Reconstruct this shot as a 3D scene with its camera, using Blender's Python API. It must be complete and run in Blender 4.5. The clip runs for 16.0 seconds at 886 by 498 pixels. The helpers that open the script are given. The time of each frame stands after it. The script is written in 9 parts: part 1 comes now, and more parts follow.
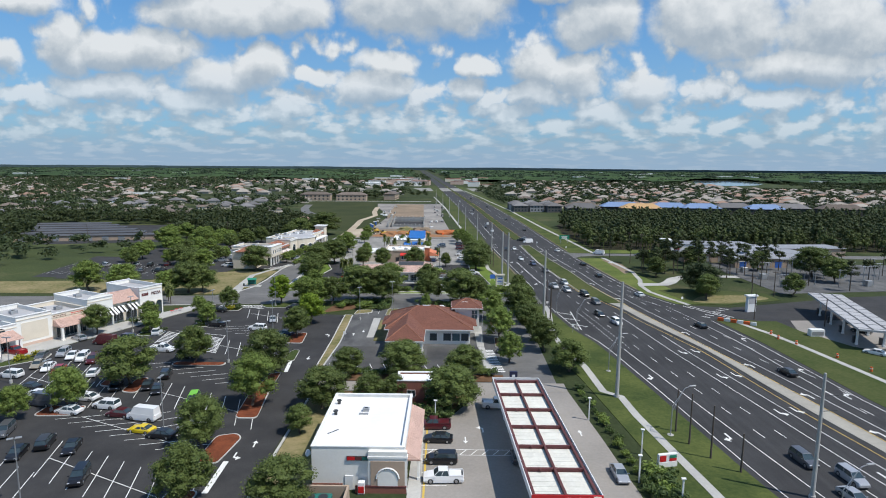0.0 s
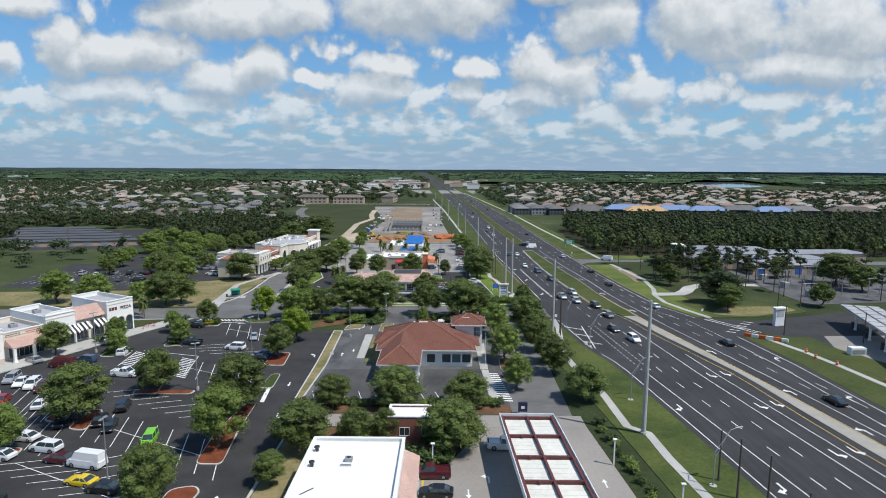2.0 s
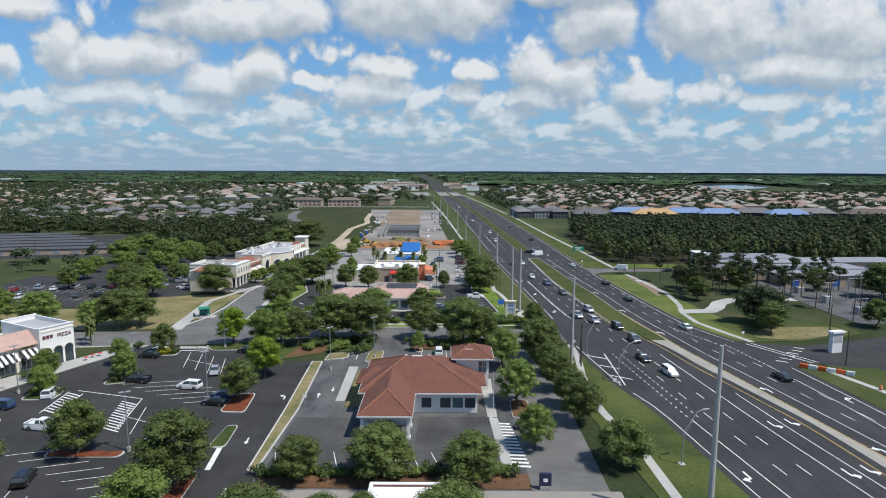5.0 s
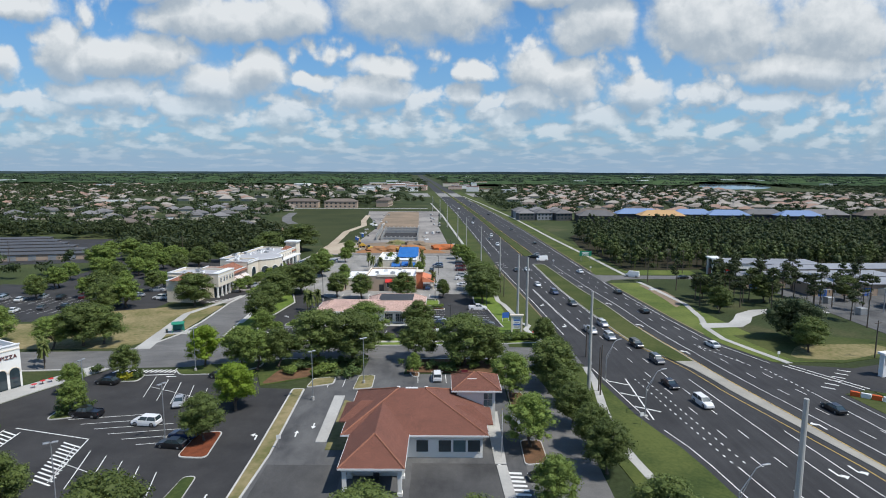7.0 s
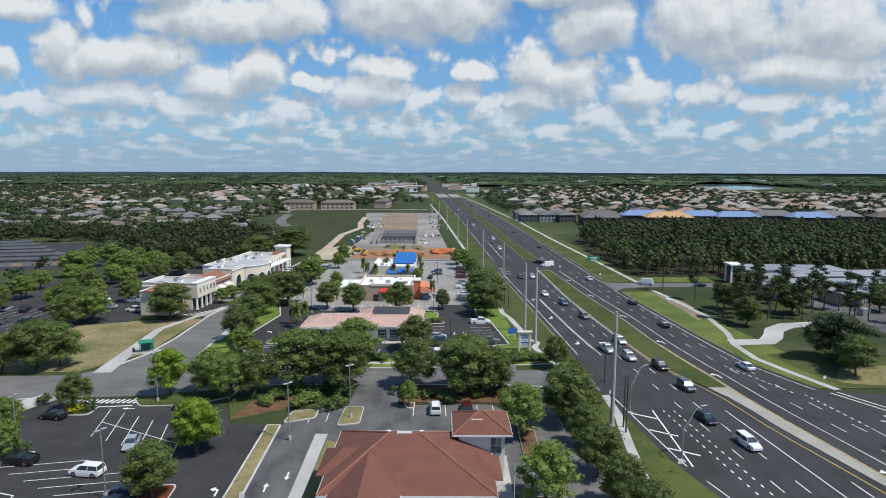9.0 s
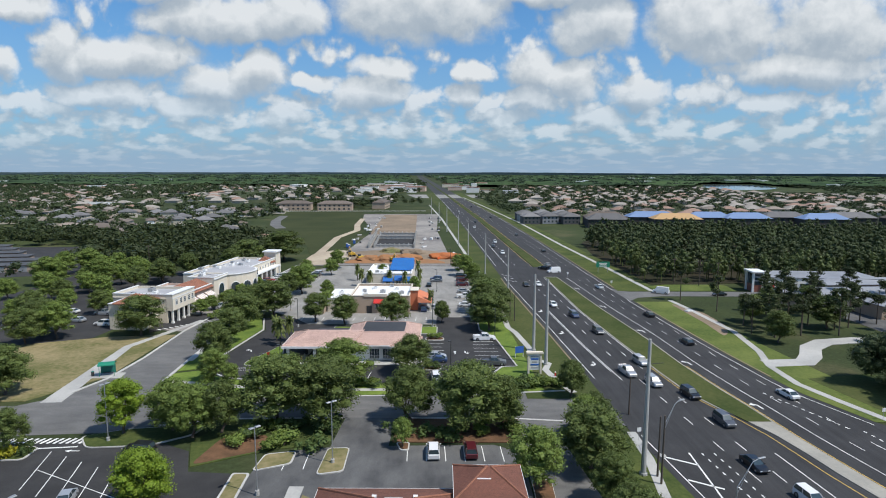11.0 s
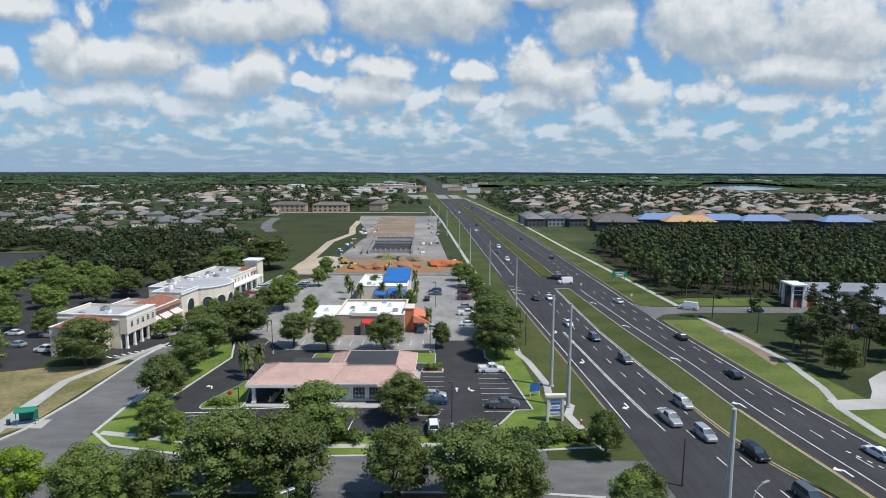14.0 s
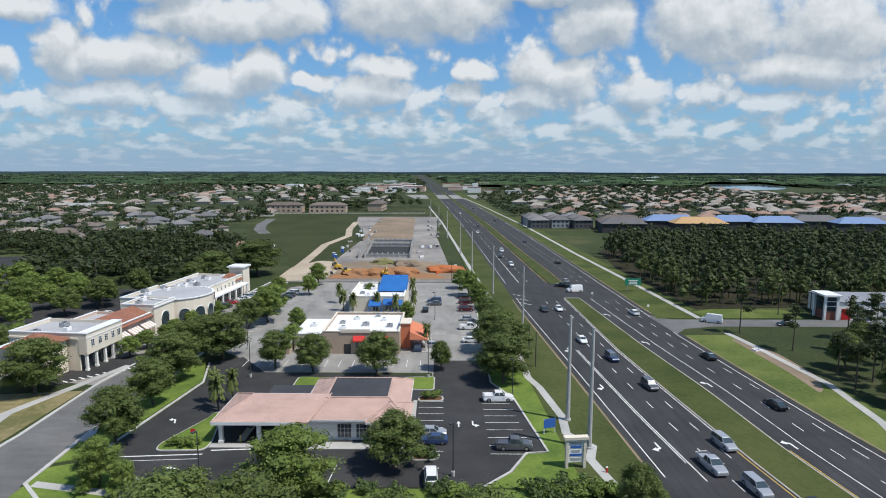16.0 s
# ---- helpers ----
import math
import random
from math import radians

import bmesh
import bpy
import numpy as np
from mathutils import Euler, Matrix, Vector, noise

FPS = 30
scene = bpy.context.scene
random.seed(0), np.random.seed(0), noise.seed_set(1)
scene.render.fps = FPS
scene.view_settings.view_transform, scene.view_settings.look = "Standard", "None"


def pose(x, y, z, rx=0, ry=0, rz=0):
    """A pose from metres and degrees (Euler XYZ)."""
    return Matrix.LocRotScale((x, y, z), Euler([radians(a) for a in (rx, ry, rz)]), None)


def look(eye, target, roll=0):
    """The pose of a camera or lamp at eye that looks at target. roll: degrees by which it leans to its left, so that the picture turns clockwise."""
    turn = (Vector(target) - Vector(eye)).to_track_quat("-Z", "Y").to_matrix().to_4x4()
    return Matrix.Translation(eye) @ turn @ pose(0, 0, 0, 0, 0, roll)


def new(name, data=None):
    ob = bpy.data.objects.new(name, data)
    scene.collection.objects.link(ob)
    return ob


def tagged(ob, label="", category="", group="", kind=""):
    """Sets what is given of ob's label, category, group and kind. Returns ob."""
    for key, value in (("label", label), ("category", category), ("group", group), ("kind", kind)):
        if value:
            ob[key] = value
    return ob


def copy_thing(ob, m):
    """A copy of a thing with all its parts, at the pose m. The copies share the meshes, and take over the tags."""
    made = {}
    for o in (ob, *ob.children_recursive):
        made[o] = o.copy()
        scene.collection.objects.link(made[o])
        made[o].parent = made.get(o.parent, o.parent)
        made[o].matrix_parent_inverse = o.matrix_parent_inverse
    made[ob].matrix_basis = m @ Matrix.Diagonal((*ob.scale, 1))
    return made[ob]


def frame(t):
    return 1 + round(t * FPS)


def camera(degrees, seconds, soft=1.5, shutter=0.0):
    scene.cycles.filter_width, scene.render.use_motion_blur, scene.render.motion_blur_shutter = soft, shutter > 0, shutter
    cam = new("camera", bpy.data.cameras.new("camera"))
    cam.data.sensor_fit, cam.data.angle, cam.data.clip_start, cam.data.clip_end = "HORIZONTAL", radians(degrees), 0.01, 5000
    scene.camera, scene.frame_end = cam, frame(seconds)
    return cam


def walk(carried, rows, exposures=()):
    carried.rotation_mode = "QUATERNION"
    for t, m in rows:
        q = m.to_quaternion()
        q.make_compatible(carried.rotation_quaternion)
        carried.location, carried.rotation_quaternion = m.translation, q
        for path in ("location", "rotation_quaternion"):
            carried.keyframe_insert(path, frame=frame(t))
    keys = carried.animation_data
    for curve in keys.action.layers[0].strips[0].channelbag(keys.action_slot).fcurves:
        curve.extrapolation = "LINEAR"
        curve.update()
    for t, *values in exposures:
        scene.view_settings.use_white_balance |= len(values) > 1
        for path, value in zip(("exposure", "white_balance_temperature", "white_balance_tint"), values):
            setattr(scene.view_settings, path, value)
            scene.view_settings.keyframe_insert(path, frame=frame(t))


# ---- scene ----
cam = camera(75.0, 16.0, soft=1.0)
PATH = [
    (0, (-0.17, 0.19, 44.00), (-0.76, 99.14, 29.60), 0.48),
    (1, (-0.14, 7.81, 43.79), (-0.67, 106.80, 29.59), 0.42),
    (2, (-0.11, 15.67, 43.62), (-0.59, 114.67, 29.58), 0.37),
    (3, (-0.08, 23.69, 43.48), (-0.51, 122.71, 29.56), 0.33),
    (4, (-0.05, 31.81, 43.36), (-0.43, 130.85, 29.53), 0.29),
    (5, (-0.02, 39.99, 43.26), (-0.36, 139.04, 29.51), 0.25),
    (6, (0.01, 48.17, 43.18), (-0.29, 147.23, 29.49), 0.22),
    (7, (0.03, 56.34, 43.11), (-0.23, 155.40, 29.47), 0.20),
    (8, (0.06, 64.46, 43.06), (-0.17, 163.53, 29.46), 0.17),
    (9, (0.09, 72.51, 43.02), (-0.12, 171.58, 29.44), 0.15),
    (10, (0.12, 80.49, 42.99), (-0.08, 179.56, 29.43), 0.14),
    (11, (0.15, 88.40, 42.96), (-0.04, 187.47, 29.42), 0.13),
    (12, (0.18, 96.25, 42.95), (-0.01, 195.33, 29.41), 0.13),
    (13, (0.21, 104.06, 42.95), (0.02, 203.14, 29.40), 0.13),
    (14, (0.24, 111.87, 42.96), (0.03, 210.94, 29.39), 0.13),
    (15, (0.27, 119.71, 42.98), (0.04, 218.78, 29.38), 0.14),
    (16, (0.30, 127.64, 43.02), (0.04, 226.70, 29.36), 0.15),
]
walk(cam, [(t, look(eye, target, roll)) for t, eye, target, roll in PATH])


# ---- world, sun ----
SUN_WAY = Vector((-3.3, 1.5, -5.8)).normalized()
SUN_UP = math.asin(-SUN_WAY.z)
SUN_TURN = math.atan2(-SUN_WAY.x, -SUN_WAY.y)


def link(tree, a, b):
    tree.links.new(a, b)


def math_node(tree, op, a, b=None, c=None, clamp=False):
    n = tree.nodes.new("ShaderNodeMath")
    n.operation, n.use_clamp = op, clamp
    for k, v in enumerate((a, b, c)):
        if v is None:
            continue
        if isinstance(v, (int, float)):
            n.inputs[k].default_value = v
        else:
            link(tree, v, n.inputs[k])
    return n.outputs[0]


def vec_node(tree, op, a, b=None, c=None):
    n = tree.nodes.new("ShaderNodeVectorMath")
    n.operation = op
    for k, v in enumerate((a, b, c)):
        if v is None:
            continue
        if isinstance(v, tuple):
            n.inputs[k].default_value = v
        else:
            link(tree, v, n.inputs[k])
    return n.outputs["Value"] if op == "LENGTH" else n.outputs[0]


def noise_node(tree, vec, scale, detail=4.0, rough=0.55, kind="FBM"):
    n = tree.nodes.new("ShaderNodeTexNoise")
    n.noise_dimensions = "3D"
    n.inputs["Scale"].default_value, n.inputs["Detail"].default_value, n.inputs["Roughness"].default_value = scale, detail, rough
    if vec is not None:
        link(tree, vec, n.inputs["Vector"])
    return n


def ramp_node(tree, fac, stops, ease="LINEAR"):
    n = tree.nodes.new("ShaderNodeValToRGB")
    n.color_ramp.interpolation = ease
    e = n.color_ramp.elements
    while len(e) < len(stops):
        e.new(0.5)
    for k, (p, c) in enumerate(stops):
        e[k].position, e[k].color = p, (*c, 1) if len(c) == 3 else c
    link(tree, fac, n.inputs[0])
    return n.outputs[0]


def mix_node(tree, fac, a, b, mode="MIX"):
    n = tree.nodes.new("ShaderNodeMix")
    n.data_type, n.blend_type = "RGBA", mode
    for k, v in ((0, fac), (6, a), (7, b)):
        if isinstance(v, tuple):
            n.inputs[k].default_value = (*v, 1)
        elif isinstance(v, (int, float)):
            n.inputs[k].default_value = v
        else:
            link(tree, v, n.inputs[k])
    return n.outputs[2]


# heaps of cumulus: across, up (tangents of the angles), half width, half height
CUMULUS = [
    (-.04, .268, .150, .062), (-.37, .250, .150, .040), (-.27, .256, .070, .045), (-.47, .300, .070, .030),
    (-.64, .194, .045, .050), (-.53, .190, .120, .040), (-.72, .262, .085, .026), (-.75, .164, .042, .028),
    (-.30, .166, .050, .034), (-.37, .150, .105, .034), (-.11, .164, .058, .026), (-.12, .126, .075, .030),
    (.145, .166, .055, .046), (.25, .244, .075, .052), (.21, .300, .170, .026), (.22, .152, .062, .042),
    (.45, .240, .125, .066), (.65, .236, .120, .070), (.60, .170, .150, .036), (.33, .122, .060, .028),
    (.05, .166, .030, .022), (.035, .124, .036, .026), (.44, .124, .040, .020), (.14, .118, .055, .024),
    (.76, .126, .034, .026), (-.22, .140, .045, .014), (-.58, .128, .110, .026), (-.42, .108, .080, .022),
]
CUMULUS_B = [
    (.55, .112, .070, .018), (-.70, .104, .080, .016), (.10, .088, .060, .014), (-.28, .092, .060, .016), (.26, .090, .06, .015),
    (.95, .22, .14, .07), (-1.0, .2, .16, .06), (1.3, .3, .2, .08), (-1.4, .35, .2, .1),
]


def cloud_group():
    g = bpy.data.node_groups.new("cloud_heaps", "ShaderNodeTree")
    g.interface.new_socket("UV", in_out="INPUT", socket_type="NodeSocketVector")
    g.interface.new_socket("Depth", in_out="OUTPUT", socket_type="NodeSocketFloat")
    inp, out = g.nodes.new("NodeGroupInput"), g.nodes.new("NodeGroupOutput")
    uv = inp.outputs[0]
    warp = noise_node(g, uv, 9.0, 5.0, 0.54)
    off = vec_node(g, "MULTIPLY_ADD", warp.outputs["Color"], (.12, .075, 0), (-.06, -.0375, 0))
    warped = vec_node(g, "ADD", uv, off)
    near = None
    for cx, cy, rx, ry in CUMULUS + CUMULUS_B:
        d = vec_node(g, "LENGTH", vec_node(g, "MULTIPLY_ADD", warped, (1 / rx, 1 / ry, 0), (-cx / rx, -cy / ry, 0)))
        near = d if near is None else math_node(g, "MINIMUM", near, d)
    heap = math_node(g, "SUBTRACT", 1.0, math_node(g, "MULTIPLY", near, near))
    heap = math_node(g, "MAXIMUM", heap, -1.2)
    # small flat heaps that crowd towards the horizon
    sep = g.nodes.new("ShaderNodeSeparateXYZ")
    link(g, uv, sep.inputs[0])
    v = math_node(g, "MAXIMUM", sep.outputs[1], 0.0)
    lv = math_node(g, "LOGARITHM", math_node(g, "ADD", v, 0.02), math.e)
    com = g.nodes.new("ShaderNodeCombineXYZ")
    link(g, math_node(g, "MULTIPLY", sep.outputs[0], 7.0), com.inputs[0])
    link(g, math_node(g, "MULTIPLY", lv, 1.25), com.inputs[1])
    low = noise_node(g, com.outputs[0], 3.4, 4.0, 0.46).outputs["Fac"]
    band = math_node(g, "SUBTRACT", 1.0, math_node(g, "MULTIPLY", math_node(g, "ABSOLUTE", math_node(g, "SUBTRACT", v, 0.07)), 9.0), clamp=True)
    lowd = math_node(g, "SUBTRACT", math_node(g, "MULTIPLY", low, 4.6), math_node(g, "SUBTRACT", 2.75, math_node(g, "MULTIPLY", band, 0.80)))
    puff = noise_node(g, uv, 26.0, 5.0, 0.56).outputs["Fac"]
    puffd = math_node(g, "MULTIPLY", math_node(g, "SUBTRACT", puff, 0.48), 1.3)
    both = math_node(g, "MAXIMUM", heap, lowd)
    link(g, math_node(g, "ADD", both, puffd), out.inputs[0])
    return g


def build_world():
    w = bpy.data.worlds.new("sky")
    w.use_nodes = True
    scene.world = w
    t = w.node_tree
    t.nodes.clear()
    sky = t.nodes.new("ShaderNodeTexSky")
    sky.sky_type, sky.sun_disc = "NISHITA", False
    sky.sun_elevation, sky.sun_rotation = SUN_UP, SUN_TURN
    sky.air_density, sky.dust_density, sky.ozone_density = 1.0, 0.6, 1.5
    coord = t.nodes.new("ShaderNodeTexCoord")
    sep = t.nodes.new("ShaderNodeSeparateXYZ")
    link(t, coord.outputs["Generated"], sep.inputs[0])
    fwd = math_node(t, "MAXIMUM", math_node(t, "ABSOLUTE", sep.outputs[1]), 0.3)
    com = t.nodes.new("ShaderNodeCombineXYZ")
    link(t, math_node(t, "DIVIDE", sep.outputs[0], fwd), com.inputs[0])
    link(t, math_node(t, "DIVIDE", sep.outputs[2], fwd), com.inputs[1])
    g = cloud_group()

    def depth(vec):
        n = t.nodes.new("ShaderNodeGroup")
        n.node_tree = g
        link(t, vec, n.inputs[0])
        return n.outputs[0]

    here = depth(com.outputs[0])
    above = depth(vec_node(t, "ADD", com.outputs[0], (0.008, 0.027, 0)))
    cover = ramp_node(t, math_node(t, "MULTIPLY_ADD", here, 0.5, 0.5), [(0.32, (0, 0, 0)), (0.76, (1, 1, 1))], "EASE")
    relief = math_node(t, "MULTIPLY_ADD", math_node(t, "SUBTRACT", here, above), 0.42, 0.56)
    bright = ramp_node(t, relief, [(0.08, (3.6, 4.5, 5.5)), (0.44, (5.0, 5.8, 6.6)), (0.62, (6.8, 7.4, 7.9)), (0.86, (8.9, 9.3, 9.6))])
    # thin veil of haze near the horizon
    veil = ramp_node(t, math_node(t, "MULTIPLY", sep.outputs[2], 1.0), [(0.0, (.92, .92, .92)), (0.09, (.50, .50, .50)), (0.26, (.12, .12, .12))], "EASE")
    blue = mix_node(t, 1.0, sky.outputs[0], (0.60, 1.17, 1.62), "MULTIPLY")
    hazy = mix_node(t, veil, blue, (3.3, 4.9, 6.9))
    thin = ramp_node(t, sep.outputs[2], [(0.0, (.20, .20, .20)), (0.06, (.62, .62, .62)), (0.15, (.97, .97, .97))])
    col = mix_node(t, math_node(t, "MULTIPLY", cover, thin), hazy, bright)
    fadeh = ramp_node(t, sep.outputs[2], [(0.0, (1, 1, 1)), (0.045, (0, 0, 0))])
    col = mix_node(t, math_node(t, "MULTIPLY", fadeh, 0.5), col, (3.9, 5.3, 6.9))
    bg = t.nodes.new("ShaderNodeBackground")
    bg.inputs["Strength"].default_value = 0.085
    link(t, col, bg.inputs["Color"])
    out = t.nodes.new("ShaderNodeOutputWorld")
    link(t, bg.outputs[0], out.inputs[0])


build_world()
sun_data = bpy.data.lights.new("sun", "SUN")
sun_data.energy, sun_data.angle, sun_data.color = 4.6, radians(0.53), (1.0, 0.955, 0.885)
sun = new("sun", sun_data)
sun.matrix_world = look((0, 0, 300), tuple(Vector((0, 0, 300)) + SUN_WAY * 100))
scene.view_settings.exposure = 0.0


# ---- materials ----
def mat(name, col, col2=None, rough=0.8, metal=0.0, coarse=0.3, fine=6.0, amount=0.5, bump=0.0, vary=0.0, spec=0.5, detail=5.0, stretch=(1, 1, 1), coat=0.0):
    """Two scales of noise between two colours, with fine relief; vary: random shade from one object to the next."""
    m = bpy.data.materials.new(name)
    m.use_nodes = True
    t = m.node_tree
    p = t.nodes["Principled BSDF"]
    col2 = col2 or tuple(c * 0.72 for c in col)
    co = t.nodes.new("ShaderNodeTexCoord").outputs["Object"]
    if stretch != (1, 1, 1):
        co = vec_node(t, "MULTIPLY", co, stretch)
    a = noise_node(t, co, coarse, 3.0).outputs["Fac"]
    b = noise_node(t, co, fine, detail, 0.65).outputs["Fac"]
    f = math_node(t, "ADD", math_node(t, "MULTIPLY", a, 0.6), math_node(t, "MULTIPLY", b, 0.4))
    f = ramp_node(t, f, [(0.5 - 0.5 * min(1, 0.55 - 0.4 * amount), (0, 0, 0)), (0.5 + 0.5 * min(1, 0.55 - 0.4 * amount), (1, 1, 1))])
    c = mix_node(t, f, col, col2)
    if vary:
        r = t.nodes.new("ShaderNodeObjectInfo").outputs["Random"]
        k = math_node(t, "MULTIPLY_ADD", r, 2 * vary, 1 - vary)
        c = mix_node(t, 1.0, c, ramp_node(t, math_node(t, "MULTIPLY", k, 0.5), [(0, (0, 0, 0)), (1, (2, 2, 2))]), "MULTIPLY")
    link(t, c, p.inputs["Base Color"])
    p.inputs["Roughness"].default_value, p.inputs["Metallic"].default_value = rough, metal
    p.inputs["Specular IOR Level"].default_value = spec
    p.inputs["Coat Weight"].default_value = coat
    if bump:
        n = t.nodes.new("ShaderNodeBump")
        n.inputs["Strength"].default_value, n.inputs["Distance"].default_value = min(1, bump), 0.05
        link(t, b, n.inputs["Height"])
        link(t, n.outputs[0], p.inputs["Normal"])
    return m


def leaf_mat(name, col, col2, vary=0.18):
    """Leaves: shade varies from clump to clump and tree to tree; a little light comes through."""
    m = bpy.data.materials.new(name)
    m.use_nodes = True
    t = m.node_tree
    p = t.nodes["Principled BSDF"]
    isle = t.nodes.new("ShaderNodeNewGeometry").outputs["Random Per Island"]
    ob = t.nodes.new("ShaderNodeObjectInfo").outputs["Random"]
    c = mix_node(t, isle, col, col2)
    k = math_node(t, "MULTIPLY_ADD", ob, 2 * vary, 1 - vary)
    c = mix_node(t, 1.0, c, ramp_node(t, math_node(t, "MULTIPLY", k, 0.5), [(0, (0, 0, 0)), (1, (2, 2, 2))]), "MULTIPLY")
    link(t, c, p.inputs["Base Color"])
    p.inputs["Roughness"].default_value = 0.6
    p.inputs["Specular IOR Level"].default_value = 0.25
    tr = t.nodes.new("ShaderNodeBsdfTranslucent")
    link(t, c, tr.inputs[0])
    mx = t.nodes.new("ShaderNodeMixShader")
    mx.inputs[0].default_value = 0.22
    link(t, p.outputs[0], mx.inputs[1])
    link(t, tr.outputs[0], mx.inputs[2])
    link(t, mx.outputs[0], t.nodes["Material Output"].inputs[0])
    return m


def land_mat():
    """Open land: lawn, dry sandy grass and dark scrub in patches of many sizes."""
    m = bpy.data.materials.new("land")
    m.use_nodes = True
    t = m.node_tree
    p = t.nodes["Principled BSDF"]
    co = t.nodes.new("ShaderNodeTexCoord").outputs["Object"]
    far = noise_node(t, vec_node(t, "MULTIPLY", co, (0.004, 0.0016, 0)), 1.0, 5.0, 0.6).outputs["Fac"]
    mid = noise_node(t, co, 0.03, 4.0, 0.6).outputs["Fac"]
    fine = noise_node(t, co, 1.1, 6.0, 0.7).outputs["Fac"]
    a = ramp_node(t, far, [(0.36, (.022, .032, .018)), (0.5, (.038, .054, .024)), (0.62, (.058, .078, .032)), (0.72, (.11, .11, .06))])
    b = ramp_node(t, mid, [(0.35, (.034, .044, .020)), (0.55, (.060, .074, .030)), (0.7, (.135, .118, .066))])
    c = mix_node(t, 0.5, a, b)
    c = mix_node(t, 0.7, c, ramp_node(t, fine, [(0.3, (.55, .55, .5)), (0.7, (1.35, 1.35, 1.3))]), "MULTIPLY")
    link(t, c, p.inputs["Base Color"])
    p.inputs["Roughness"].default_value = 0.95
    p.inputs["Specular IOR Level"].default_value = 0.1
    return m


def glass_mat(name, col=(0.02, 0.03, 0.035), rough=0.06):
    m = bpy.data.materials.new(name)
    m.use_nodes = True
    t = m.node_tree
    p = t.nodes["Principled BSDF"]
    n = noise_node(t, t.nodes.new("ShaderNodeTexCoord").outputs["Object"], 0.8, 2.0).outputs["Fac"]
    link(t, mix_node(t, n, col, tuple(c * 2.2 for c in col)), p.inputs["Base Color"])
    p.inputs["Roughness"].default_value, p.inputs["Specular IOR Level"].default_value = rough, 0.8
    return m


def tile_mat(name, col, col2, course=2.6, along=0):
    """Barrel roof tiles: courses shade and lift the surface, tile by tile colour."""
    m = bpy.data.materials.new(name)
    m.use_nodes = True
    t = m.node_tree
    p = t.nodes["Principled BSDF"]
    co = t.nodes.new("ShaderNodeTexCoord").outputs["Object"]
    br = t.nodes.new("ShaderNodeTexBrick")
    br.inputs["Scale"].default_value = course
    br.inputs["Color1"].default_value, br.inputs["Color2"].default_value = (*col, 1), (*col2, 1)
    br.inputs["Mortar"].default_value = (*[c * 0.62 for c in col2], 1)
    br.inputs["Mortar Size"].default_value = 0.03
    link(t, co, br.inputs["Vector"])
    st = noise_node(t, vec_node(t, "MULTIPLY", co, (0.35, 0.35, 0.9)), 1.0, 5.0, 0.65).outputs["Fac"]
    c = mix_node(t, 0.85, br.outputs["Color"], ramp_node(t, st, [(0.28, (.80, .79, .78)), (0.66, (1.08, 1.07, 1.06))]), "MULTIPLY")
    link(t, c, p.inputs["Base Color"])
    p.inputs["Roughness"].default_value = 0.85
    n = t.nodes.new("ShaderNodeBump")
    n.inputs["Strength"].default_value, n.inputs["Distance"].default_value = 0.5, 0.06
    link(t, br.outputs["Fac"], n.inputs["Height"])
    n.invert = True
    link(t, n.outputs[0], p.inputs["Normal"])
    return m


def asphalt_mat(name, dark, light, streak=(0.9, 0.05, 1), cracks=0.0):
    """Asphalt: aggregate, patches, and worn wheel streaks along y."""
    m = bpy.data.materials.new(name)
    m.use_nodes = True
    t = m.node_tree
    p = t.nodes["Principled BSDF"]
    co = t.nodes.new("ShaderNodeTexCoord").outputs["Object"]
    s = noise_node(t, vec_node(t, "MULTIPLY", co, streak), 1.0, 4.0, 0.6).outputs["Fac"]
    b = noise_node(t, co, 0.09, 5.0, 0.6).outputs["Fac"]
    g = noise_node(t, co, 9.0, 4.0, 0.7).outputs["Fac"]
    f = math_node(t, "ADD", math_node(t, "MULTIPLY", s, 0.45), math_node(t, "MULTIPLY", b, 0.55))
    c = ramp_node(t, f, [(0.33, dark), (0.68, light)])
    c = mix_node(t, 0.5, c, ramp_node(t, g, [(0.3, (.6, .6, .6)), (0.7, (1.4, 1.4, 1.4))]), "MULTIPLY")
    link(t, c, p.inputs["Base Color"])
    p.inputs["Roughness"].default_value = 0.88
    p.inputs["Specular IOR Level"].default_value = 0.3
    n = t.nodes.new("ShaderNodeBump")
    n.inputs["Strength"].default_value, n.inputs["Distance"].default_value = 0.4, 0.01
    link(t, g, n.inputs["Height"])
    link(t, n.outputs[0], p.inputs["Normal"])
    return m


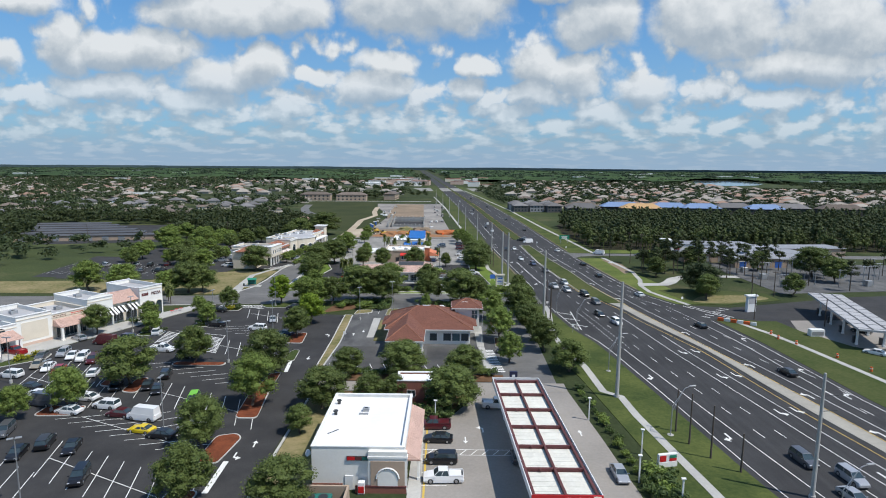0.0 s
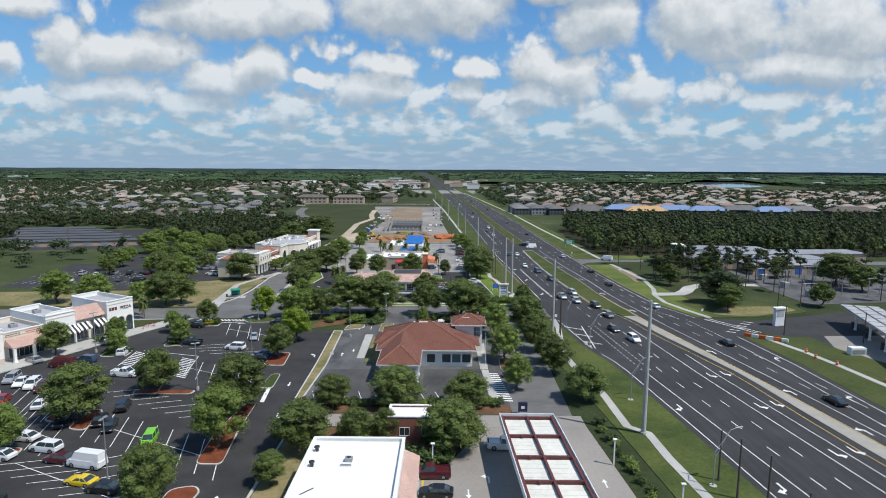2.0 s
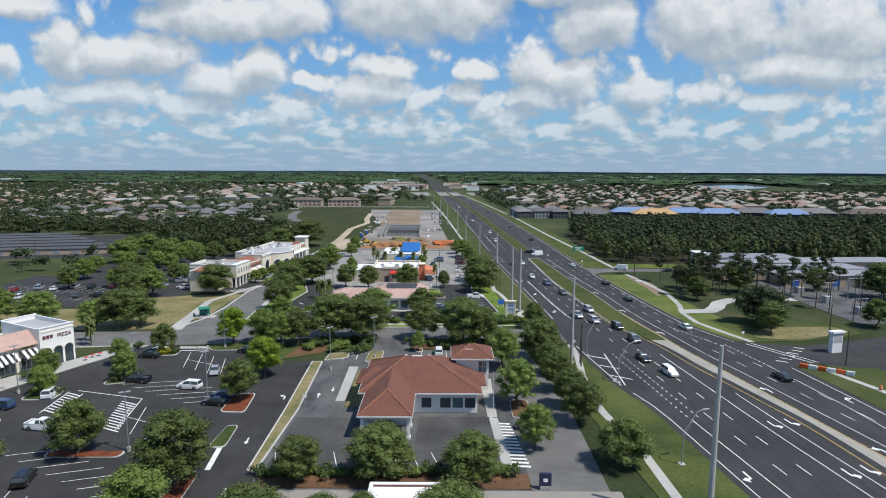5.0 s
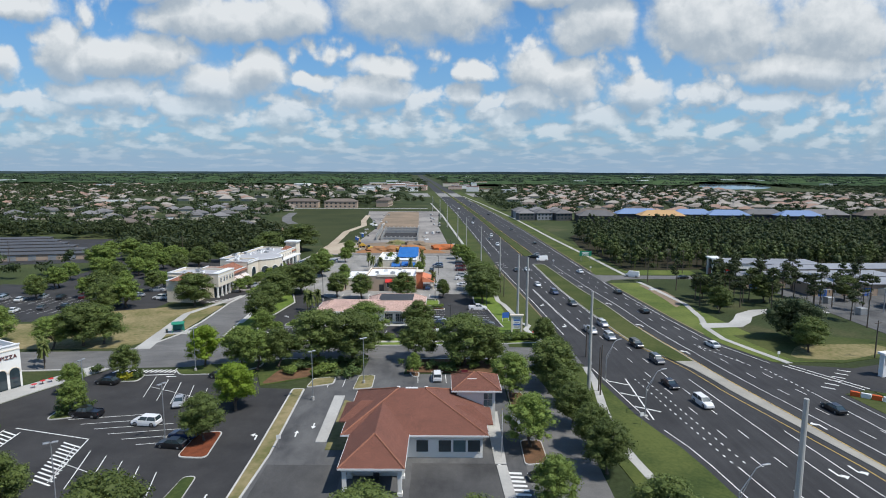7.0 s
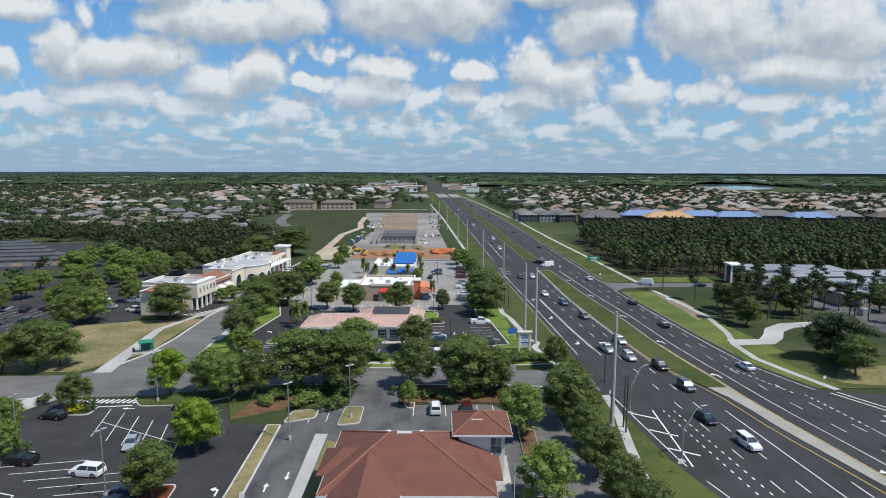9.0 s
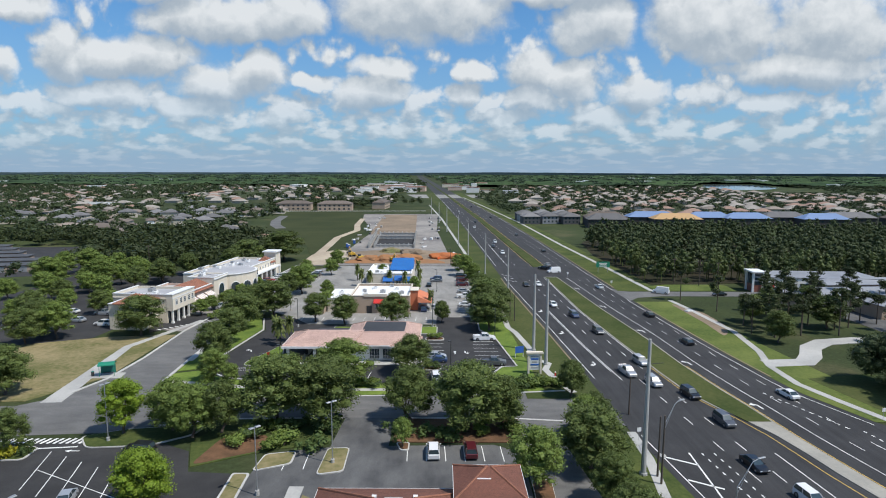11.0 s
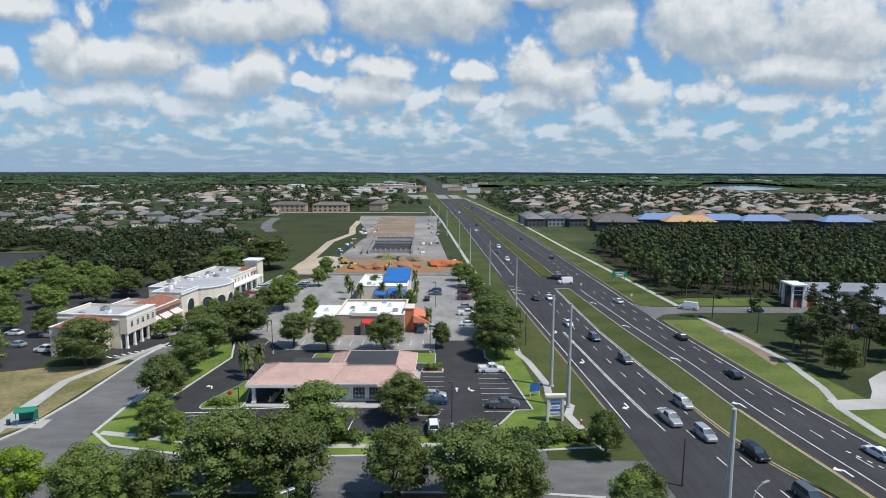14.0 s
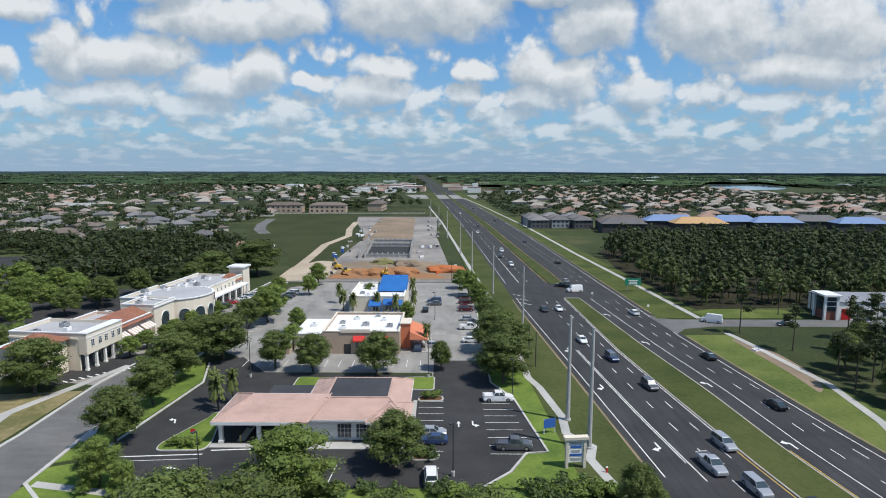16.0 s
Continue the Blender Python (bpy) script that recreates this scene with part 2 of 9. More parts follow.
M = {
    "land": land_mat(),
    "road": asphalt_mat("road_asphalt", (.025, .025, .026), (.052, .052, .054)),
    "lot": asphalt_mat("lot_asphalt", (.024, .024, .025), (.052, .051, .051), (0.2, 0.2, 1)),
    "stall_lot": asphalt_mat("stall_asphalt", (.036, .036, .037), (.100, .099, .096), (0.3, 0.15, 1)),
    "old_lot": asphalt_mat("worn_asphalt", (.045, .046, .049), (.15, .15, .147), (0.3, 0.12, 1)),
    "street": asphalt_mat("street_asphalt", (.095, .094, .093), (.175, .172, .165), (0.15, 0.5, 1)),
    "pale_lot": asphalt_mat("bleached_asphalt", (.17, .165, .155), (.33, .318, .295), (0.3, 0.12, 1)),
    "concrete": mat("concrete", (.46, .45, .42), (.30, .295, .28), 0.9, coarse=0.12, fine=3.0, amount=0.6, bump=0.2),
    "pave": mat("concrete_apron", (.30, .275, .25), (.21, .195, .175), 0.9, coarse=0.08, fine=2.0, amount=0.6, bump=0.2),
    "kerb": mat("kerb_concrete", (.52, .51, .48), (.36, .35, .33), 0.9, coarse=0.4, fine=4.0),
    "median": mat("median_concrete", (.36, .34, .29), (.25, .24, .21), 0.9, coarse=0.2, fine=2.0),
    "grass": mat("lawn", (.092, .110, .033), (.040, .060, .019), 0.95, coarse=0.10, fine=1.6, amount=0.8, bump=0.4, spec=0.1),
    "bright_grass": mat("watered_lawn", (.165, .225, .046), (.080, .128, .028), 0.95, coarse=0.15, fine=1.6, amount=0.7, bump=0.4, spec=0.1),
    # one grass twice: cloud shade painted into the first, sunlight into the second
    "field_grass": mat("cloud_shade_meadow", (.052, .060, .024), (.032, .042, .017), 0.95, coarse=0.03, fine=0.6, amount=0.8, bump=0.4, spec=0.1),
    "lit_grass": mat("sunlit_tone_verge", (.135, .160, .046), (.066, .098, .026), 0.95, coarse=0.09, fine=1.2, amount=0.8, bump=0.4, spec=0.1),
    "dry_grass": mat("dry_grass", (.27, .22, .12), (.125, .125, .05), 0.95, coarse=0.07, fine=0.9, amount=0.9, bump=0.4, spec=0.1),
    "verge": mat("verge_grass", (.082, .092, .034), (.040, .060, .018), 0.95, coarse=0.06, fine=1.2, amount=0.8, bump=0.4, spec=0.1),
    "median_grass": mat("median_grass", (.080, .090, .031), (.042, .060, .018), 0.95, coarse=0.07, fine=1.2, amount=0.8, bump=0.4, spec=0.1),
    "mulch": mat("red_mulch", (.20, .062, .030), (.12, .040, .022), 0.95, coarse=0.6, fine=5.0, amount=0.8, bump=0.6, spec=0.1),
    "brown_mulch": mat("brown_mulch", (.17, .095, .055), (.10, .06, .035), 0.95, coarse=0.4, fine=3.0, amount=0.8, bump=0.6, spec=0.1),
    "dirt": mat("orange_dirt", (.36, .16, .065), (.26, .15, .085), 0.95, coarse=0.06, fine=0.7, amount=0.8, bump=0.5, spec=0.1),
    "sand": mat("pale_sand", (.46, .39, .30), (.33, .27, .20), 0.95, coarse=0.05, fine=0.6, amount=0.7, bump=0.4, spec=0.1),
    "tan_dirt": mat("tan_dirt", (.27, .205, .145), (.19, .15, .11), 0.95, coarse=0.05, fine=0.5, amount=0.8, bump=0.4, spec=0.1),
    "field_soil": mat("grassy_soil", (.26, .21, .12), (.12, .13, .05), 0.95, coarse=0.15, fine=1.2, amount=0.9, bump=0.5, spec=0.1),
    "red_dirt": mat("red_orange_dirt", (.46, .15, .055), (.36, .13, .06), 0.95, coarse=0.2, fine=1.2, amount=0.7, bump=0.5, spec=0.1),
    "site": mat("graded_site", (.30, .28, .255), (.165, .155, .15), 0.95, coarse=0.035, fine=0.3, amount=0.8, bump=0.3, spec=0.1),
    "paint": mat("road_paint", (.78, .78, .75), (.58, .58, .56), 0.7, coarse=0.5, fine=5.0, amount=0.7),
    "yellow_paint": mat("yellow_paint", (.62, .42, .06), (.48, .34, .08), 0.7, coarse=0.5, fine=5.0),
    "stucco_white": mat("white_stucco", (.80, .79, .75), (.70, .69, .65), 0.9, coarse=0.25, fine=3.0, amount=0.4, bump=0.15),
    "stucco_cream": mat("cream_stucco", (.70, .63, .52), (.60, .54, .44), 0.9, coarse=0.25, fine=3.0, amount=0.4, bump=0.15),
    "stucco_pink": mat("pink_stucco", (.60, .44, .36), (.50, .37, .30), 0.9, coarse=0.25, fine=3.0, amount=0.4, bump=0.15),
    "stucco_tan": mat("tan_stucco", (.42, .32, .24), (.34, .26, .20), 0.9, coarse=0.25, fine=3.0, amount=0.4, bump=0.15),
    "roof_white": mat("white_membrane", (.80, .80, .79), (.70, .70, .69), 0.6, coarse=0.15, fine=1.0, amount=0.4),
    "roof_grey": mat("grey_membrane", (.42, .42, .43), (.32, .32, .33), 0.8, coarse=0.1, fine=1.0, amount=0.5),
    "roof_slate_metal": mat("grey_metal_roof", (.28, .29, .31), (.20, .21, .23), 0.6, coarse=0.1, fine=1.0, amount=0.6),
    "roof_yard": mat("weathered_steel_roof", (.085, .088, .095), (.06, .062, .068), 0.7, coarse=0.1, fine=1.0, amount=0.6),
    "wood_floor": mat("dark_brown_floor", (.040, .034, .022), (.025, .028, .016), 0.95, coarse=0.05, fine=0.6, amount=0.8, spec=0.1),
    "roof_dark": mat("dark_membrane", (.030, .032, .036), (.05, .052, .056), 0.75, coarse=0.15, fine=1.5, amount=0.6),
    "tile_red": tile_mat("red_brown_tiles", (.215, .085, .055), (.165, .066, .045)),
    "tile_pink": tile_mat("pink_tiles", (.60, .41, .345), (.53, .355, .30)),
    "tile_rust": tile_mat("rust_tiles", (.36, .15, .09), (.28, .12, .075)),
    "blue_metal": mat("blue_roof_metal", (.025, .16, .46), (.02, .12, .36), 0.45, coarse=0.3, fine=2.0),
    "blue_awning": mat("blue_canvas", (.02, .14, .42), (.015, .10, .33), 0.8),
    "red_awning": mat("red_canvas", (.62, .035, .03), (.48, .03, .025), 0.8),
    "orange": mat("orange_stucco", (.60, .20, .10), (.50, .17, .09), 0.85),
    "black": mat("black_canvas", (.015, .015, .017), (.03, .03, .032), 0.8),
    "white": mat("white_metal", (.78, .78, .77), (.68, .68, .67), 0.5, coarse=0.5, fine=3.0, amount=0.4),
    "cream_panel": mat("cream_deck_panel", (.70, .69, .62), (.56, .55, .49), 0.7, coarse=0.5, fine=2.5, amount=0.7),
    "rust_steel": mat("maroon_steel", (.13, .035, .035), (.09, .03, .03), 0.6, coarse=0.8, fine=4.0),
    "sign_red": mat("sign_red", (.58, .018, .022), (.50, .016, .02), 0.4),
    "sign_green": mat("sign_green", (.015, .22, .13), (.012, .18, .11), 0.5),
    "sign_blue": mat("sign_blue", (.03, .12, .42), (.03, .10, .36), 0.5),
    "navy": mat("navy_panel", (.015, .02, .06), (.012, .016, .05), 0.5),
    "teal": mat("teal_canvas", (.02, .16, .13), (.015, .12, .10), 0.7),
    "steel": mat("galvanised_steel", (.42, .43, .44), (.32, .33, .34), 0.5, 0.6, coarse=0.5, fine=4.0),
    "dark_steel": mat("dark_steel", (.06, .062, .065), (.04, .042, .045), 0.5, 0.4),
    "pole_concrete": mat("pole_concrete", (.44, .43, .41), (.33, .325, .31), 0.85, coarse=0.4, fine=4.0),
    "timber_pole": mat("timber_pole", (.10, .08, .065), (.07, .055, .045), 0.9, coarse=0.8, fine=6.0),
    "brick": mat("red_brick", (.26, .10, .07), (.19, .075, .055), 0.9, coarse=0.6, fine=6.0),
    "glass": glass_mat("window_glass"),
    "blue_glass": glass_mat("tinted_glass", (.04, .075, .085)),
    "rubber": mat("tyre_rubber", (.018, .018, .019), (.03, .03, .03), 0.85),
    "chrome": mat("alloy", (.5, .5, .51), (.38, .38, .39), 0.3, 0.9),
    "lamp_white": mat("headlight", (.75, .76, .78), (.65, .66, .68), 0.15),
    "lamp_red": mat("tail_light", (.42, .012, .012), (.34, .01, .01), 0.25),
    "bark": mat("bark", (.115, .090, .070), (.07, .055, .043), 0.95, coarse=1.0, fine=7.0, bump=0.6),
    "excavator": mat("machine_yellow", (.55, .34, .03), (.44, .28, .04), 0.5),
    "cone": mat("barrier_orange", (.75, .12, .02), (.62, .10, .02), 0.6),
    "water": glass_mat("pond_water", (.10, .14, .17), 0.05),
    "oak": leaf_mat("oak_leaves", (.082, .112, .030), (.124, .162, .044)),
    "lime": leaf_mat("fresh_leaves", (.165, .250, .022), (.225, .320, .034)),
    "mid": leaf_mat("green_leaves", (.128, .182, .040), (.180, .242, .056)),
    # needles darkened in place of cloud shade over the woods
    "pine": leaf_mat("cloud_shade_pine_needles", (.036, .050, .018), (.060, .079, .027)),
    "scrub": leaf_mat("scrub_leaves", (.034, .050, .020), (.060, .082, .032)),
    # lit copy of the needles, for the wood's outer trees
    "edge_pine": leaf_mat("lit_edge_pine_needles", (.070, .094, .030), (.104, .132, .042)),
    # paler and bluer than the near leaves: distance haze put into the colour
    "far_leaves": leaf_mat("far_leaves", (.044, .070, .040), (.066, .098, .052)),
    "far_canopy": mat("far_canopy", (.062, .098, .044), (.034, .056, .034), 0.95, coarse=0.0035, fine=0.03, amount=0.8, spec=0.0, stretch=(1, .55, 1)),
    "palm": leaf_mat("palm_fronds", (.10, .13, .035), (.15, .17, .05)),
    "hedge": leaf_mat("hedge_leaves", (.058, .092, .026), (.098, .142, .044)),
    "flowers": leaf_mat("yellow_flowers", (.34, .30, .02), (.20, .22, .02)),
}
CAR_COLOURS = {
    "white": (.78, .78, .78), "black": (.012, .012, .014), "silver": (.42, .43, .45), "grey": (.12, .125, .135), "red": (.30, .014, .018),
    "maroon": (.085, .012, .018), "blue": (.03, .055, .13), "yellow": (.72, .52, .01), "lime": (.20, .55, .02), "tan": (.30, .27, .21),
}
for key, c in CAR_COLOURS.items():
    M["car_" + key] = mat("car_paint_" + key, c, tuple(v * 0.85 for v in c), 0.28, 0.3 if key in ("silver", "grey") else 0.0, amount=0.2, coat=0.5)


# ---- building blocks ----
def part(name, bm, material, parent=None, label="", smooth=False):
    me = bpy.data.meshes.new(name)
    bmesh.ops.recalc_face_normals(bm, faces=bm.faces)
    bm.to_mesh(me)
    bm.free()
    for m in material if isinstance(material, (list, tuple)) else [material]:
        me.materials.append(M[m] if isinstance(m, str) else m)
    if smooth:
        me.polygons.foreach_set("use_smooth", [True] * len(me.polygons))
    ob = new(name, me)
    if parent is not None:
        ob.parent = parent
    return tagged(ob, label)


def raw(name, verts, faces, material, parent=None, label=""):
    me = bpy.data.meshes.new(name)
    me.from_pydata(verts, [], faces)
    for m in material if isinstance(material, (list, tuple)) else [material]:
        me.materials.append(M[m] if isinstance(m, str) else m)
    ob = new(name, me)
    if parent is not None:
        ob.parent = parent
    return tagged(ob, label)


def thing(name, label, category, group="", at=None):
    ob = new(name)
    ob.empty_display_size = 0.5
    if at is not None:
        ob.matrix_basis = at
    return tagged(ob, label, category, group)


def block(bm, x0, x1, y0, y1, z0, z1, bevel=0.0):
    r = bmesh.ops.create_cube(bm, size=1, matrix=Matrix.LocRotScale(((x0 + x1) / 2, (y0 + y1) / 2, (z0 + z1) / 2), None, (x1 - x0, y1 - y0, z1 - z0)))
    if bevel:
        es = list({e for v in r["verts"] for e in v.link_edges})
        bmesh.ops.bevel(bm, geom=es, offset=bevel, segments=1, affect="EDGES", profile=0.5)
    return bm


def prism(bm, poly, z0, z1):
    lo = [bm.verts.new((x, y, z0)) for x, y in poly]
    hi = [bm.verts.new((x, y, z1)) for x, y in poly]
    n = len(poly)
    bm.faces.new(hi)
    bm.faces.new(list(reversed(lo)))
    for k in range(n):
        bm.faces.new((lo[k], lo[(k + 1) % n], hi[(k + 1) % n], hi[k]))
    return bm


def pipe(bm, a, b, r0, r1=None, n=8):
    a, b = Vector(a), Vector(b)
    r1 = r0 if r1 is None else r1
    q = (b - a).to_track_quat("Z", "Y")
    rings = []
    for p, r in ((a, r0), (b, r1)):
        rings.append([bm.verts.new(p + q @ Vector((r * math.cos(2 * math.pi * k / n), r * math.sin(2 * math.pi * k / n), 0))) for k in range(n)])
    for k in range(n):
        bm.faces.new((rings[0][k], rings[0][(k + 1) % n], rings[1][(k + 1) % n], rings[1][k]))
    bm.faces.new(list(reversed(rings[0])))
    bm.faces.new(rings[1])
    return bm


def B():
    return bmesh.new()


def slab(name, poly, top, material, label="", bottom=-0.05):
    ob = part(name, prism(B(), poly, bottom, top), material)
    return tagged(ob, label, kind="structure")


def rounded(poly, r=1.5, n=4):
    """The polygon with its corners rounded."""
    out = []
    k = len(poly)
    for i in range(k):
        p, a, b = Vector(poly[i]), Vector(poly[i - 1]), Vector(poly[(i + 1) % k])
        d = min(r, (a - p).length * 0.45, (b - p).length * 0.45)
        s, e = p + (a - p).normalized() * d, p + (b - p).normalized() * d
        for j in range(n + 1):
            f = j / n
            q = s.lerp(p, f).lerp(p.lerp(e, f), f)
            out.append((q.x, q.y))
    return out


def inset(poly, d):
    c = sum((Vector(p) for p in poly), Vector((0, 0))) / len(poly)
    return [tuple(Vector(p) + (c - Vector(p)).normalized() * d) for p in poly]


def island(poly, material, r=1.2, label="kerbed planting island in the parking lot"):
    """A kerbed island: a concrete kerb round a bed of mulch or grass."""
    ring = rounded(poly, r)
    k = slab("kerb_island", ring, 0.20, "kerb", label)
    bed = part("bed", prism(B(), inset(ring, 0.28), 0.1, 0.235), material, k)
    return k


def follow(rows, y):
    """Straight lines between rows of (y, x)."""
    return float(np.interp(y, [r[0] for r in rows], [r[1] for r in rows]))


# ---- ground and highway ----
AXIS = [(-400, 122), (0, 64.5), (89, 52.6), (134, 47.1), (200, 41.0), (225, 38.6), (260, 36.2), (330, 33.0), (443, 28.8), (594, 22.6), (938, 4.7), (1400, -22), (2500, -85), (4900, -222)]
WEST_EDGE = [(-400, 113), (0, 55.5), (80, 44.6), (108, 42.0), (140, 38.6), (153, 35.0), (178, 32.0), (205, 31.0), (244, 28.6), (304, 24.6), (398, 21.0), (594, 13.0), (938, -5.0), (1400, -31), (2500, -94), (4900, -231)]
MEDIAN_WEST = [(-400, 137), (0, 78.5), (88, 67.1), (97, 65.7), (114, 63.9), (134, 62.3), (153, 58.2), (164, 55.6), (175, 54.1), (181, 53.0), (188, 50.3), (196, 47.6), (208, 46.2), (236, 43.9), (262, 42.0), (330, 40.5), (443, 35.6), (594, 29.3), (938, 10.9), (1400, -15.5), (2500, -78), (4900, -214)]
MEDIAN_EAST = [(-400, 141), (0, 82.5), (91, 71.0), (103, 69.6), (122, 67.0), (136, 64.7), (147, 62.9), (158, 61.0), (170, 58.8), (180, 57.3), (188, 56.5), (198, 55.0), (213, 53.4), (236, 52.3), (266, 49.4), (320, 45.9), (371, 44.4), (443, 40.4), (594, 34.0), (938, 15.5), (1400, -11), (2500, -73), (4900, -209)]
EAST_EDGE = [(-400, 152), (0, 93.5), (105, 80.6), (119, 80.2), (141, 79.5), (165, 77.2), (180, 75.0), (197, 68.6), (221, 66.0), (248, 64.0), (273, 62.4), (345, 60.2), (457, 57.0), (605, 50.6), (938, 31.0), (1400, 4.5), (2500, -58), (4900, -195)]
STEPS = [-400, 0, 40, 60] + list(range(70, 340, 6)) + list(range(345, 620, 25)) + [680, 780, 938, 1150, 1400, 1900, 2500, 3600, 4690]


def ribbon(name, left, right, top, material, label, y0=-400, y1=4690, drop=0.0):
    ys = [y0] + [y for y in STEPS if y0 < y < y1] + [y1]
    bm = B()
    rows = []
    for y in ys:
        xl, xr = left(y), right(y)
        rows.append([bm.verts.new(p) for p in ((xl - drop, y, -0.03), (xl, y, top), (xr, y, top), (xr + drop, y, -0.03))])
    for a, b in zip(rows, rows[1:]):
        for k in range(3):
            bm.faces.new((a[k], a[k + 1], b[k + 1], b[k]))
    return tagged(part(name, bm, material), label, kind="structure")


def axis(y):
    return follow(AXIS, y)


GROUND_R = 4700
g_bm = B()
bmesh.ops.create_circle(g_bm, cap_ends=True, segments=96, radius=GROUND_R + 20, matrix=Matrix.Translation((0, 64, 0)))
tagged(part("ground", g_bm, "land"), "open land with grass, scrub and sandy patches", kind="structure")

ribbon("highway_southbound", lambda y: follow(WEST_EDGE, y) - 0.8, lambda y: follow(MEDIAN_WEST, y) + 1.4 * (y < 190), 0.060, "road", "worn grey asphalt carriageway with turn lanes")
ribbon("highway_northbound", lambda y: follow(MEDIAN_EAST, y), lambda y: follow(EAST_EDGE, y) + 0.8, 0.060, "road", "worn grey asphalt carriageway of three lanes")
ribbon("median_kerb", lambda y: follow(MEDIAN_WEST, y) + 1.2 * min(1, max(0, (190 - y) / 15)), lambda y: follow(MEDIAN_EAST, y) - 0.0, 0.16, "median", "sand-coloured concrete median with kerbs", y0=0, y1=212)
ribbon("median_grass", lambda y: follow(MEDIAN_WEST, y) + 0.35, lambda y: follow(MEDIAN_EAST, y) - 0.35, 0.19, "median_grass", "mown grass median between the carriageways", y0=183, y1=318)
ribbon("median_kerb_north", lambda y: follow(MEDIAN_WEST, y), lambda y: follow(MEDIAN_EAST, y), 0.15, "median", "kerb round the grass median", y0=212, y1=319)
ribbon("median_opening", lambda y: follow(MEDIAN_WEST, y) - .01, lambda y: follow(MEDIAN_EAST, y) + .01, 0.055, "road", "asphalt opening in the median", y0=319, y1=343)
ribbon("median_far", lambda y: follow(MEDIAN_WEST, y) + 0.3, lambda y: follow(MEDIAN_EAST, y) - 0.3, 0.16, "median_grass", "mown grass median between the carriageways", y0=343)
ribbon("verge_west", lambda y: follow(WEST_EDGE, y) - (13 if y < 205 else 11), lambda y: follow(WEST_EDGE, y) - 0.8, 0.10, "grass", "green grass verge beside the highway", y0=0, y1=178)
ribbon("verge_west_north", lambda y: follow([(192, 16), (235, 16), (270, 15.5), (345, 11), (700, -3), (1200, -38)], y), lambda y: follow(WEST_EDGE, y) - 0.8, 0.10, "verge", "grass verge between sidewalk and highway", y0=193, y1=1200)
# this verge takes the grass with sunlight painted into its colour
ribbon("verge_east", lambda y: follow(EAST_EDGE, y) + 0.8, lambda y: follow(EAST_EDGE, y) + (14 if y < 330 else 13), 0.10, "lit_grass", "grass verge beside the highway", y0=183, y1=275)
ribbon("verge_east_north", lambda y: follow(EAST_EDGE, y) + 0.8, lambda y: follow(EAST_EDGE, y) + 16, 0.10, "grass", "grass verge beside the highway", y0=292, y1=1200)
ribbon("verge_east_south", lambda y: follow(EAST_EDGE, y) + 0.8, lambda y: follow(EAST_EDGE, y) + 18, 0.10, "verge", "grass verge beside the highway", y0=-50, y1=163)


# ---- lane markings ----
def stripe(bm, pts, width, z):
    """A painted line of that width through points."""
    rows = []
    for k, p in enumerate(pts):
        a, b = Vector(pts[max(0, k - 1)]), Vector(pts[min(len(pts) - 1, k + 1)])
        d = (b - a).normalized()
        s = Vector((-d.y, d.x)) * width / 2
        rows.append([bm.verts.new((p[0] + s.x, p[1] + s.y, z)), bm.verts.new((p[0] - s.x, p[1] - s.y, z))])
    for a, b in zip(rows, rows[1:]):
        bm.faces.new((a[0], a[1], b[1], b[0]))
    return bm


def marking(name, bm, material="paint", label="painted white marking"):
    for f in bm.faces:
        if f.normal.z < 0:
            f.normal_flip()
    me = bpy.data.meshes.new(name)
    bm.to_mesh(me)
    bm.free()
    me.materials.append(M[material])
    return tagged(new(name, me), label, kind="structure")


ZR = 0.068
line_bm, dash_bm, yellow_bm = B(), B(), B()
SAMPLE = [y for y in STEPS if 40 <= y <= 1200]


def lane(off, y0, y1, bm=None, base=axis, width=0.16):
    stripe(bm or line_bm, [(base(y) + off, y) for y in [y0] + [s for s in SAMPLE if y0 < s < y1] + [y1]], width, ZR)


east = lambda y: follow(EAST_EDGE, y)
west = lambda y: follow(WEST_EDGE, y)
mwest = lambda y: follow(MEDIAN_WEST, y)
meast = lambda y: follow(MEDIAN_EAST, y)
for a, b in ((40, 148), (152, 178), (204, 318), (344, 1200)):
    lane(0.5, a, b, base=west)
for a, b in ((50, 136), (203, 262), (345, 420)):
    lane(-3.7, a, b)
lane(-4.1, 208, 262)
lane(7.4, 40, 172)
lane(11.1, 40, 148)
lane(-0.4, 345, 1200, yellow_bm, mwest)
for a, b in ((40, 212),):
    lane(-0.35, a, b, yellow_bm, mwest)
    lane(0.35, a, b, yellow_bm, meast)
lane(-0.3, 212, 318, base=mwest)
lane(3.5, 40, 318, base=meast)
lane(0.4, 345, 1200, yellow_bm, meast)
for a, b in ((40, 163), (182, 278), (294, 1200)):
    lane(-0.7, a, b, base=east)
lane(-5.0, 100, 165, base=east)
for y in np.arange(44.0, 900.0, 9.2):
    if not (316 < y < 344):
        for off in ((0.0, 3.5) if y < 330 else (-3.4, 0.0)):
            lane(off, y, y + 3.0, dash_bm, width=0.15)
        for off in ((7.0, 10.5) if y < 600 else (4.5, 8.0)):
            lane(off, y, y + 3.0, dash_bm, meast, 0.15)
for y in np.arange(137.0, 172.0, 1.9):
    for off in (-3.9, -2.0):
        lane(off, y, y + 0.7, dash_bm, width=0.2)
for y in np.arange(164.0, 197.0, 1.5):
    lane(-6.5 if y > 180 else -5.0, y, y + 0.7, dash_bm, east, 0.25)
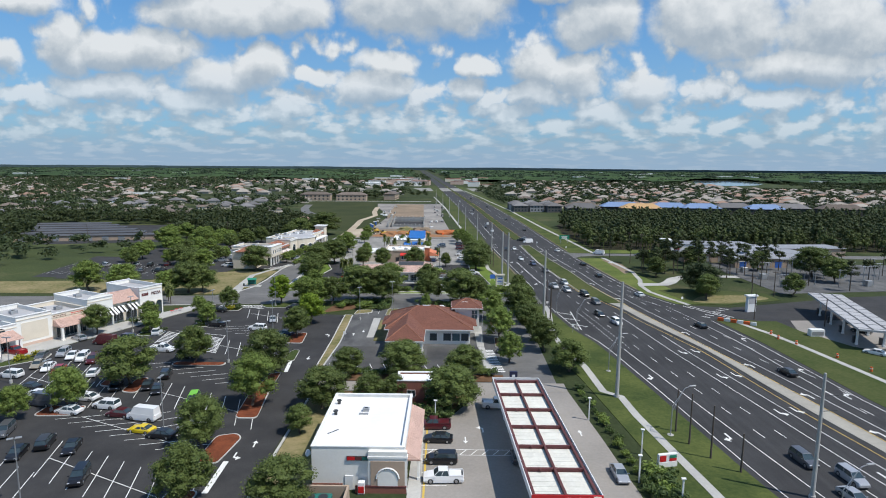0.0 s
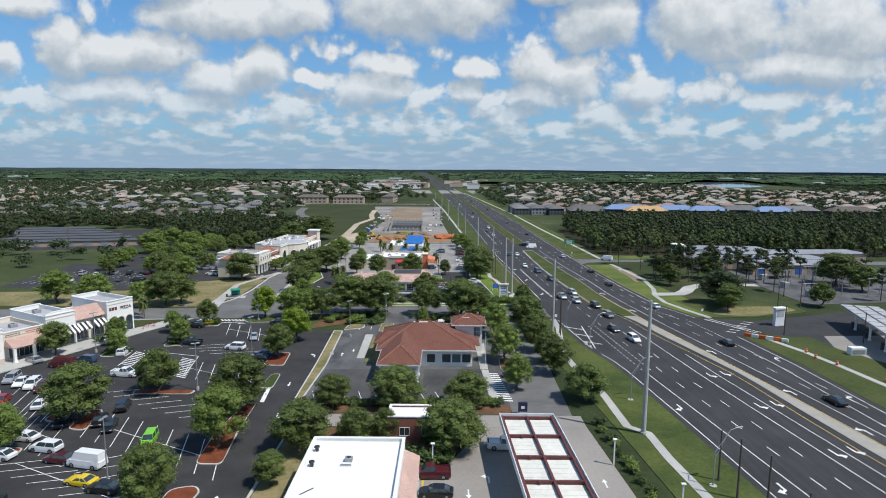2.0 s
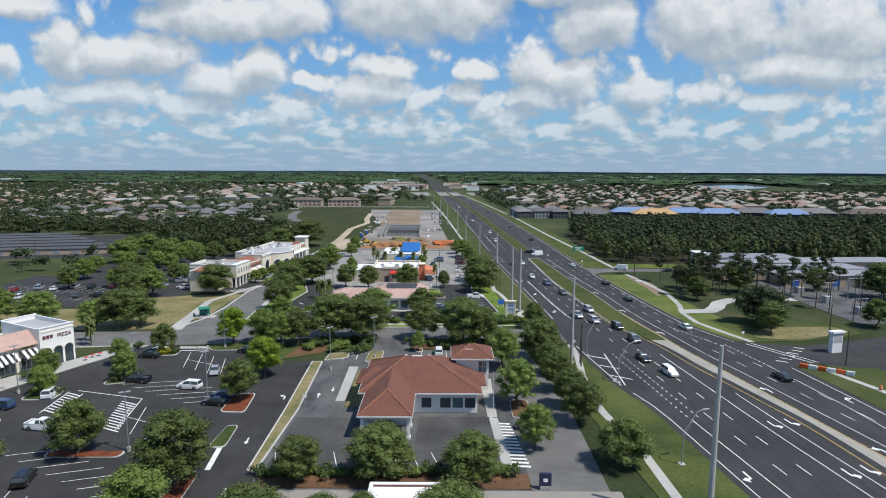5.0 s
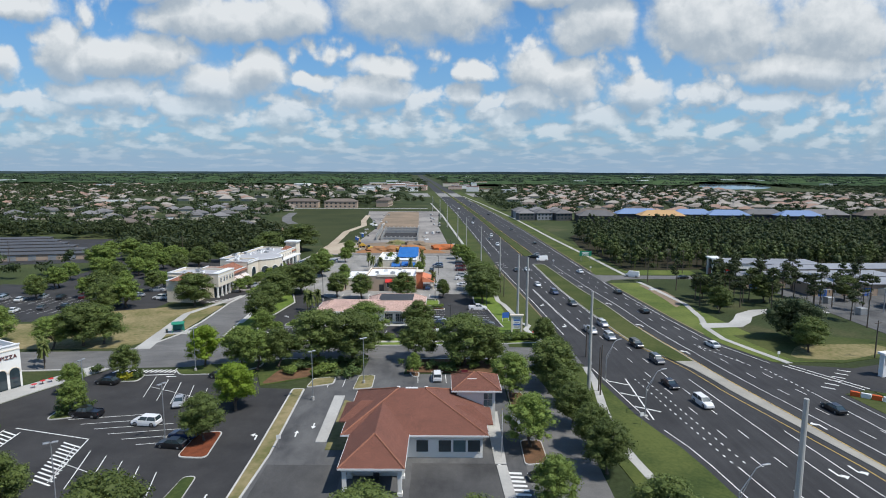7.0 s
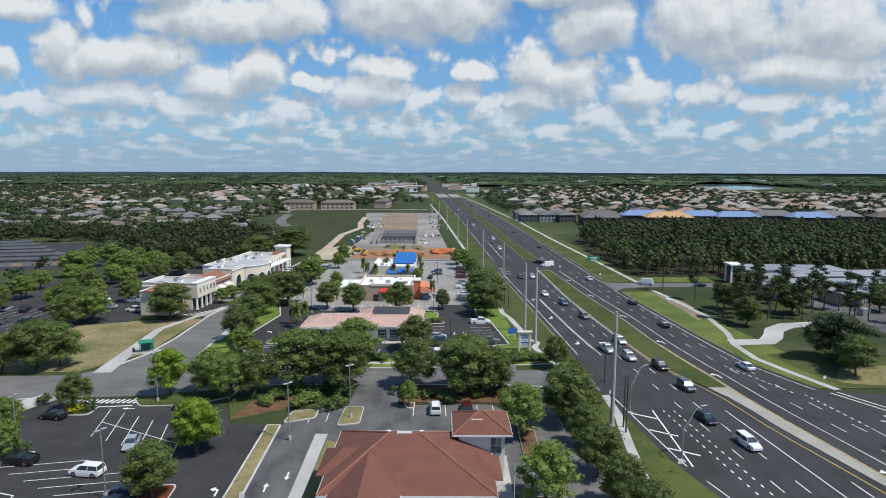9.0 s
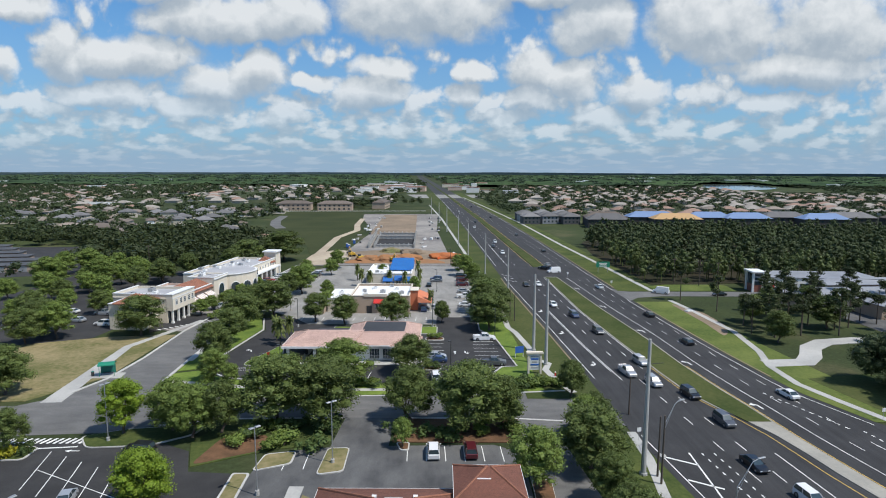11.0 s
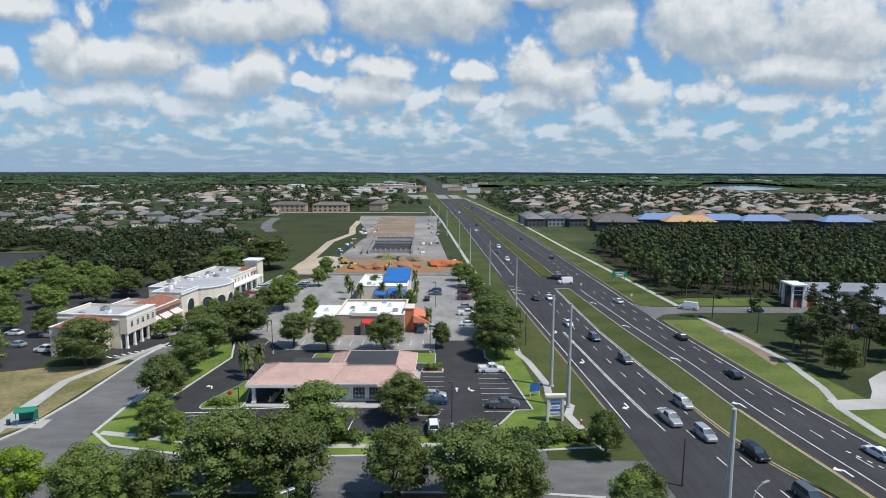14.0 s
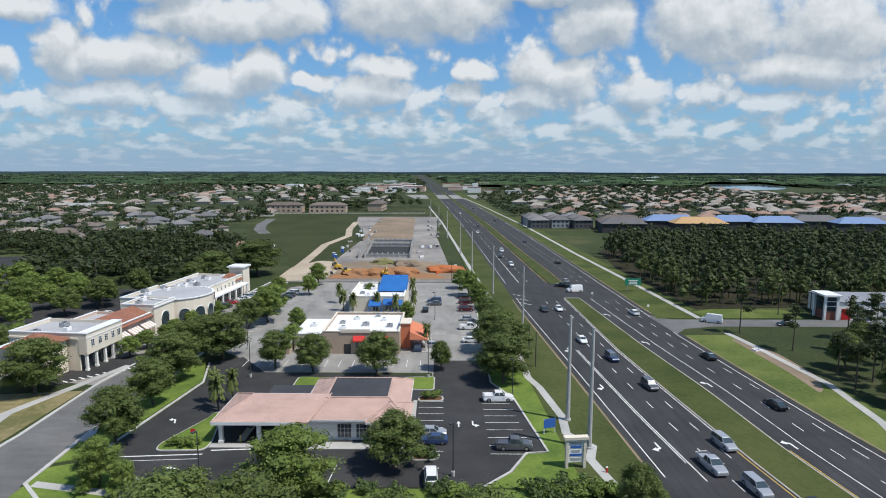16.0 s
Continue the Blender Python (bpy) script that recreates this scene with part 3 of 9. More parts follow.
# gore bars at the side street and at the next crossing
for y in (156.5, 163, 169.5):
    stripe(line_bm, [(west(y) + 0.6, y + 1.2), (west(y) + 4.6, y - 1.2)], 0.35, ZR)
stripe(line_bm, [(37.8, 172.0), (36.6, 152.0)], 0.25, ZR)
for y in (312, 318, 324):
    stripe(line_bm, [(west(y) + 0.3, y), (west(y) + 4, y - 3)], 0.3, ZR)
marking("lane_lines", line_bm, label="solid white lane lines")
marking("lane_dashes", dash_bm, label="broken white lane lines")
marking("yellow_edge_lines", yellow_bm, "yellow_paint", "solid yellow edge lines beside the median")


def arrow_mesh(kind):
    bm = B()
    if kind == "turn":
        pts = [(-.18, -1.6), (.18, -1.6), (.18, .5), (-.55, .95), (-.55, 1.5), (-1.5, .75), (-.55, .0), (-.55, .45), (-.18, .25)]
    else:
        pts = [(-.16, -1.5), (.16, -1.5), (.16, .3), (.55, .3), (0, 1.5), (-.55, .3), (-.16, .3)]
    bm.faces.new([bm.verts.new((x, y, 0)) for x, y in pts])
    me = bpy.data.meshes.new("arrow_" + kind)
    bm.to_mesh(me)
    bm.free()
    me.materials.append(M["paint"])
    return me


ARROW = {k: arrow_mesh(k) for k in ("turn", "ahead")}


def arrow(x, y, z=ZR, turn=0, kind="turn", flip=1, size=1.0):
    ob = new("painted_arrow", ARROW[kind])
    ob.matrix_basis = pose(x, y, z, 0, 0, turn) @ Matrix.Diagonal((flip * size, size, 1, 1))
    return tagged(ob, "white painted turn arrow on asphalt", kind="structure")


for y in (78, 100, 118, 134):
    arrow(axis(y) + 9.2, y, turn=185, flip=1, size=0.95)
    arrow(axis(y) + 12.7, y + 1, turn=185, flip=1, size=0.95)
for y in (90, 117, 213, 238, 262):
    arrow(axis(y) - 5.8, y, turn=185, flip=-1, size=0.95)
for y in (92, 108, 125, 150, 190, 214, 240, 268, 296):
    arrow(meast(y) + 1.9, y, turn=5, flip=1, size=0.95)
for y in (108, 122, 145):
    arrow(east(y) - 2.6, y, turn=5, flip=-1, size=0.95)

# ---- streets, lots, walks ----
slab("lot_plaza", [(-26.8, 20), (-26.5, 105), (-27.4, 137), (-28.6, 160), (-30.2, 165.5), (-36.5, 166), (-39, 172), (-47, 176), (-55, 177), (-60, 175.4), (-72, 176.2), (-79, 163), (-86, 147), (-95, 128), (-110, 100), (-122, 76), (-140, 20)], 0.050, "lot", "dark resurfaced asphalt parking lot")
slab("side_street", [(34, 180), (34, 204), (22, 196.5), (8, 194.8), (-3, 194.2), (-20, 193.6), (-40, 194), (-52, 196.5), (-57.5, 201), (-58.2, 216), (-58.6, 234), (-56, 250), (-58, 270), (-62.5, 311), (-60, 345), (-66, 345), (-69.2, 311), (-66.5, 266), (-69.2, 240), (-68.4, 216), (-69, 203), (-72, 194), (-78, 189), (-97, 188), (-160, 184), (-160, 172), (-97, 174.5), (-77, 176.4), (-56, 178.2), (-48, 181.2), (-38, 183.8), (-8, 184.4), (12, 184.4), (28, 182.4)], 0.056, "street", "pale worn asphalt side street")
slab("bank_drive", [(-27.0, 112), (-27.0, 139), (-27.6, 150), (-27.4, 165), (-26.8, 171.5), (-17.6, 173.5), (-17.0, 184.7), (-8.2, 184.7), (-8.5, 174), (8, 174.5), (12, 172), (12.5, 116), (12, 112)], 0.047, "old_lot", "worn asphalt drive and stalls round a bank")
slab("bank_stalls", [(-26, 117.5), (-26, 136), (-14.5, 136), (-14.5, 126), (-4.6, 126), (-4.6, 136.6), (8.2, 136.6), (8.2, 117.5)], 0.053, "stall_lot", "worn asphalt stalls beside a bank")
slab("east_drive", [(12.0, 110), (12.5, 184.7), (24, 184.7), (23, 150), (22.5, 110)], 0.051, "street", "pale asphalt drive shaded by trees")
slab("access_drive", [(-26.6, 108.2), (-26.6, 113), (24, 113), (24, 108.2)], 0.061, "pave", "pale concrete access drive")
slab("forecourt", [(-5.0, 50), (-5.0, 93), (0.5, 96), (2.5, 100), (5.5, 105), (6.5, 108.6), (24.0, 109.2), (25.6, 88), (27.2, 60), (28, 50)], 0.045, "pave", "grey concrete forecourt of a fuel station")
slab("store_walk", [(-5.2, 62), (-5.2, 92.3), (-3.6, 92.3), (-3.2, 62)], 0.15, "concrete", "concrete walk along the store")
slab("plaza_walk", [(-72.4, 176.6), (-79.3, 163.3), (-86.4, 147), (-95.5, 128), (-110.5, 100), (-122.4, 76), (-128, 79), (-104, 128), (-92.8, 150), (-83.0, 167.5), (-77, 178)], 0.16, "concrete", "pale concrete walk along the shop fronts")
slab("pink_lot", [(-51.5, 213), (-50, 208), (-45.5, 204.2), (-33, 200.6), (-17, 201), (5.3, 201.4), (9.7, 205.5), (12.7, 211), (16.2, 211.6), (13.4, 232), (9.6, 240), (9.6, 254), (-2.0, 254), (-2.0, 244), (-38, 246), (-46, 256), (-52, 252), (-48, 240)], 0.052, "lot", "new black asphalt lot round a bank")
slab("restaurant_lot", [(-2.2, 240), (9.7, 240), (10.2, 300), (8, 345), (-46, 345), (-56, 335), (-57, 300), (-54, 262), (-45, 254), (-38, 246), (-2.2, 246)], 0.048, "pale_lot", "sun-bleached asphalt lot round restaurants")
slab("strip_lot", [(-58.6, 258), (-62.4, 312), (-60.5, 342), (-64, 342), (-72, 300), (-80, 262), (-78, 240), (-69, 238), (-66.5, 262)], 0.059, "pave", "pale parking strip before the shops")
slab("strip_crossing", [(-78, 237), (-66.8, 250), (-65.5, 262), (-84, 248)], 0.063, "lot", "new asphalt beside the shops")
slab("strip_back_lot", [(-90, 232), (-88, 262), (-100, 330), (-150, 335), (-150, 215), (-112, 215), (-98, 228)], 0.044, "lot", "asphalt lot behind the shops")
slab("field", [(-70, 204), (-70, 235), (-86, 233), (-104, 226), (-112, 213), (-170, 208), (-170, 190), (-97, 190), (-78, 191)], 0.10, "dry_grass", "field of sun-dried grass")
slab("field_walk", [(-70.8, 190.5), (-74.6, 190.2), (-78.0, 224.5), (-69.8, 250), (-68.4, 249.6), (-75.9, 224.6)], 0.145, "concrete", "concrete path over the field")
slab("shelter_pad", [(-66.9, 203), (-74.5, 203), (-74.2, 206.4), (-67.4, 206.4)], 0.15, "concrete", "concrete pad of the bus stop")
slab("bank_walk", [(-20.9, 162), (-20.4, 143), (-18.6, 143), (-18.9, 162)], 0.17, "concrete", "concrete walk beside the bank")
slab("bank_lawn", [(-18.4, 140.5), (-18.6, 160), (-15.4, 158), (-14.6, 140.5)], 0.15, "dry_grass", "strip of dry lawn beside the bank")
slab("bank_east_walk", [(7.8, 136), (9.3, 136), (10.2, 118), (8.6, 118)], 0.15, "concrete", "concrete walk to the bank door")
slab("bank_north_walk", [(7.4, 155), (9.6, 155), (9.3, 136.4), (7.6, 136.4)], 0.155, "concrete", "concrete walk beside the bank")
slab("divider_kerb", rounded([(-29.95, 165.5), (-27.4, 165.5), (-26.3, 139), (-27.0, 117.7), (-28.5, 117.7), (-28.9, 139)], 0.5), 0.17, "kerb", "pale kerb round the dry grass divider")
slab("divider_strip", rounded([(-29.6, 165.2), (-27.7, 165.2), (-26.6, 139), (-27.3, 118), (-28.2, 118), (-28.6, 139)], 0.5), 0.2, "dry_grass", "dry grass divider with kerbs")
slab("store_lawn", [(-25.9, 60), (-25.6, 104), (-19, 104.5), (-18.4, 92), (-18.4, 60)], 0.15, "dry_grass", "dry lawn beside the store")
slab("carwash_bed", [(-24, 93.5), (-24.5, 107.6), (3.8, 107.6), (2.0, 101), (-1.5, 97), (-5.3, 93.5)], 0.13, "brown_mulch", "mulched planting bed")
slab("hedge_bed_south", [(-26, 113.4), (-26, 117.2), (12, 117.2), (12, 113.4)], 0.15, "brown_mulch", "mulched bed between drive and stalls")
slab("corner_bed", [(-36.8, 167.2), (-26.9, 172.4), (-17.9, 174.4), (-17.9, 183.9), (-36, 183.4), (-40, 175)], 0.15, "grass", "grass bed under oak trees")
slab("corner_mulch", rounded([(-37, 167.6), (-27.6, 172.4), (-28.4, 177.6), (-35.5, 176.5)], 1.5), 0.17, "brown_mulch", "bare mulch at the corner of the bed")
slab("corner_bed_east", [(-8.0, 175.2), (11.6, 175.2), (13, 173), (13, 184), (-7.6, 184)], 0.15, "brown_mulch", "mulched bed under oak trees")
slab("north_bed", [(-57, 198), (-52, 197.3), (-40, 194.8), (-20, 194.4), (8, 195.6), (20, 197), (20, 200), (5.5, 200.8), (-17, 200.4), (-33, 199.9), (-45.8, 203.2), (-52, 208), (-57, 206)], 0.12, "bright_grass", "bright watered lawn under trees")
slab("north_bed_walk", [(-56.0, 200.8), (-40, 197.8), (-20, 196.4), (12, 197.2), (12, 198.5), (-20, 197.7), (-40, 199.2), (-56, 202.2)], 0.145, "concrete", "concrete walk through the lawn")
slab("east_lawn", [(16.4, 211), (13.6, 232), (9.9, 241), (10.4, 300), (15.6, 300), (16.6, 262), (18.2, 232), (19.6, 200.5), (6, 201.2), (10.2, 205.2), (13, 210.5)], 0.13, "bright_grass", "bright watered lawn beside stalls")
slab("loop_lawn", [(-52.5, 214), (-49, 241), (-53, 252), (-57.4, 252), (-58.0, 234), (-57.4, 214), (-57, 207.4), (-53, 209)], 0.13, "bright_grass", "bright watered lawn")
island([(-44.2, 211), (-36.6, 211.2), (-36.4, 214), (-38.4, 223), (-40, 226), (-41, 222), (-44.4, 213.5)], "bright_grass", 1.6, "kerbed lawn island beside the drive-through")
island([(-30, 236), (-6, 236), (-6, 242), (-30, 243)], "bright_grass", 1.0, "kerbed lawn strip with shrubs")
island([(-1.6, 236), (-1.6, 243.5), (-8, 243), (-8, 236.4)], "bright_grass", 1.0, "kerbed lawn strip with shrubs")
island([(-4.6, 208.4), (-0.6, 208.6), (-0.2, 210.6), (-4.4, 210.6)], "brown_mulch", 0.8, "kerbed bed with shrubs")
island([(-4.6, 230.6), (0.2, 230.8), (0.2, 233), (-4.6, 233)], "brown_mulch", 0.8, "kerbed bed with shrubs")
for p in (
    [(-36.8, 95), (-32.9, 95), (-34.4, 108), (-35.0, 117.6), (-37, 117), (-37.9, 105)],
    [(-37.2, 80), (-33.8, 79.4), (-32.9, 88), (-34.2, 89.4), (-37.3, 88.5)],
    [(-62.9, 106), (-59.6, 105.6), (-61.0, 113.6), (-63.3, 114)],
    [(-60.4, 121.2), (-49, 121.4), (-48.6, 123.2), (-60.4, 123.4)],
    [(-72.2, 95), (-65, 95.4), (-65, 99.6), (-72.2, 99.2)],
    [(-37.6, 66), (-33.6, 66), (-33.2, 72.6), (-37.4, 72.4)],
    [(-40.2, 137.8), (-35.6, 137.6), (-36.4, 146.8), (-40.3, 146)],
    [(-69.0, 109), (-65.4, 108.6), (-66.8, 116.6), (-69.6, 117)],
):
    island(p, "mulch")
for p in (
    [(-36.9, 124.5), (-34.2, 124.6), (-34.8, 132.6), (-36.6, 132.4)],
    [(-68.6, 150.4), (-61.6, 152.6), (-62.2, 156), (-69.2, 154.4)],
    [(-79.5, 142.5), (-73.5, 143), (-73.8, 147.6), (-79.6, 146)],
    [(-68.6, 168.6), (-62.4, 169), (-62.6, 173.2), (-68.4, 173)],
    [(-58.5, 176.6), (-55.6, 172.8), (-46, 173.6), (-40.5, 177.6), (-40, 181), (-52, 179.6)],
):
    island(p, "grass", label="kerbed grass island in the parking lot")
island([(-97, 118), (-90, 124.4), (-91, 128.5), (-98.5, 121)], "grass", label="kerbed grass island in the parking lot")
island([(-27.4, 166), (-22.2, 168.2), (-22.4, 172.0), (-27, 171)], "dry_grass", 0.8, "kerbed bed at the drive's corner")
island([(-18.0, 165.0), (-14.2, 166.0), (-14.4, 173.2), (-17.8, 173)], "dry_grass", 0.8, "kerbed bed at the drive's corner")
island([(-6.6, 172.4), (-5.2, 172.4), (-5.2, 175), (-7.4, 175)], "brown_mulch", 0.5, "kerbed bed with a small tree")
island([(12.2, 152), (14.6, 152), (15.2, 164), (12.4, 164)], "brown_mulch", 0.8, "kerbed bed with a tree")
island([(12.0, 136), (15.6, 136.5), (15.6, 144), (12.2, 144)], "brown_mulch", 0.8, "kerbed bed with a tree")


def walkway(name, pts, width, label, top=0.14, material="concrete"):
    bm = B()
    rows = []
    for k, p in enumerate(pts):
        a, b = Vector(pts[max(0, k - 1)]), Vector(pts[min(len(pts) - 1, k + 1)])
        d = (b - a).normalized()
        s = Vector((-d.y, d.x)) * width / 2
        rows.append([bm.verts.new((p[0] + f * s.x, p[1] + f * s.y, z)) for f, z in ((1, 0), (1, top), (-1, top), (-1, 0))])
    for a, b in zip(rows, rows[1:]):
        for k in range(3):
            bm.faces.new((a[k], a[k + 1], b[k + 1], b[k]))
    return tagged(part(name, bm, material), label, kind="structure")


walkway("sidewalk_west", [(39.5, 40), (36.6, 74), (35.2, 87), (34.0, 98), (33.7, 106.5), (31.0, 109), (30.7, 123), (28.6, 138), (28.0, 146), (29.3, 158), (31.0, 170), (31.2, 179)], 1.5, "pale concrete sidewalk")
walkway("sidewalk_west_north", [(25.5, 196), (23.4, 203), (22.2, 209), (23.6, 213), (20.4, 217.5), (21.0, 224), (19.2, 238), (17.8, 243), (17.6, 262), (17.0, 300), (13.6, 345), (9.0, 420), (-2, 600), (-18, 800)], 1.5, "winding concrete sidewalk")
walkway("sidewalk_east", [(95, 88), (91.5, 116), (88.4, 140), (86.6, 150), (82.5, 164)], 1.5, "pale concrete sidewalk")
walkway("sidewalk_east_middle", [(78.0, 182), (74.6, 192), (72.0, 201), (72.4, 212), (75.6, 222), (78.2, 240), (76.6, 266), (75.4, 277)], 1.6, "winding concrete sidewalk")
walkway("sidewalk_east_north", [(74.8, 292), (73.0, 330), (71.2, 364), (68, 420), (62.5, 560), (46, 800), (30, 1000)], 1.8, "pale concrete sidewalk along the woods")
slab("east_side_road", [(61.8, 276), (66, 281), (75, 283.5), (120, 283.5), (260, 278), (260, 290), (120, 291), (76, 291), (66, 291), (60.5, 297)], 0.064, "street", "pale side road beside woods")
slab("station_drive", [(69, 196), (75.6, 181.5), (90, 179), (140, 196), (200, 205), (200, 130), (112, 120), (100, 142), (93, 160), (84, 166.5), (77.6, 164)], 0.049, "lot", "asphalt forecourt of another fuel station")
slab("station_pad", [(100, 164), (118, 165), (128, 140), (104, 138), (93, 146)], 0.065, "pave", "pale concrete pad by the pumps")
slab("station_lawn", [(84.8, 165.2), (91.5, 162.5), (97.5, 150), (102, 138), (110, 117), (96, 112), (91, 140), (86, 153)], 0.11, "verge", "grass corner by the station")
slab("station_lawn_north", [(80, 184), (90, 182.4), (112, 190), (112, 200), (90, 207), (76, 204)], 0.12, "verge", "grass corner by the station")
# lawn brightened by colour to look sunlit
slab("shop_lawn", [(78, 292.4), (106, 292.8), (106, 303), (84, 304), (76, 300)], 0.11, "lit_grass", "lawn beside the side road, sunlight in its colour")
walkway("yard_drive", [(72.5, 213.6), (82, 214.6), (86, 219), (90, 225.5), (96, 230), (106, 232), (118, 231)], 4.6, "pale gravel drive into the yard", 0.125)
slab("construction_site", [(-66, 346), (-60, 375), (-52, 384), (-50, 494), (-72, 600), (-78, 652), (-6, 654), (-5, 500), (3, 372), (8, 346)], 0.12, "site", "graded grey building site")
slab("site_dirt", rounded([(-50, 352), (-52, 384), (-40, 396), (-10, 397), (2, 386), (4.5, 372), (6, 352), (-10, 350)], 5), 0.16, "tan_dirt", "trampled tan dirt")
slab("site_orange_dirt", rounded([(-47, 352), (-44, 364), (-20, 371), (-3, 362), (2, 353)], 4), 0.19, "dirt", "churned orange dirt")
slab("site_sand", rounded([(-66, 346.5), (-67, 380), (-58, 398), (-49, 392), (-45, 366), (-48, 349)], 4), 0.17, "sand", "pale sand track")
slab("site_far_dirt", rounded([(-50, 474), (-57, 644), (-26, 646), (-19, 474)], 4), 0.15, "tan_dirt", "tan building pad at the end of the site")
slab("site_floor", [(-40.5, 408), (-43.5, 464), (-18.5, 464), (-16.5, 408)], 0.155, "lot", "dark ground inside the new walls")
slab("far_junction", [(axis(985) - 46, 985), (axis(985) + 62, 985), (axis(1110) + 66, 1110), (axis(1110) - 60, 1110)], 0.07, "pale_lot", "pale pavement of a far junction")
walkway("cul_de_sac", [(-150, 628), (-142, 575), (-132, 538), (-120, 512)], 8, "pale street round the field", 0.1, "street")
# field darkened by colour in place of a cloud's shadow
slab("field_north", [(-66, 372), (-58, 380), (-56, 494), (-76, 600), (-84, 690), (-20, 705), (-20, 725), (-160, 720), (-145, 566), (-126, 492), (-80, 420)], 0.08, "field_grass", "green field beside the site, cloud shade in its colour")
walkway("field_track", [(-64, 376), (-66, 420), (-68, 455), (-62, 500), (-68, 540), (-72, 600)], 4.5, "pale sand track over the field", 0.13, "sand")
walkway("far_crossroad", [(-400, 694), (-160, 692), (-19, 700)], 5, "pale far road", 0.11)
slab("storage_yard", [(-222, 305), (-150, 322), (-200, 408), (-280, 402)], 0.05, "lot", "dark yard with storage buildings")
slab("wood_floor", [(79, 304), (150, 310), (300, 298), (462, 328), (462, 474), (300, 466), (150, 462), (94, 456), (82, 430), (76, 380)], 0.09, "wood_floor", "dark brown ground under pines")
slab("west_lot", [(-160, 218), (-113, 216), (-118, 262), (-165, 268)], 0.053, "lot", "dark asphalt parking lot")
# darker surface colour here stands in for a cloud's shadow on the yard
slab("substation_yard", [(118, 200), (200, 212), (230, 262), (118, 266)], 0.07, "old_lot", "gravel yard of a substation, darkened for cloud shade")

walkway("street_kerb_west", [(-72.5, 193.6), (-69.4, 203), (-68.7, 216), (-69.5, 240), (-66.8, 266), (-69.5, 311), (-66.3, 345)], 0.6, "pale concrete kerb and gutter", 0.17, "kerb")
walkway("street_kerb_east", [(-40, 194.4), (-52, 197.0), (-57.2, 201.6), (-57.9, 216), (-58.3, 234), (-55.8, 250), (-57.8, 270), (-62.3, 311), (-59.8, 345)], 0.6, "pale concrete kerb and gutter", 0.17, "kerb")
walkway("street_kerb_north", [(24, 197.0), (8, 195.2), (-3, 194.5), (-20, 193.9), (-40, 194.3)], 0.5, "pale concrete kerb", 0.17, "kerb")
walkway("street_kerb_south", [(-48, 180.9), (-38, 183.5), (-17.4, 184.1)], 0.5, "pale concrete kerb", 0.17, "kerb")
walkway("street_kerb_bank", [(-7.8, 184.1), (12, 184.1), (25, 182.6)], 0.5, "pale concrete kerb", 0.17, "kerb")
walkway("plaza_kerb_far", [(-160, 171.6), (-97, 174.1), (-77, 176.2)], 0.5, "pale concrete kerb", 0.17, "kerb")
walkway("aisle_kerb", [(-26.2, 60), (-26.0, 104)], 0.4, "pale concrete kerb", 0.19, "kerb")
walkway("lawn_kerb_east", [(5.8, 201.3), (9.9, 205.3), (12.9, 210.8), (16.3, 211.3), (13.5, 232), (9.75, 240.6), (10.2, 300)], 0.35, "pale concrete kerb", 0.19, "kerb")
walkway("loop_kerb", [(-17, 200.8), (-33, 200.3), (-45.6, 203.8), (-50.3, 207.8), (-52, 213), (-48.6, 240), (-52.2, 252)], 0.4, "pale concrete kerb", 0.19, "kerb")
walkway("loop_apron", [(-57.4, 214), (-57.6, 226), (-56.4, 236)], 1.6, "pale concrete gutter apron", 0.16)
slab("verge_bare_patch", rounded([(73.6, 272), (77.2, 268), (79.2, 259), (79.0, 246), (76, 238), (73.4, 235), (74.2, 247), (73.9, 261)], 2, 5), 0.115, "tan_dirt", "bare orange dirt between the verge and the walk")
slab("verge_bare_strip", rounded([(80, 186), (92, 184), (110, 192), (108, 197), (88, 196)], 4, 6), 0.125, "dry_grass", "dry patch in the verge")
for nm, edge, off, y0, y1 in (("shoulder_east", EAST_EDGE, 1.15, 205, 274), ("shoulder_east_north", EAST_EDGE, 1.15, 298, 900), ("shoulder_west", WEST_EDGE, -1.15, 206, 316)):
    walkway(nm, [(follow(edge, y) + off, y) for y in [y0] + [s for s in STEPS if y0 < s < y1] + [y1]], 0.4, "sandy gravel shoulder", 0.112, "tan_dirt")

# ---- parking lines ----
ZL = 0.058
park_bm = B()


def stalls(x, y, dx, dy, n, lx, ly, width=0.12, bm=None, z=ZL):
    """n + 1 lines, stepping by (dx, dy), each from its start along (lx, ly)."""
    for k in range(n + 1):
        a = (x + k * dx, y + k * dy)
        stripe(bm or park_bm, [a, (a[0] + lx, a[1] + ly)], width, z)


# slanted double rows of the plaza lot
for (x, y, n) in ((-60.9, 86.3, 8), (-61.8, 114.1, 8), (-87.5, 119, 7), (-60.0, 171.8, 5), (-57.6, 141.5, 5)):
    stalls(x, y, 3.3, -1.55, n, 2.9, -10.8)
    stripe(park_bm, [(x + 1.45, y - 5.4), (x + 1.45 + n * 3.3, y - 5.4 - n * 1.55)], 0.12, ZL + 0.004)
for (x, y, n, lx, ly) in ((-64.9, 151.0, 5, 12.2, 2.3), (-66.3, 121.8, 6, 7.0, 2.1), (-59.5, 96, 4, 7.2, 3.4)):
    stalls(x, y, 3.3, -1.8, n, lx, ly)
stalls(-67.4, 94.0, 3.21, -1.46, 8, 8.1, 2.1)
stripe(park_bm, [(-63.4, 95.1), (-37.7, 83.3)], 0.12, ZL + 0.004)
stalls(-80.8, 114.0, 2.9, -1.3, 5, -2.8, 9.7)
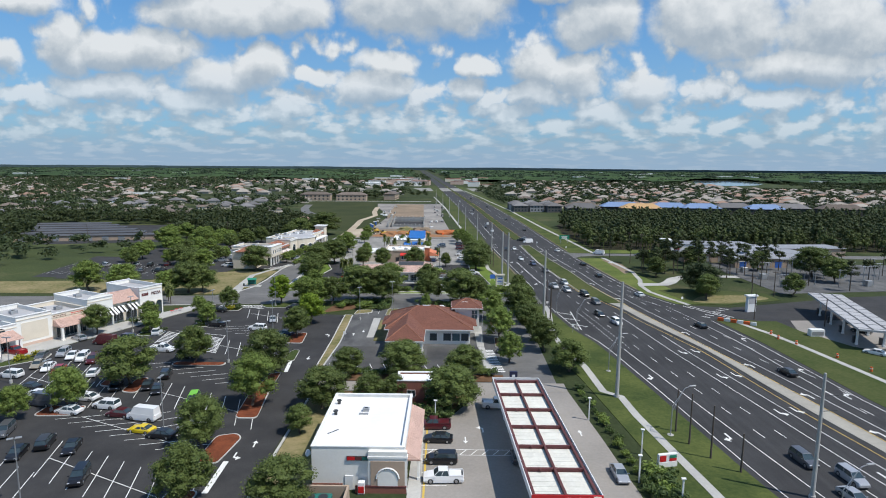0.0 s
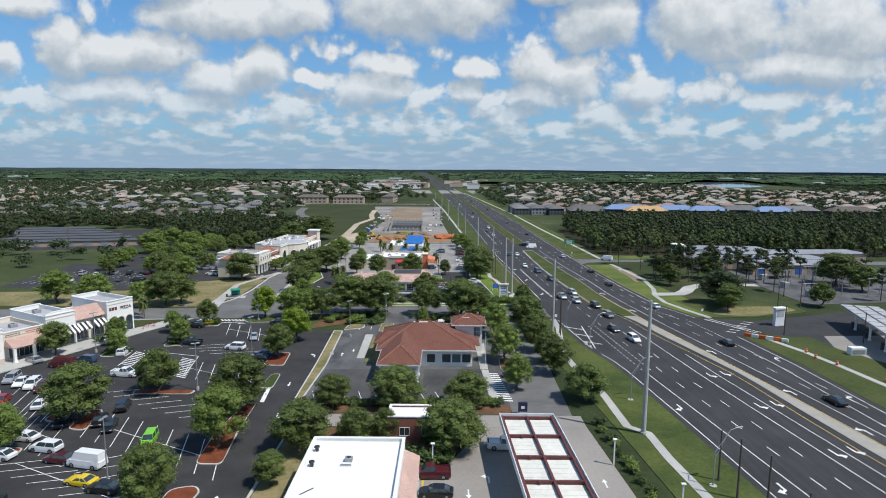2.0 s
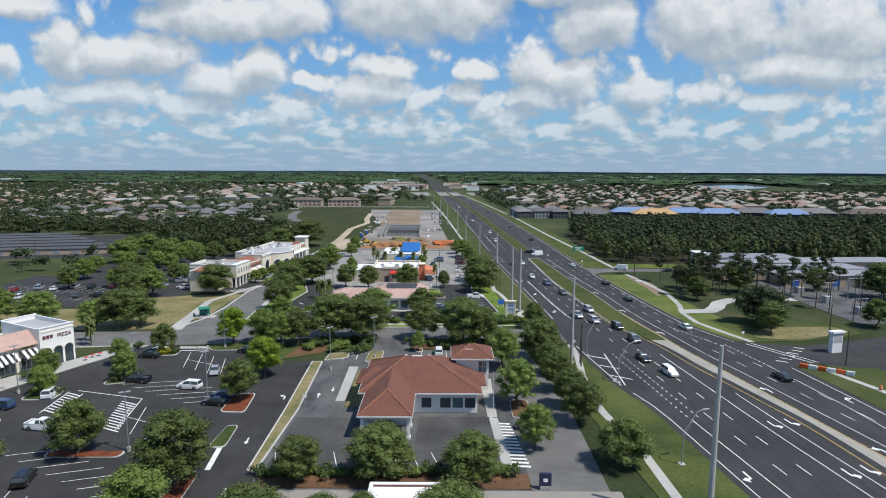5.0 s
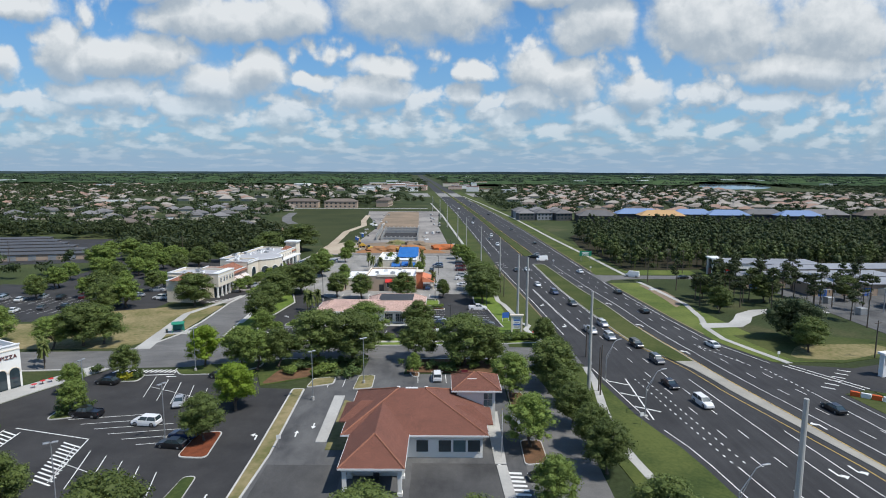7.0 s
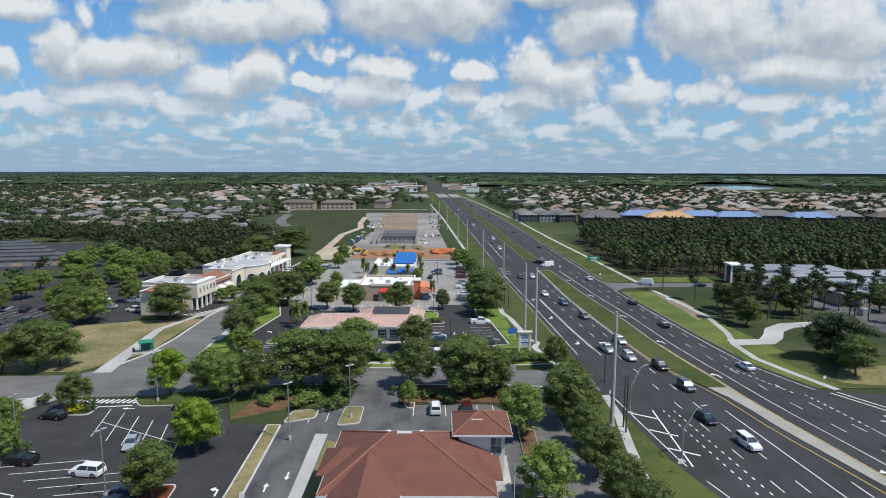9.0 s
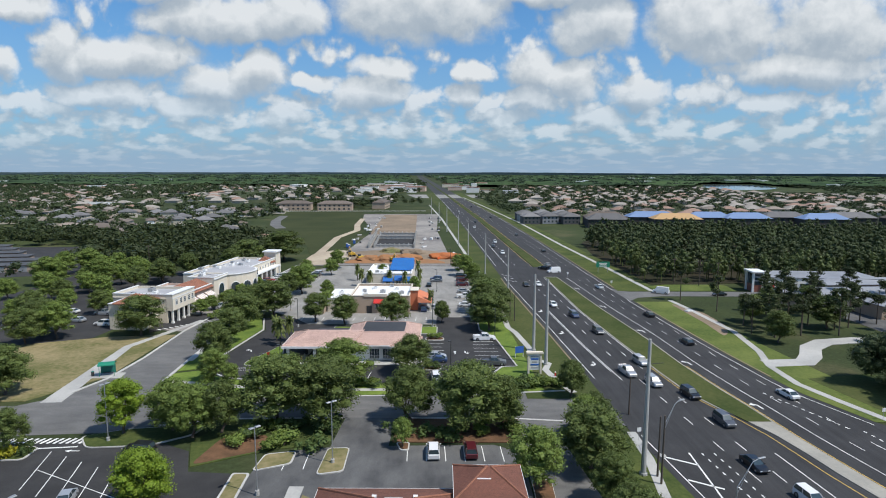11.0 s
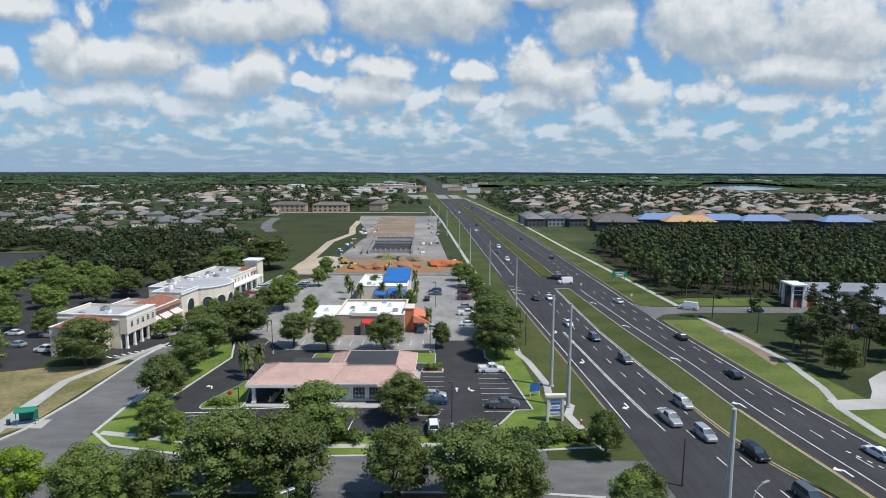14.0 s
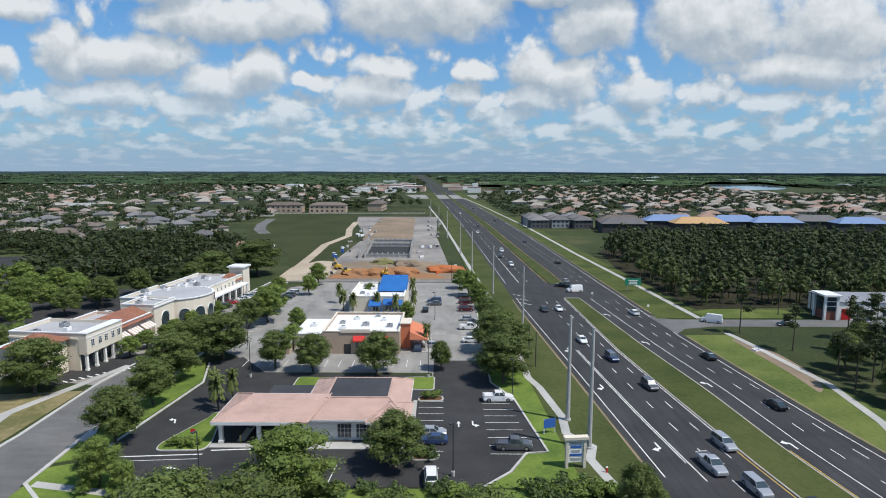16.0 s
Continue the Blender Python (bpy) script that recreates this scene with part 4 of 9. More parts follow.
for (x, y, n) in ((-72, 83, 4),):
    stalls(x, y, 3.3, -1.55, n, 2.9, -10.8)
for k in range(9):
    stripe(park_bm, [(-26.0 + 3.0 * k, 123.6), (-24.4 + 3.0 * k, 118.2)], 0.12, 0.062)
for k in range(9):
    stripe(park_bm, [(-4.8, 61 + 3.4 * k), (0.2, 61 + 3.4 * k)], 0.12, 0.055)
stripe(park_bm, [(-23.4, 171.2), (-23.2, 166.4)], 0.12, 0.055)
stripe(park_bm, [(-20.4, 171.6), (-20.2, 166.8)], 0.12, 0.055)
for k in range(6):
    stripe(park_bm, [(-5.5 + 2.9 * k, 174.0), (-5.3 + 2.9 * k, 169.2)], 0.12, 0.055)
for k in range(8):
    stripe(park_bm, [(-4.2, 211.4 + 2.75 * k), (0.2, 211.4 + 2.75 * k)], 0.12, 0.062)
for k in range(8):
    stripe(park_bm, [(7.4, 210.6 + 2.75 * k), (14.2 - 0.25 * k, 210.6 + 2.75 * k)], 0.12, 0.062)
for k in range(5):
    stripe(park_bm, [(-27 + 2.9 * k, 207.4), (-27.4 + 2.9 * k, 201.6)], 0.12, 0.062)
stripe(park_bm, [(-49.6, 209.2), (-36.4, 210.2)], 0.25, 0.062)
stripe(park_bm, [(-49.6, 207.8), (-36.4, 208.8)], 0.12, 0.062)
stripe(park_bm, [(-35.6, 211.4), (-22.5, 212.4)], 0.3, 0.062)
for k in range(26):
    stripe(park_bm, [(9.6, 255 + 3.0 * k), (4.6, 255 + 3.0 * k)], 0.12, 0.058)
    stripe(park_bm, [(-56.0 + 0.1 * k, 262 + 2.9 * k), (-51.0 + 0.1 * k, 262.6 + 2.9 * k)], 0.12, 0.058)
for k in range(14):
    stripe(park_bm, [(-44 + 3.0 * k, 249.5), (-44 + 3.0 * k, 254)], 0.12, 0.060)
    stripe(park_bm, [(-160 + 3.2 * k, 224), (-159 + 3.2 * k, 229.5)], 0.12, 0.062)
    stripe(park_bm, [(-162 + 3.2 * k, 236), (-161 + 3.2 * k, 247)], 0.12, 0.062)
# hatched bays, stop bars and the zebra walks
for k in range(9):
    stripe(park_bm, [(-72.6 + 0.1 * k, 146.4 - 1.0 * k), (-69.6 + 0.1 * k, 145.0 - 1.0 * k)], 0.3, ZL)
stripe(park_bm, [(-72.9, 147), (-71.8, 137)], 0.2, ZL)
stripe(park_bm, [(-69.6, 146), (-68.8, 136.5)], 0.2, ZL)
for k in range(12):
    stripe(park_bm, [(-60.2 + 0.25 * k, 142.6 - 1.0 * k), (-56.6 + 0.25 * k, 141.0 - 1.0 * k)], 0.3, ZL)
stripe(park_bm, [(-71.5, 147.6), (-57, 143.8), (-54.6, 131)], 0.2, ZL)
for k in range(14):
    stripe(park_bm, [(-70.5 + 1.0 * k, 174.2 + 0.02 * k), (-69.9 + 1.0 * k, 176.0 + 0.02 * k)], 0.5, 0.064)
stripe(park_bm, [(-64, 172.6), (-57, 173.4)], 0.35, ZL)
for k in range(14):
    stripe(park_bm, [(8.6 + 0.12 * k, 134 - 1.1 * k), (11.2 + 0.12 * k, 133.8 - 1.1 * k)], 0.55, 0.066)
stripe(park_bm, [(8.2, 137), (9.2, 124)], 0.4, 0.066)
stripe(park_bm, [(-32.4, 72), (-32.7, 80.5)], 0.8, ZL)
stripe(park_bm, [(-34.2, 118), (-35.0, 125)], 0.8, ZL)
for k in range(12):
    stripe(park_bm, [(-4.6 + 1.7 * k, 83.3), (-3.6 + 1.7 * k, 84.8)], 0.15, 0.053)
stripe(park_bm, [(-4.6, 83.2), (15, 83.2)], 0.12, 0.053)
stripe(park_bm, [(-4.6, 84.9), (15, 84.9)], 0.12, 0.053)
for k in range(10):
    stripe(park_bm, [(-77.6 + 1.1 * k, 240.4 + 1.0 * k), (-76.0 + 1.1 * k, 239.6 + 1.0 * k)], 0.4, 0.071)
for k in range(6):
    stripe(park_bm, [(76.0 + 2.0 * k, 168.0 + 2.0 * k), (78.0 + 2.0 * k, 166.6 + 2.0 * k)], 0.4, 0.064)
stripe(park_bm, [(75.6, 180.6), (83.6, 166.2)], 0.3, 0.064)
stripe(park_bm, [(77.2, 181), (85.0, 166.8)], 0.3, 0.064)
marking("parking_lines", park_bm, label="white painted stall lines, hatching and zebra bars")
y_bm = B()
stripe(y_bm, [(-3.1, 92), (-2.9, 62)], 0.3, 0.054)
marking("yellow_kerb_line", y_bm, "yellow_paint", "yellow painted line along the store walk")
for x, y, a in ((-30.2, 86, 4), (-29.6, 112, 184), (-32.0, 82, 184), (-31.5, 127, 184), (-24.2, 146, 4), (-22.0, 149, 184), (-30.4, 145, 4), (6.2, 92, 0), (3.2, 88, 180), (22.4, 91, 0), (2.8, 221, 0), (5.2, 221, 180), (-39, 206, 80), (-46, 222, 20), (-57, 172, 90)):
    arrow(x, y, 0.07, a, "ahead" if (x + y) % 2 > 0.6 else "turn", 1, 0.75)

# distant woods that close the view, with blue-green haze painted into their colour
ridge_v, ridge_f = [], []
RN = 360
for k in range(RN):
    a = 2 * math.pi * k / RN
    h = 24 + 5 * noise.noise((6 * math.cos(a), 6 * math.sin(a), 0.3)) + 3 * noise.noise((40 * math.cos(a), 40 * math.sin(a), 3.1))
    for z in (-5, h):
        ridge_v.append((GROUND_R * math.sin(a), 64 + GROUND_R * math.cos(a), z))
for k in range(RN):
    n = (k + 1) % RN
    ridge_f.append((2 * k, 2 * k + 1, 2 * n + 1, 2 * n))
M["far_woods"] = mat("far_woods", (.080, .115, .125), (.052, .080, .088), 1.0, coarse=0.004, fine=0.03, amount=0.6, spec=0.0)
tagged(raw("backdrop", ridge_v, ridge_f, "far_woods"), "belt of far woods at the horizon, blue-green haze in its colour", kind="structure")


# ---- plants ----
rng = np.random.default_rng(5)


def leaf_quads(centres, radii, count, size, out_bias=0.9, squash=0.8, gen=rng):
    """Many small leaf sprays on and in a set of round clumps: vertices and faces."""
    centres, radii = np.asarray(centres, float), np.asarray(radii, float)
    pick = gen.choice(len(centres), count, p=radii ** 2 / (radii ** 2).sum())
    d = gen.normal(size=(count, 3))
    d /= np.linalg.norm(d, axis=1)[:, None]
    r = radii[pick][:, None] * (0.50 + 0.68 * gen.random((count, 1)) ** 0.8)
    pos = centres[pick] + d * r * np.array([1, 1, squash])
    n = d * out_bias + gen.normal(size=(count, 3)) * 0.55 + np.array([0, 0, 0.30])
    n /= np.linalg.norm(n, axis=1)[:, None]
    ref = gen.normal(size=(count, 3))
    u = np.cross(n, ref)
    u /= np.linalg.norm(u, axis=1)[:, None]
    w = np.cross(n, u)
    s = size * (0.6 + 0.8 * gen.random((count, 1)))
    e = 0.32 + 0.34 * gen.random((count, 1))
    bend = n * s * 0.25
    v = np.stack([pos - u * s, pos - w * s * e - bend * 0.4, pos + u * s, pos + w * s * e + bend], 1).reshape(-1, 3)
    f = np.arange(count * 4).reshape(-1, 4)
    return v, f


def cores(centres, radii, squash, gen, steps=1, size=0.56):
    """The dense leafy heart of each clump: uneven rounded lumps, as vertices and faces."""
    g = np.linspace(-1, 1, steps + 1)
    pts, faces = [], []
    for ax in range(3):
        for sg in (-1, 1):
            base = len(pts)
            for a in g:
                for b in g:
                    p = [0, 0, 0]
                    p[ax], p[(ax + 1) % 3], p[(ax + 2) % 3] = sg, a, b * sg
                    pts.append(p)
            for i in range(steps):
                for k in range(steps):
                    q = base + i * (steps + 1) + k
                    faces.append((q, q + steps + 1, q + steps + 2, q + 1))
    pts = np.array(pts, float)
    pts, back = np.unique(pts.round(6), axis=0, return_inverse=True)
    faces = back.reshape(-1)[np.array(faces)]
    pts /= np.linalg.norm(pts, axis=1)[:, None]
    vs, fs = [], []
    for k, (c, r) in enumerate(zip(centres, radii)):
        turn = gen.random() * 6.283
        m = np.array([[math.cos(turn), -math.sin(turn), 0], [math.sin(turn), math.cos(turn), 0], [0, 0, squash]])
        wob = 0.82 + 0.36 * gen.random((len(pts), 1))
        vs.append(np.asarray(c) + (pts * wob * r * size) @ m.T)
        fs.append(faces + k * len(pts))
    return np.concatenate(vs), np.concatenate(fs)


def foliage(centres, radii, count, size, out_bias=0.9, squash=0.8, gen=rng, steps=2):
    """Leaf sprays over the leafy hearts of the clumps."""
    v, f = leaf_quads(centres, radii, count, size, out_bias, squash, gen)
    w, g = cores(centres, radii, squash, gen, steps)
    return np.concatenate([v, w]), np.concatenate([f, g + len(v)])


def crown_clumps(radius, height, z0, n, gen):
    c, r = [], []
    for k in range(n):
        a = gen.random() * 2 * math.pi
        q = math.sqrt(gen.random()) * 0.78
        h = gen.random()
        fall = math.sqrt(max(0.05, 1 - (1.75 * h - 0.6) ** 2 * 0.78))
        c.append((radius * q * fall * math.cos(a), radius * q * fall * math.sin(a), z0 + height * h))
        r.append(radius * (0.15 + 0.14 * gen.random()))
    return c, r


def oak(name, leaves, seed, label, radius=4.5, count=13500, size=0.135, height=6.2, z0=2.5, clump=84):
    gen = np.random.default_rng(seed)
    t = thing(name, label, "tree", "street trees")
    bm = B()
    top = Vector((gen.normal() * 0.25, gen.normal() * 0.25, z0 * 0.72))
    pipe(bm, (0, 0, -0.05), (0, 0, 0.3), 0.30, 0.22, 8)
    pipe(bm, (0, 0, 0.3), top, 0.22, 0.17, 8)
    clumps, radii = crown_clumps(radius, height, z0 + 0.2, clump, gen)
    for k in range(7):
        c = Vector(clumps[k * 3])
        mid = top.lerp(c, 0.5) + Vector((0, 0, 0.5))
        pipe(bm, top - Vector((0, 0, 0.1 * k)), mid, 0.11, 0.075, 6)
        pipe(bm, mid, c, 0.075, 0.03, 5)
    part("trunk", bm, "bark", t)
    v, f = foliage(clumps, radii, count, size, gen=gen)
    raw("crown", v.tolist(), f.tolist(), leaves, t)
    return t


def palm(name, seed):
    gen = np.random.default_rng(seed)
    t = thing(name, "cabbage palm with a shaggy crown of fronds", "palm tree", "palms")
    bm = B()
    for k in range(6):
        pipe(bm, (0, 0, k * 0.85 - 0.05), (0, 0, k * 0.85 + 0.85), 0.20 + 0.02 * (k % 2), 0.18, 8)
    part("trunk", bm, "bark", t)
    vs, fs = [], []
    for k in range(52):
        a, up = gen.random() * 6.283, gen.random() * 2.6 - 0.7
        d = Vector((math.cos(a), math.sin(a), 0))
        side = Vector((-d.y, d.x, 0))
        p = Vector((0, 0, 5.1))
        for j in range(4):
            q = p + d * 0.44 + Vector((0, 0, (up - j * 0.6) * 0.5))
            for s in (-1, 1):
                b = len(vs)
                vs += [tuple(p), tuple(q), tuple(q + side * s * 0.32 + Vector((0, 0, -0.12)) + d * 0.2), tuple(p + side * s * 0.34 + Vector((0, 0, -0.1)))]
                fs.append((b, b + 1, b + 2, b + 3))
            p = q
    raw("crown", vs, fs, "palm", t)
    return t


def pine(name, seed, h=14.0):
    gen = np.random.default_rng(seed)
    t = thing(name, "tall slash pine with a bare trunk and sparse crown", "pine tree", "pines")
    bm = B()
    pipe(bm, (0, 0, -0.05), (0.15, 0.1, h * 0.95), 0.19, 0.06, 7)
    c, r = [], []
    for k in range(13):
        z = h * (0.52 + 0.46 * gen.random())
        a, q = gen.random() * 6.283, (1.02 - z / h) * 5.0 * gen.random() + 0.5
        c.append((q * math.cos(a), q * math.sin(a), z))
        r.append(0.75 + 0.5 * gen.random())
        pipe(bm, (0.1, 0.05, z - 0.5), c[-1], 0.05, 0.02, 4)
    part("trunk", bm, "bark", t)
    v, f = foliage(c, r, 900, 0.26, 0.6, 0.7, gen)
    raw("crown", v.tolist(), f.tolist(), "pine", t)
    return t


def shrub(name, leaves, seed, label, r=1.0, count=320):
    gen = np.random.default_rng(seed)
    t = thing(name, label, "shrub", "shrubs")
    bm = B()
    for k in range(4):
        pipe(bm, (0, 0, -0.03), (0.3 * math.cos(k * 1.6), 0.3 * math.sin(k * 1.6), 0.6), 0.03, 0.015, 5)
    part("stem", bm, "bark", t)
    c = [(gen.normal() * 0.45 * r, gen.normal() * 0.45 * r, 0.45 + gen.random() * 0.5) for k in range(8)]
    v, f = foliage(c, [0.5 * r] * 8, count, 0.15, gen=gen)
    raw("foliage", v.tolist(), f.tolist(), leaves, t)
    return t


class Stock:
    """The first use is the thing itself, later ones are copies."""
    def __init__(self, ob):
        self.ob, self.used = ob, False

    def put(self, m):
        if not self.used:
            self.used = True
            self.ob.matrix_basis = m
            return self.ob
        return copy_thing(self.ob, m)


OAKS = [Stock(oak("oak_tree", "oak", s, "live oak with a broad dark-green crown")) for s in (11, 12, 13)]
MIDS = [Stock(oak("street_tree", "mid", s, "street tree with a rounded mid-green crown", 4.3, 12500, 0.13)) for s in (21, 22)]
LIMES = [Stock(oak("young_tree", "lime", s, "young tree with fresh yellow-green leaves", 4.0, 11500, 0.125)) for s in (31,)]
GREAT_OAK = [Stock(oak("great_oak", "scrub", 15, "large old oak with a dense dark crown", 8.0, 22000, 0.17, 8.5, 1.6, 110))]
PALMS = [Stock(palm("palm_tree", 41))]
PINES = [Stock(pine("pine_tree", s, h)) for s, h in ((51, 14.0), (52, 12.5), (53, 15.5))]
SHRUBS = [Stock(shrub("shrub", "hedge", 61, "clipped green shrub in a planting bed")), Stock(shrub("shrub", "mid", 62, "loose green shrub in a planting bed"))]
FLOWERS = [Stock(shrub("flowering_shrub", "flowers", 63, "low shrub with yellow-green leaves", 1.0, 260))]


def plant(stock, x, y, r, base=4.5, z=0.1, tall=1.0):
    s = r / base
    k = int(abs(x * 7.3 + y * 3.1)) % len(stock)
    return stock[k].put(pose(x, y, z, 0, 0, (x * 37 + y * 91) % 360) @ Matrix.Diagonal((s, s, s ** 0.6 * tall, 1)))


LOT_OAKS = [(-33.8, 69.1, 4.2), (-37.9, 84.3, 4.3), (-37.0, 113.8, 6.0), (-55.7, 122.6, 5.0), (-63.0, 110.0, 4.6), (-24.0, 89.6, 2.9), (-20.9, 68.1, 3.7), (-89.8, 143.4, 4.4), (-38.2, 143.2, 4.4), (-66.3, 171.6, 3.5), (-22.4, 99.8, 4.2)]
LOT_MIDS = [(-35.4, 100.4, 5.2), (-67.6, 98.1, 3.8), (-38.4, 157.4, 4.4), (-65.4, 153.4, 3.2), (-76.4, 145.2, 3.0), (-73.7, 93.2, 3.3), (-71.4, 162.6, 3.0), (-80.5, 152.0, 2.6)]
BANK_OAKS = [(-20.4, 115.1, 4.4), (-9.0, 116.5, 4.2), (3.9, 115.4, 5.2), (-14.1, 101.8, 3.9), (-9.6, 103.6, 3.1), (1.0, 100.6, 4.4), (26.6, 120.2, 5.2), (23.4, 133.9, 4.4), (21.6, 167.3, 4.4), (21.8, 149.1, 4.3), (22.8, 141.0, 4.0), (24.5, 194.2, 3.7), (22.2, 158, 3.6), (24.6, 178, 3.8)]
BANK_MIDS = [(-40.4, 176.8, 5.4), (-44.6, 179.0, 5.6), (14.2, 125.2, 4.0), (13.6, 141.8, 3.9), (12.8, 161.6, 4.0), (-6.2, 173.4, 1.5), (22.6, 176, 3.0)]
ROW_OAKS = [(-28.2, 182.2, 5.6), (-20.8, 182.0, 5.4), (-36.3, 178.2, 4.8), (-5.6, 183.2, 5.6), (4.2, 179.4, 5.4), (9.8, 180.2, 5.0)]
ROW_LIMES = [(-52.2, 177.8, 4.4), (-37.4, 155.2, 4.0)]
PINK_OAKS = [(-6.9, 206.8, 5.6), (-51.6, 213.6, 5.6), (-53.0, 228.4, 5.2), (-54.6, 240.4, 4.8), (-36.4, 248.4, 4.8), (-27.7, 246.2, 4.8), (-13.8, 245.2, 5.6), (-0.5, 248.0, 3.0), (12.4, 240.3, 4.8), (14.4, 251.2, 4.8), (13.0, 260.2, 5.0), (13.2, 273.0, 4.8), (12.6, 284.0, 4.4), (-55.8, 253, 4.4), (-57.6, 263.5, 4.4), (-53, 279.6, 4.8), (-49.9, 254.5, 5.2)]
PINK_MIDS = [(-19.8, 197.2, 5.8), (-46.6, 201.0, 3.1), (-42.6, 199.6, 2.2), (-38.7, 276.5, 2.5), (11.0, 303.4, 3.5), (8.8, 321.5, 3.9), (6.0, 334.0, 4.1), (-23.8, 311.6, 2.3), (-46.8, 338.8, 3.6), (-10.1, 284.7, 2.4), (-46.2, 322.7, 3.8), (-49.4, 286.2, 4.5), (-50.9, 296.8, 4.0), (-56.5, 305, 3.6), (-56, 320, 3.8), (-36, 262, 3.2)]
STRIP_OAKS = [(-78.5, 233.8, 5.2), (-106.3, 236.4, 4.1), (-123.0, 271.0, 4.3), (-102.8, 256.8, 3.9), (-110.7, 293.4, 4.8), (-106.5, 304.0, 6.1), (-104.7, 322.1, 5.5), (-92.0, 335.0, 5.7), (-88.0, 346, 6.2), (-76.1, 360.8, 8.4), (-84.0, 194.2, 6.2), (-88.3, 192.9, 5.2), (-116.3, 247.5, 5.5), (-103, 226, 5.6), (-134.8, 242.8, 4.5)]
STRIP_MIDS = [(-110.5, 192.6, 7.0), (-123.4, 194.3, 5.4), (-94, 190.4, 5.2), (-98.7, 231.5, 4.6), (-101.8, 262.2, 3.2), (-70.6, 270, 2.6), (-71.4, 262, 2.4), (-70.0, 284, 2.8), (-72, 256, 2.6), (-68.0, 296, 2.8), (-71, 276, 2.4), (-118, 312, 5.0), (-129.4, 274.9, 3.8), (-115.8, 261.9, 3.6), (-124.0, 286.4, 4.4), (-115.7, 280.6, 4.2), (-121.1, 301.7, 4.6), (-126.9, 322.4, 4.6), (-110.3, 311.7, 4.2), (-149.2, 328.0, 5.0), (-155.2, 322.0, 4.6), (-139.6, 286.2, 4.4), (-142.5, 252.6, 3.6), (-140.0, 259.9, 3.4), (-120.3, 246.1, 3.8), (-144.6, 276.0, 4.0), (-145.2, 301.9, 4.6), (-130.5, 295.2, 4.4), (-134, 312, 4.6), (-138, 330, 5.0), (-126, 296, 5.4), (-140, 262, 4.4), (-148, 300, 5.4)]
EAST_OAKS = [(87.1, 190.0, 5.1), (84.3, 229.5, 4.6), (105.5, 243.2, 5.7), (148.6, 232.3, 6.6), (150.4, 220.8, 6.2), (120.1, 197.0, 4.5), (96.7, 257.4, 4.7), (88.1, 249.4, 4.5), (134, 246, 5.0), (160, 250, 5.2), (112, 262, 4.6)]
for rows, stock, base in ((LOT_OAKS, OAKS, 4.5), (LOT_MIDS, MIDS, 4.3), (BANK_OAKS, OAKS, 4.5), (BANK_MIDS, MIDS, 4.3), (ROW_OAKS, OAKS, 4.5), (ROW_LIMES, LIMES, 4.0), (PINK_OAKS, OAKS, 4.5), (PINK_MIDS, MIDS, 4.3), (STRIP_OAKS, OAKS, 4.5), (STRIP_MIDS, MIDS, 4.3), (EAST_OAKS, OAKS, 4.5)):
    for x, y, r in rows:
        plant(stock, x, y, r, base, tall=1.0 if rows is ROW_OAKS else 0.86 if y > 196 and y < 208 and x < 0 else (0.66 if rows is STRIP_MIDS and x > -75 else (0.76 if (y < 119 and x > -25) or (x > 24.9 and x < 30 and y < 150) else 0.94)))
for x, y in ((-40.1, 226.0), (-38.8, 229.6), (-42, 229.5), (-14.1, 294.4), (-33.7, 310.4), (-10.5, 320.2), (-20, 297), (-27, 296), (-30.5, 300), (-9.0, 300), (-86.5, 176.5), (-89, 180.2), (-4, 262)):
    plant(PALMS, x, y, 3.6, z=0.15, tall=1.12)
for x, y in ((81.8, 237.4), (88.2, 241.5), (90.5, 236.6), (97.7, 241.7), (94, 236), (119.8, 250.6), (122.4, 247.5), (116.3, 234.2), (123.3, 236.2), (136.5, 246.6), (143.3, 246.7), (86, 234), (102, 246), (106.6, 241.7), (79, 277.2), (84, 246), (95, 248), (112, 244), (104, 236), (92, 243), (100, 252), (110, 255), (116, 251), (122, 240), (130, 232), (140, 256), (126, 262), (108, 268), (150, 262), (118, 220), (136, 214), (146, 206), (98, 262), (84, 262), (104, 272), (111, 274), (116, 268), (122, 274), (129, 270), (134, 276), (140, 268), (158, 236), (164, 222), (172, 250), (180, 236), (112, 228)):
    plant(PINES, x, y, 4.5, z=0.05, tall=0.9)
plant(GREAT_OAK, 89.0, 199.0, 8.0, 8.0)
# shrubs along beds and walks
prand = random.Random(8)
for k in range(24):
    x = -26 + k * 1.55
    plant(SHRUBS, x, 117.0 + prand.uniform(-0.3, 0.3), prand.uniform(0.8, 1.2), 1.0, 0.12)
for k in range(20):
    y = 60 + k * 2.6
    plant(SHRUBS, 29.0 - 0.05 * (y - 60) + prand.uniform(-.5, .5), y, prand.uniform(0.5, 1.1), 1.0, 0.08)
for k in range(14):
    plant(SHRUBS, prand.uniform(-33, -19), prand.uniform(172.5, 181), prand.uniform(1.0, 1.9), 1.0, 0.12)
for k in range(12):
    plant(SHRUBS, prand.uniform(-7, 12), prand.uniform(176, 181), prand.uniform(0.9, 1.7), 1.0, 0.12)
for k in range(26):
    plant(SHRUBS, prand.uniform(-24, 2), prand.uniform(95, 106.5), prand.uniform(0.6, 1.1), 1.0, 0.12)
for k in range(30):
    plant(SHRUBS, prand.uniform(-50, 18), prand.uniform(198.6, 200.2), prand.uniform(0.8, 1.5), 1.0, 0.12)
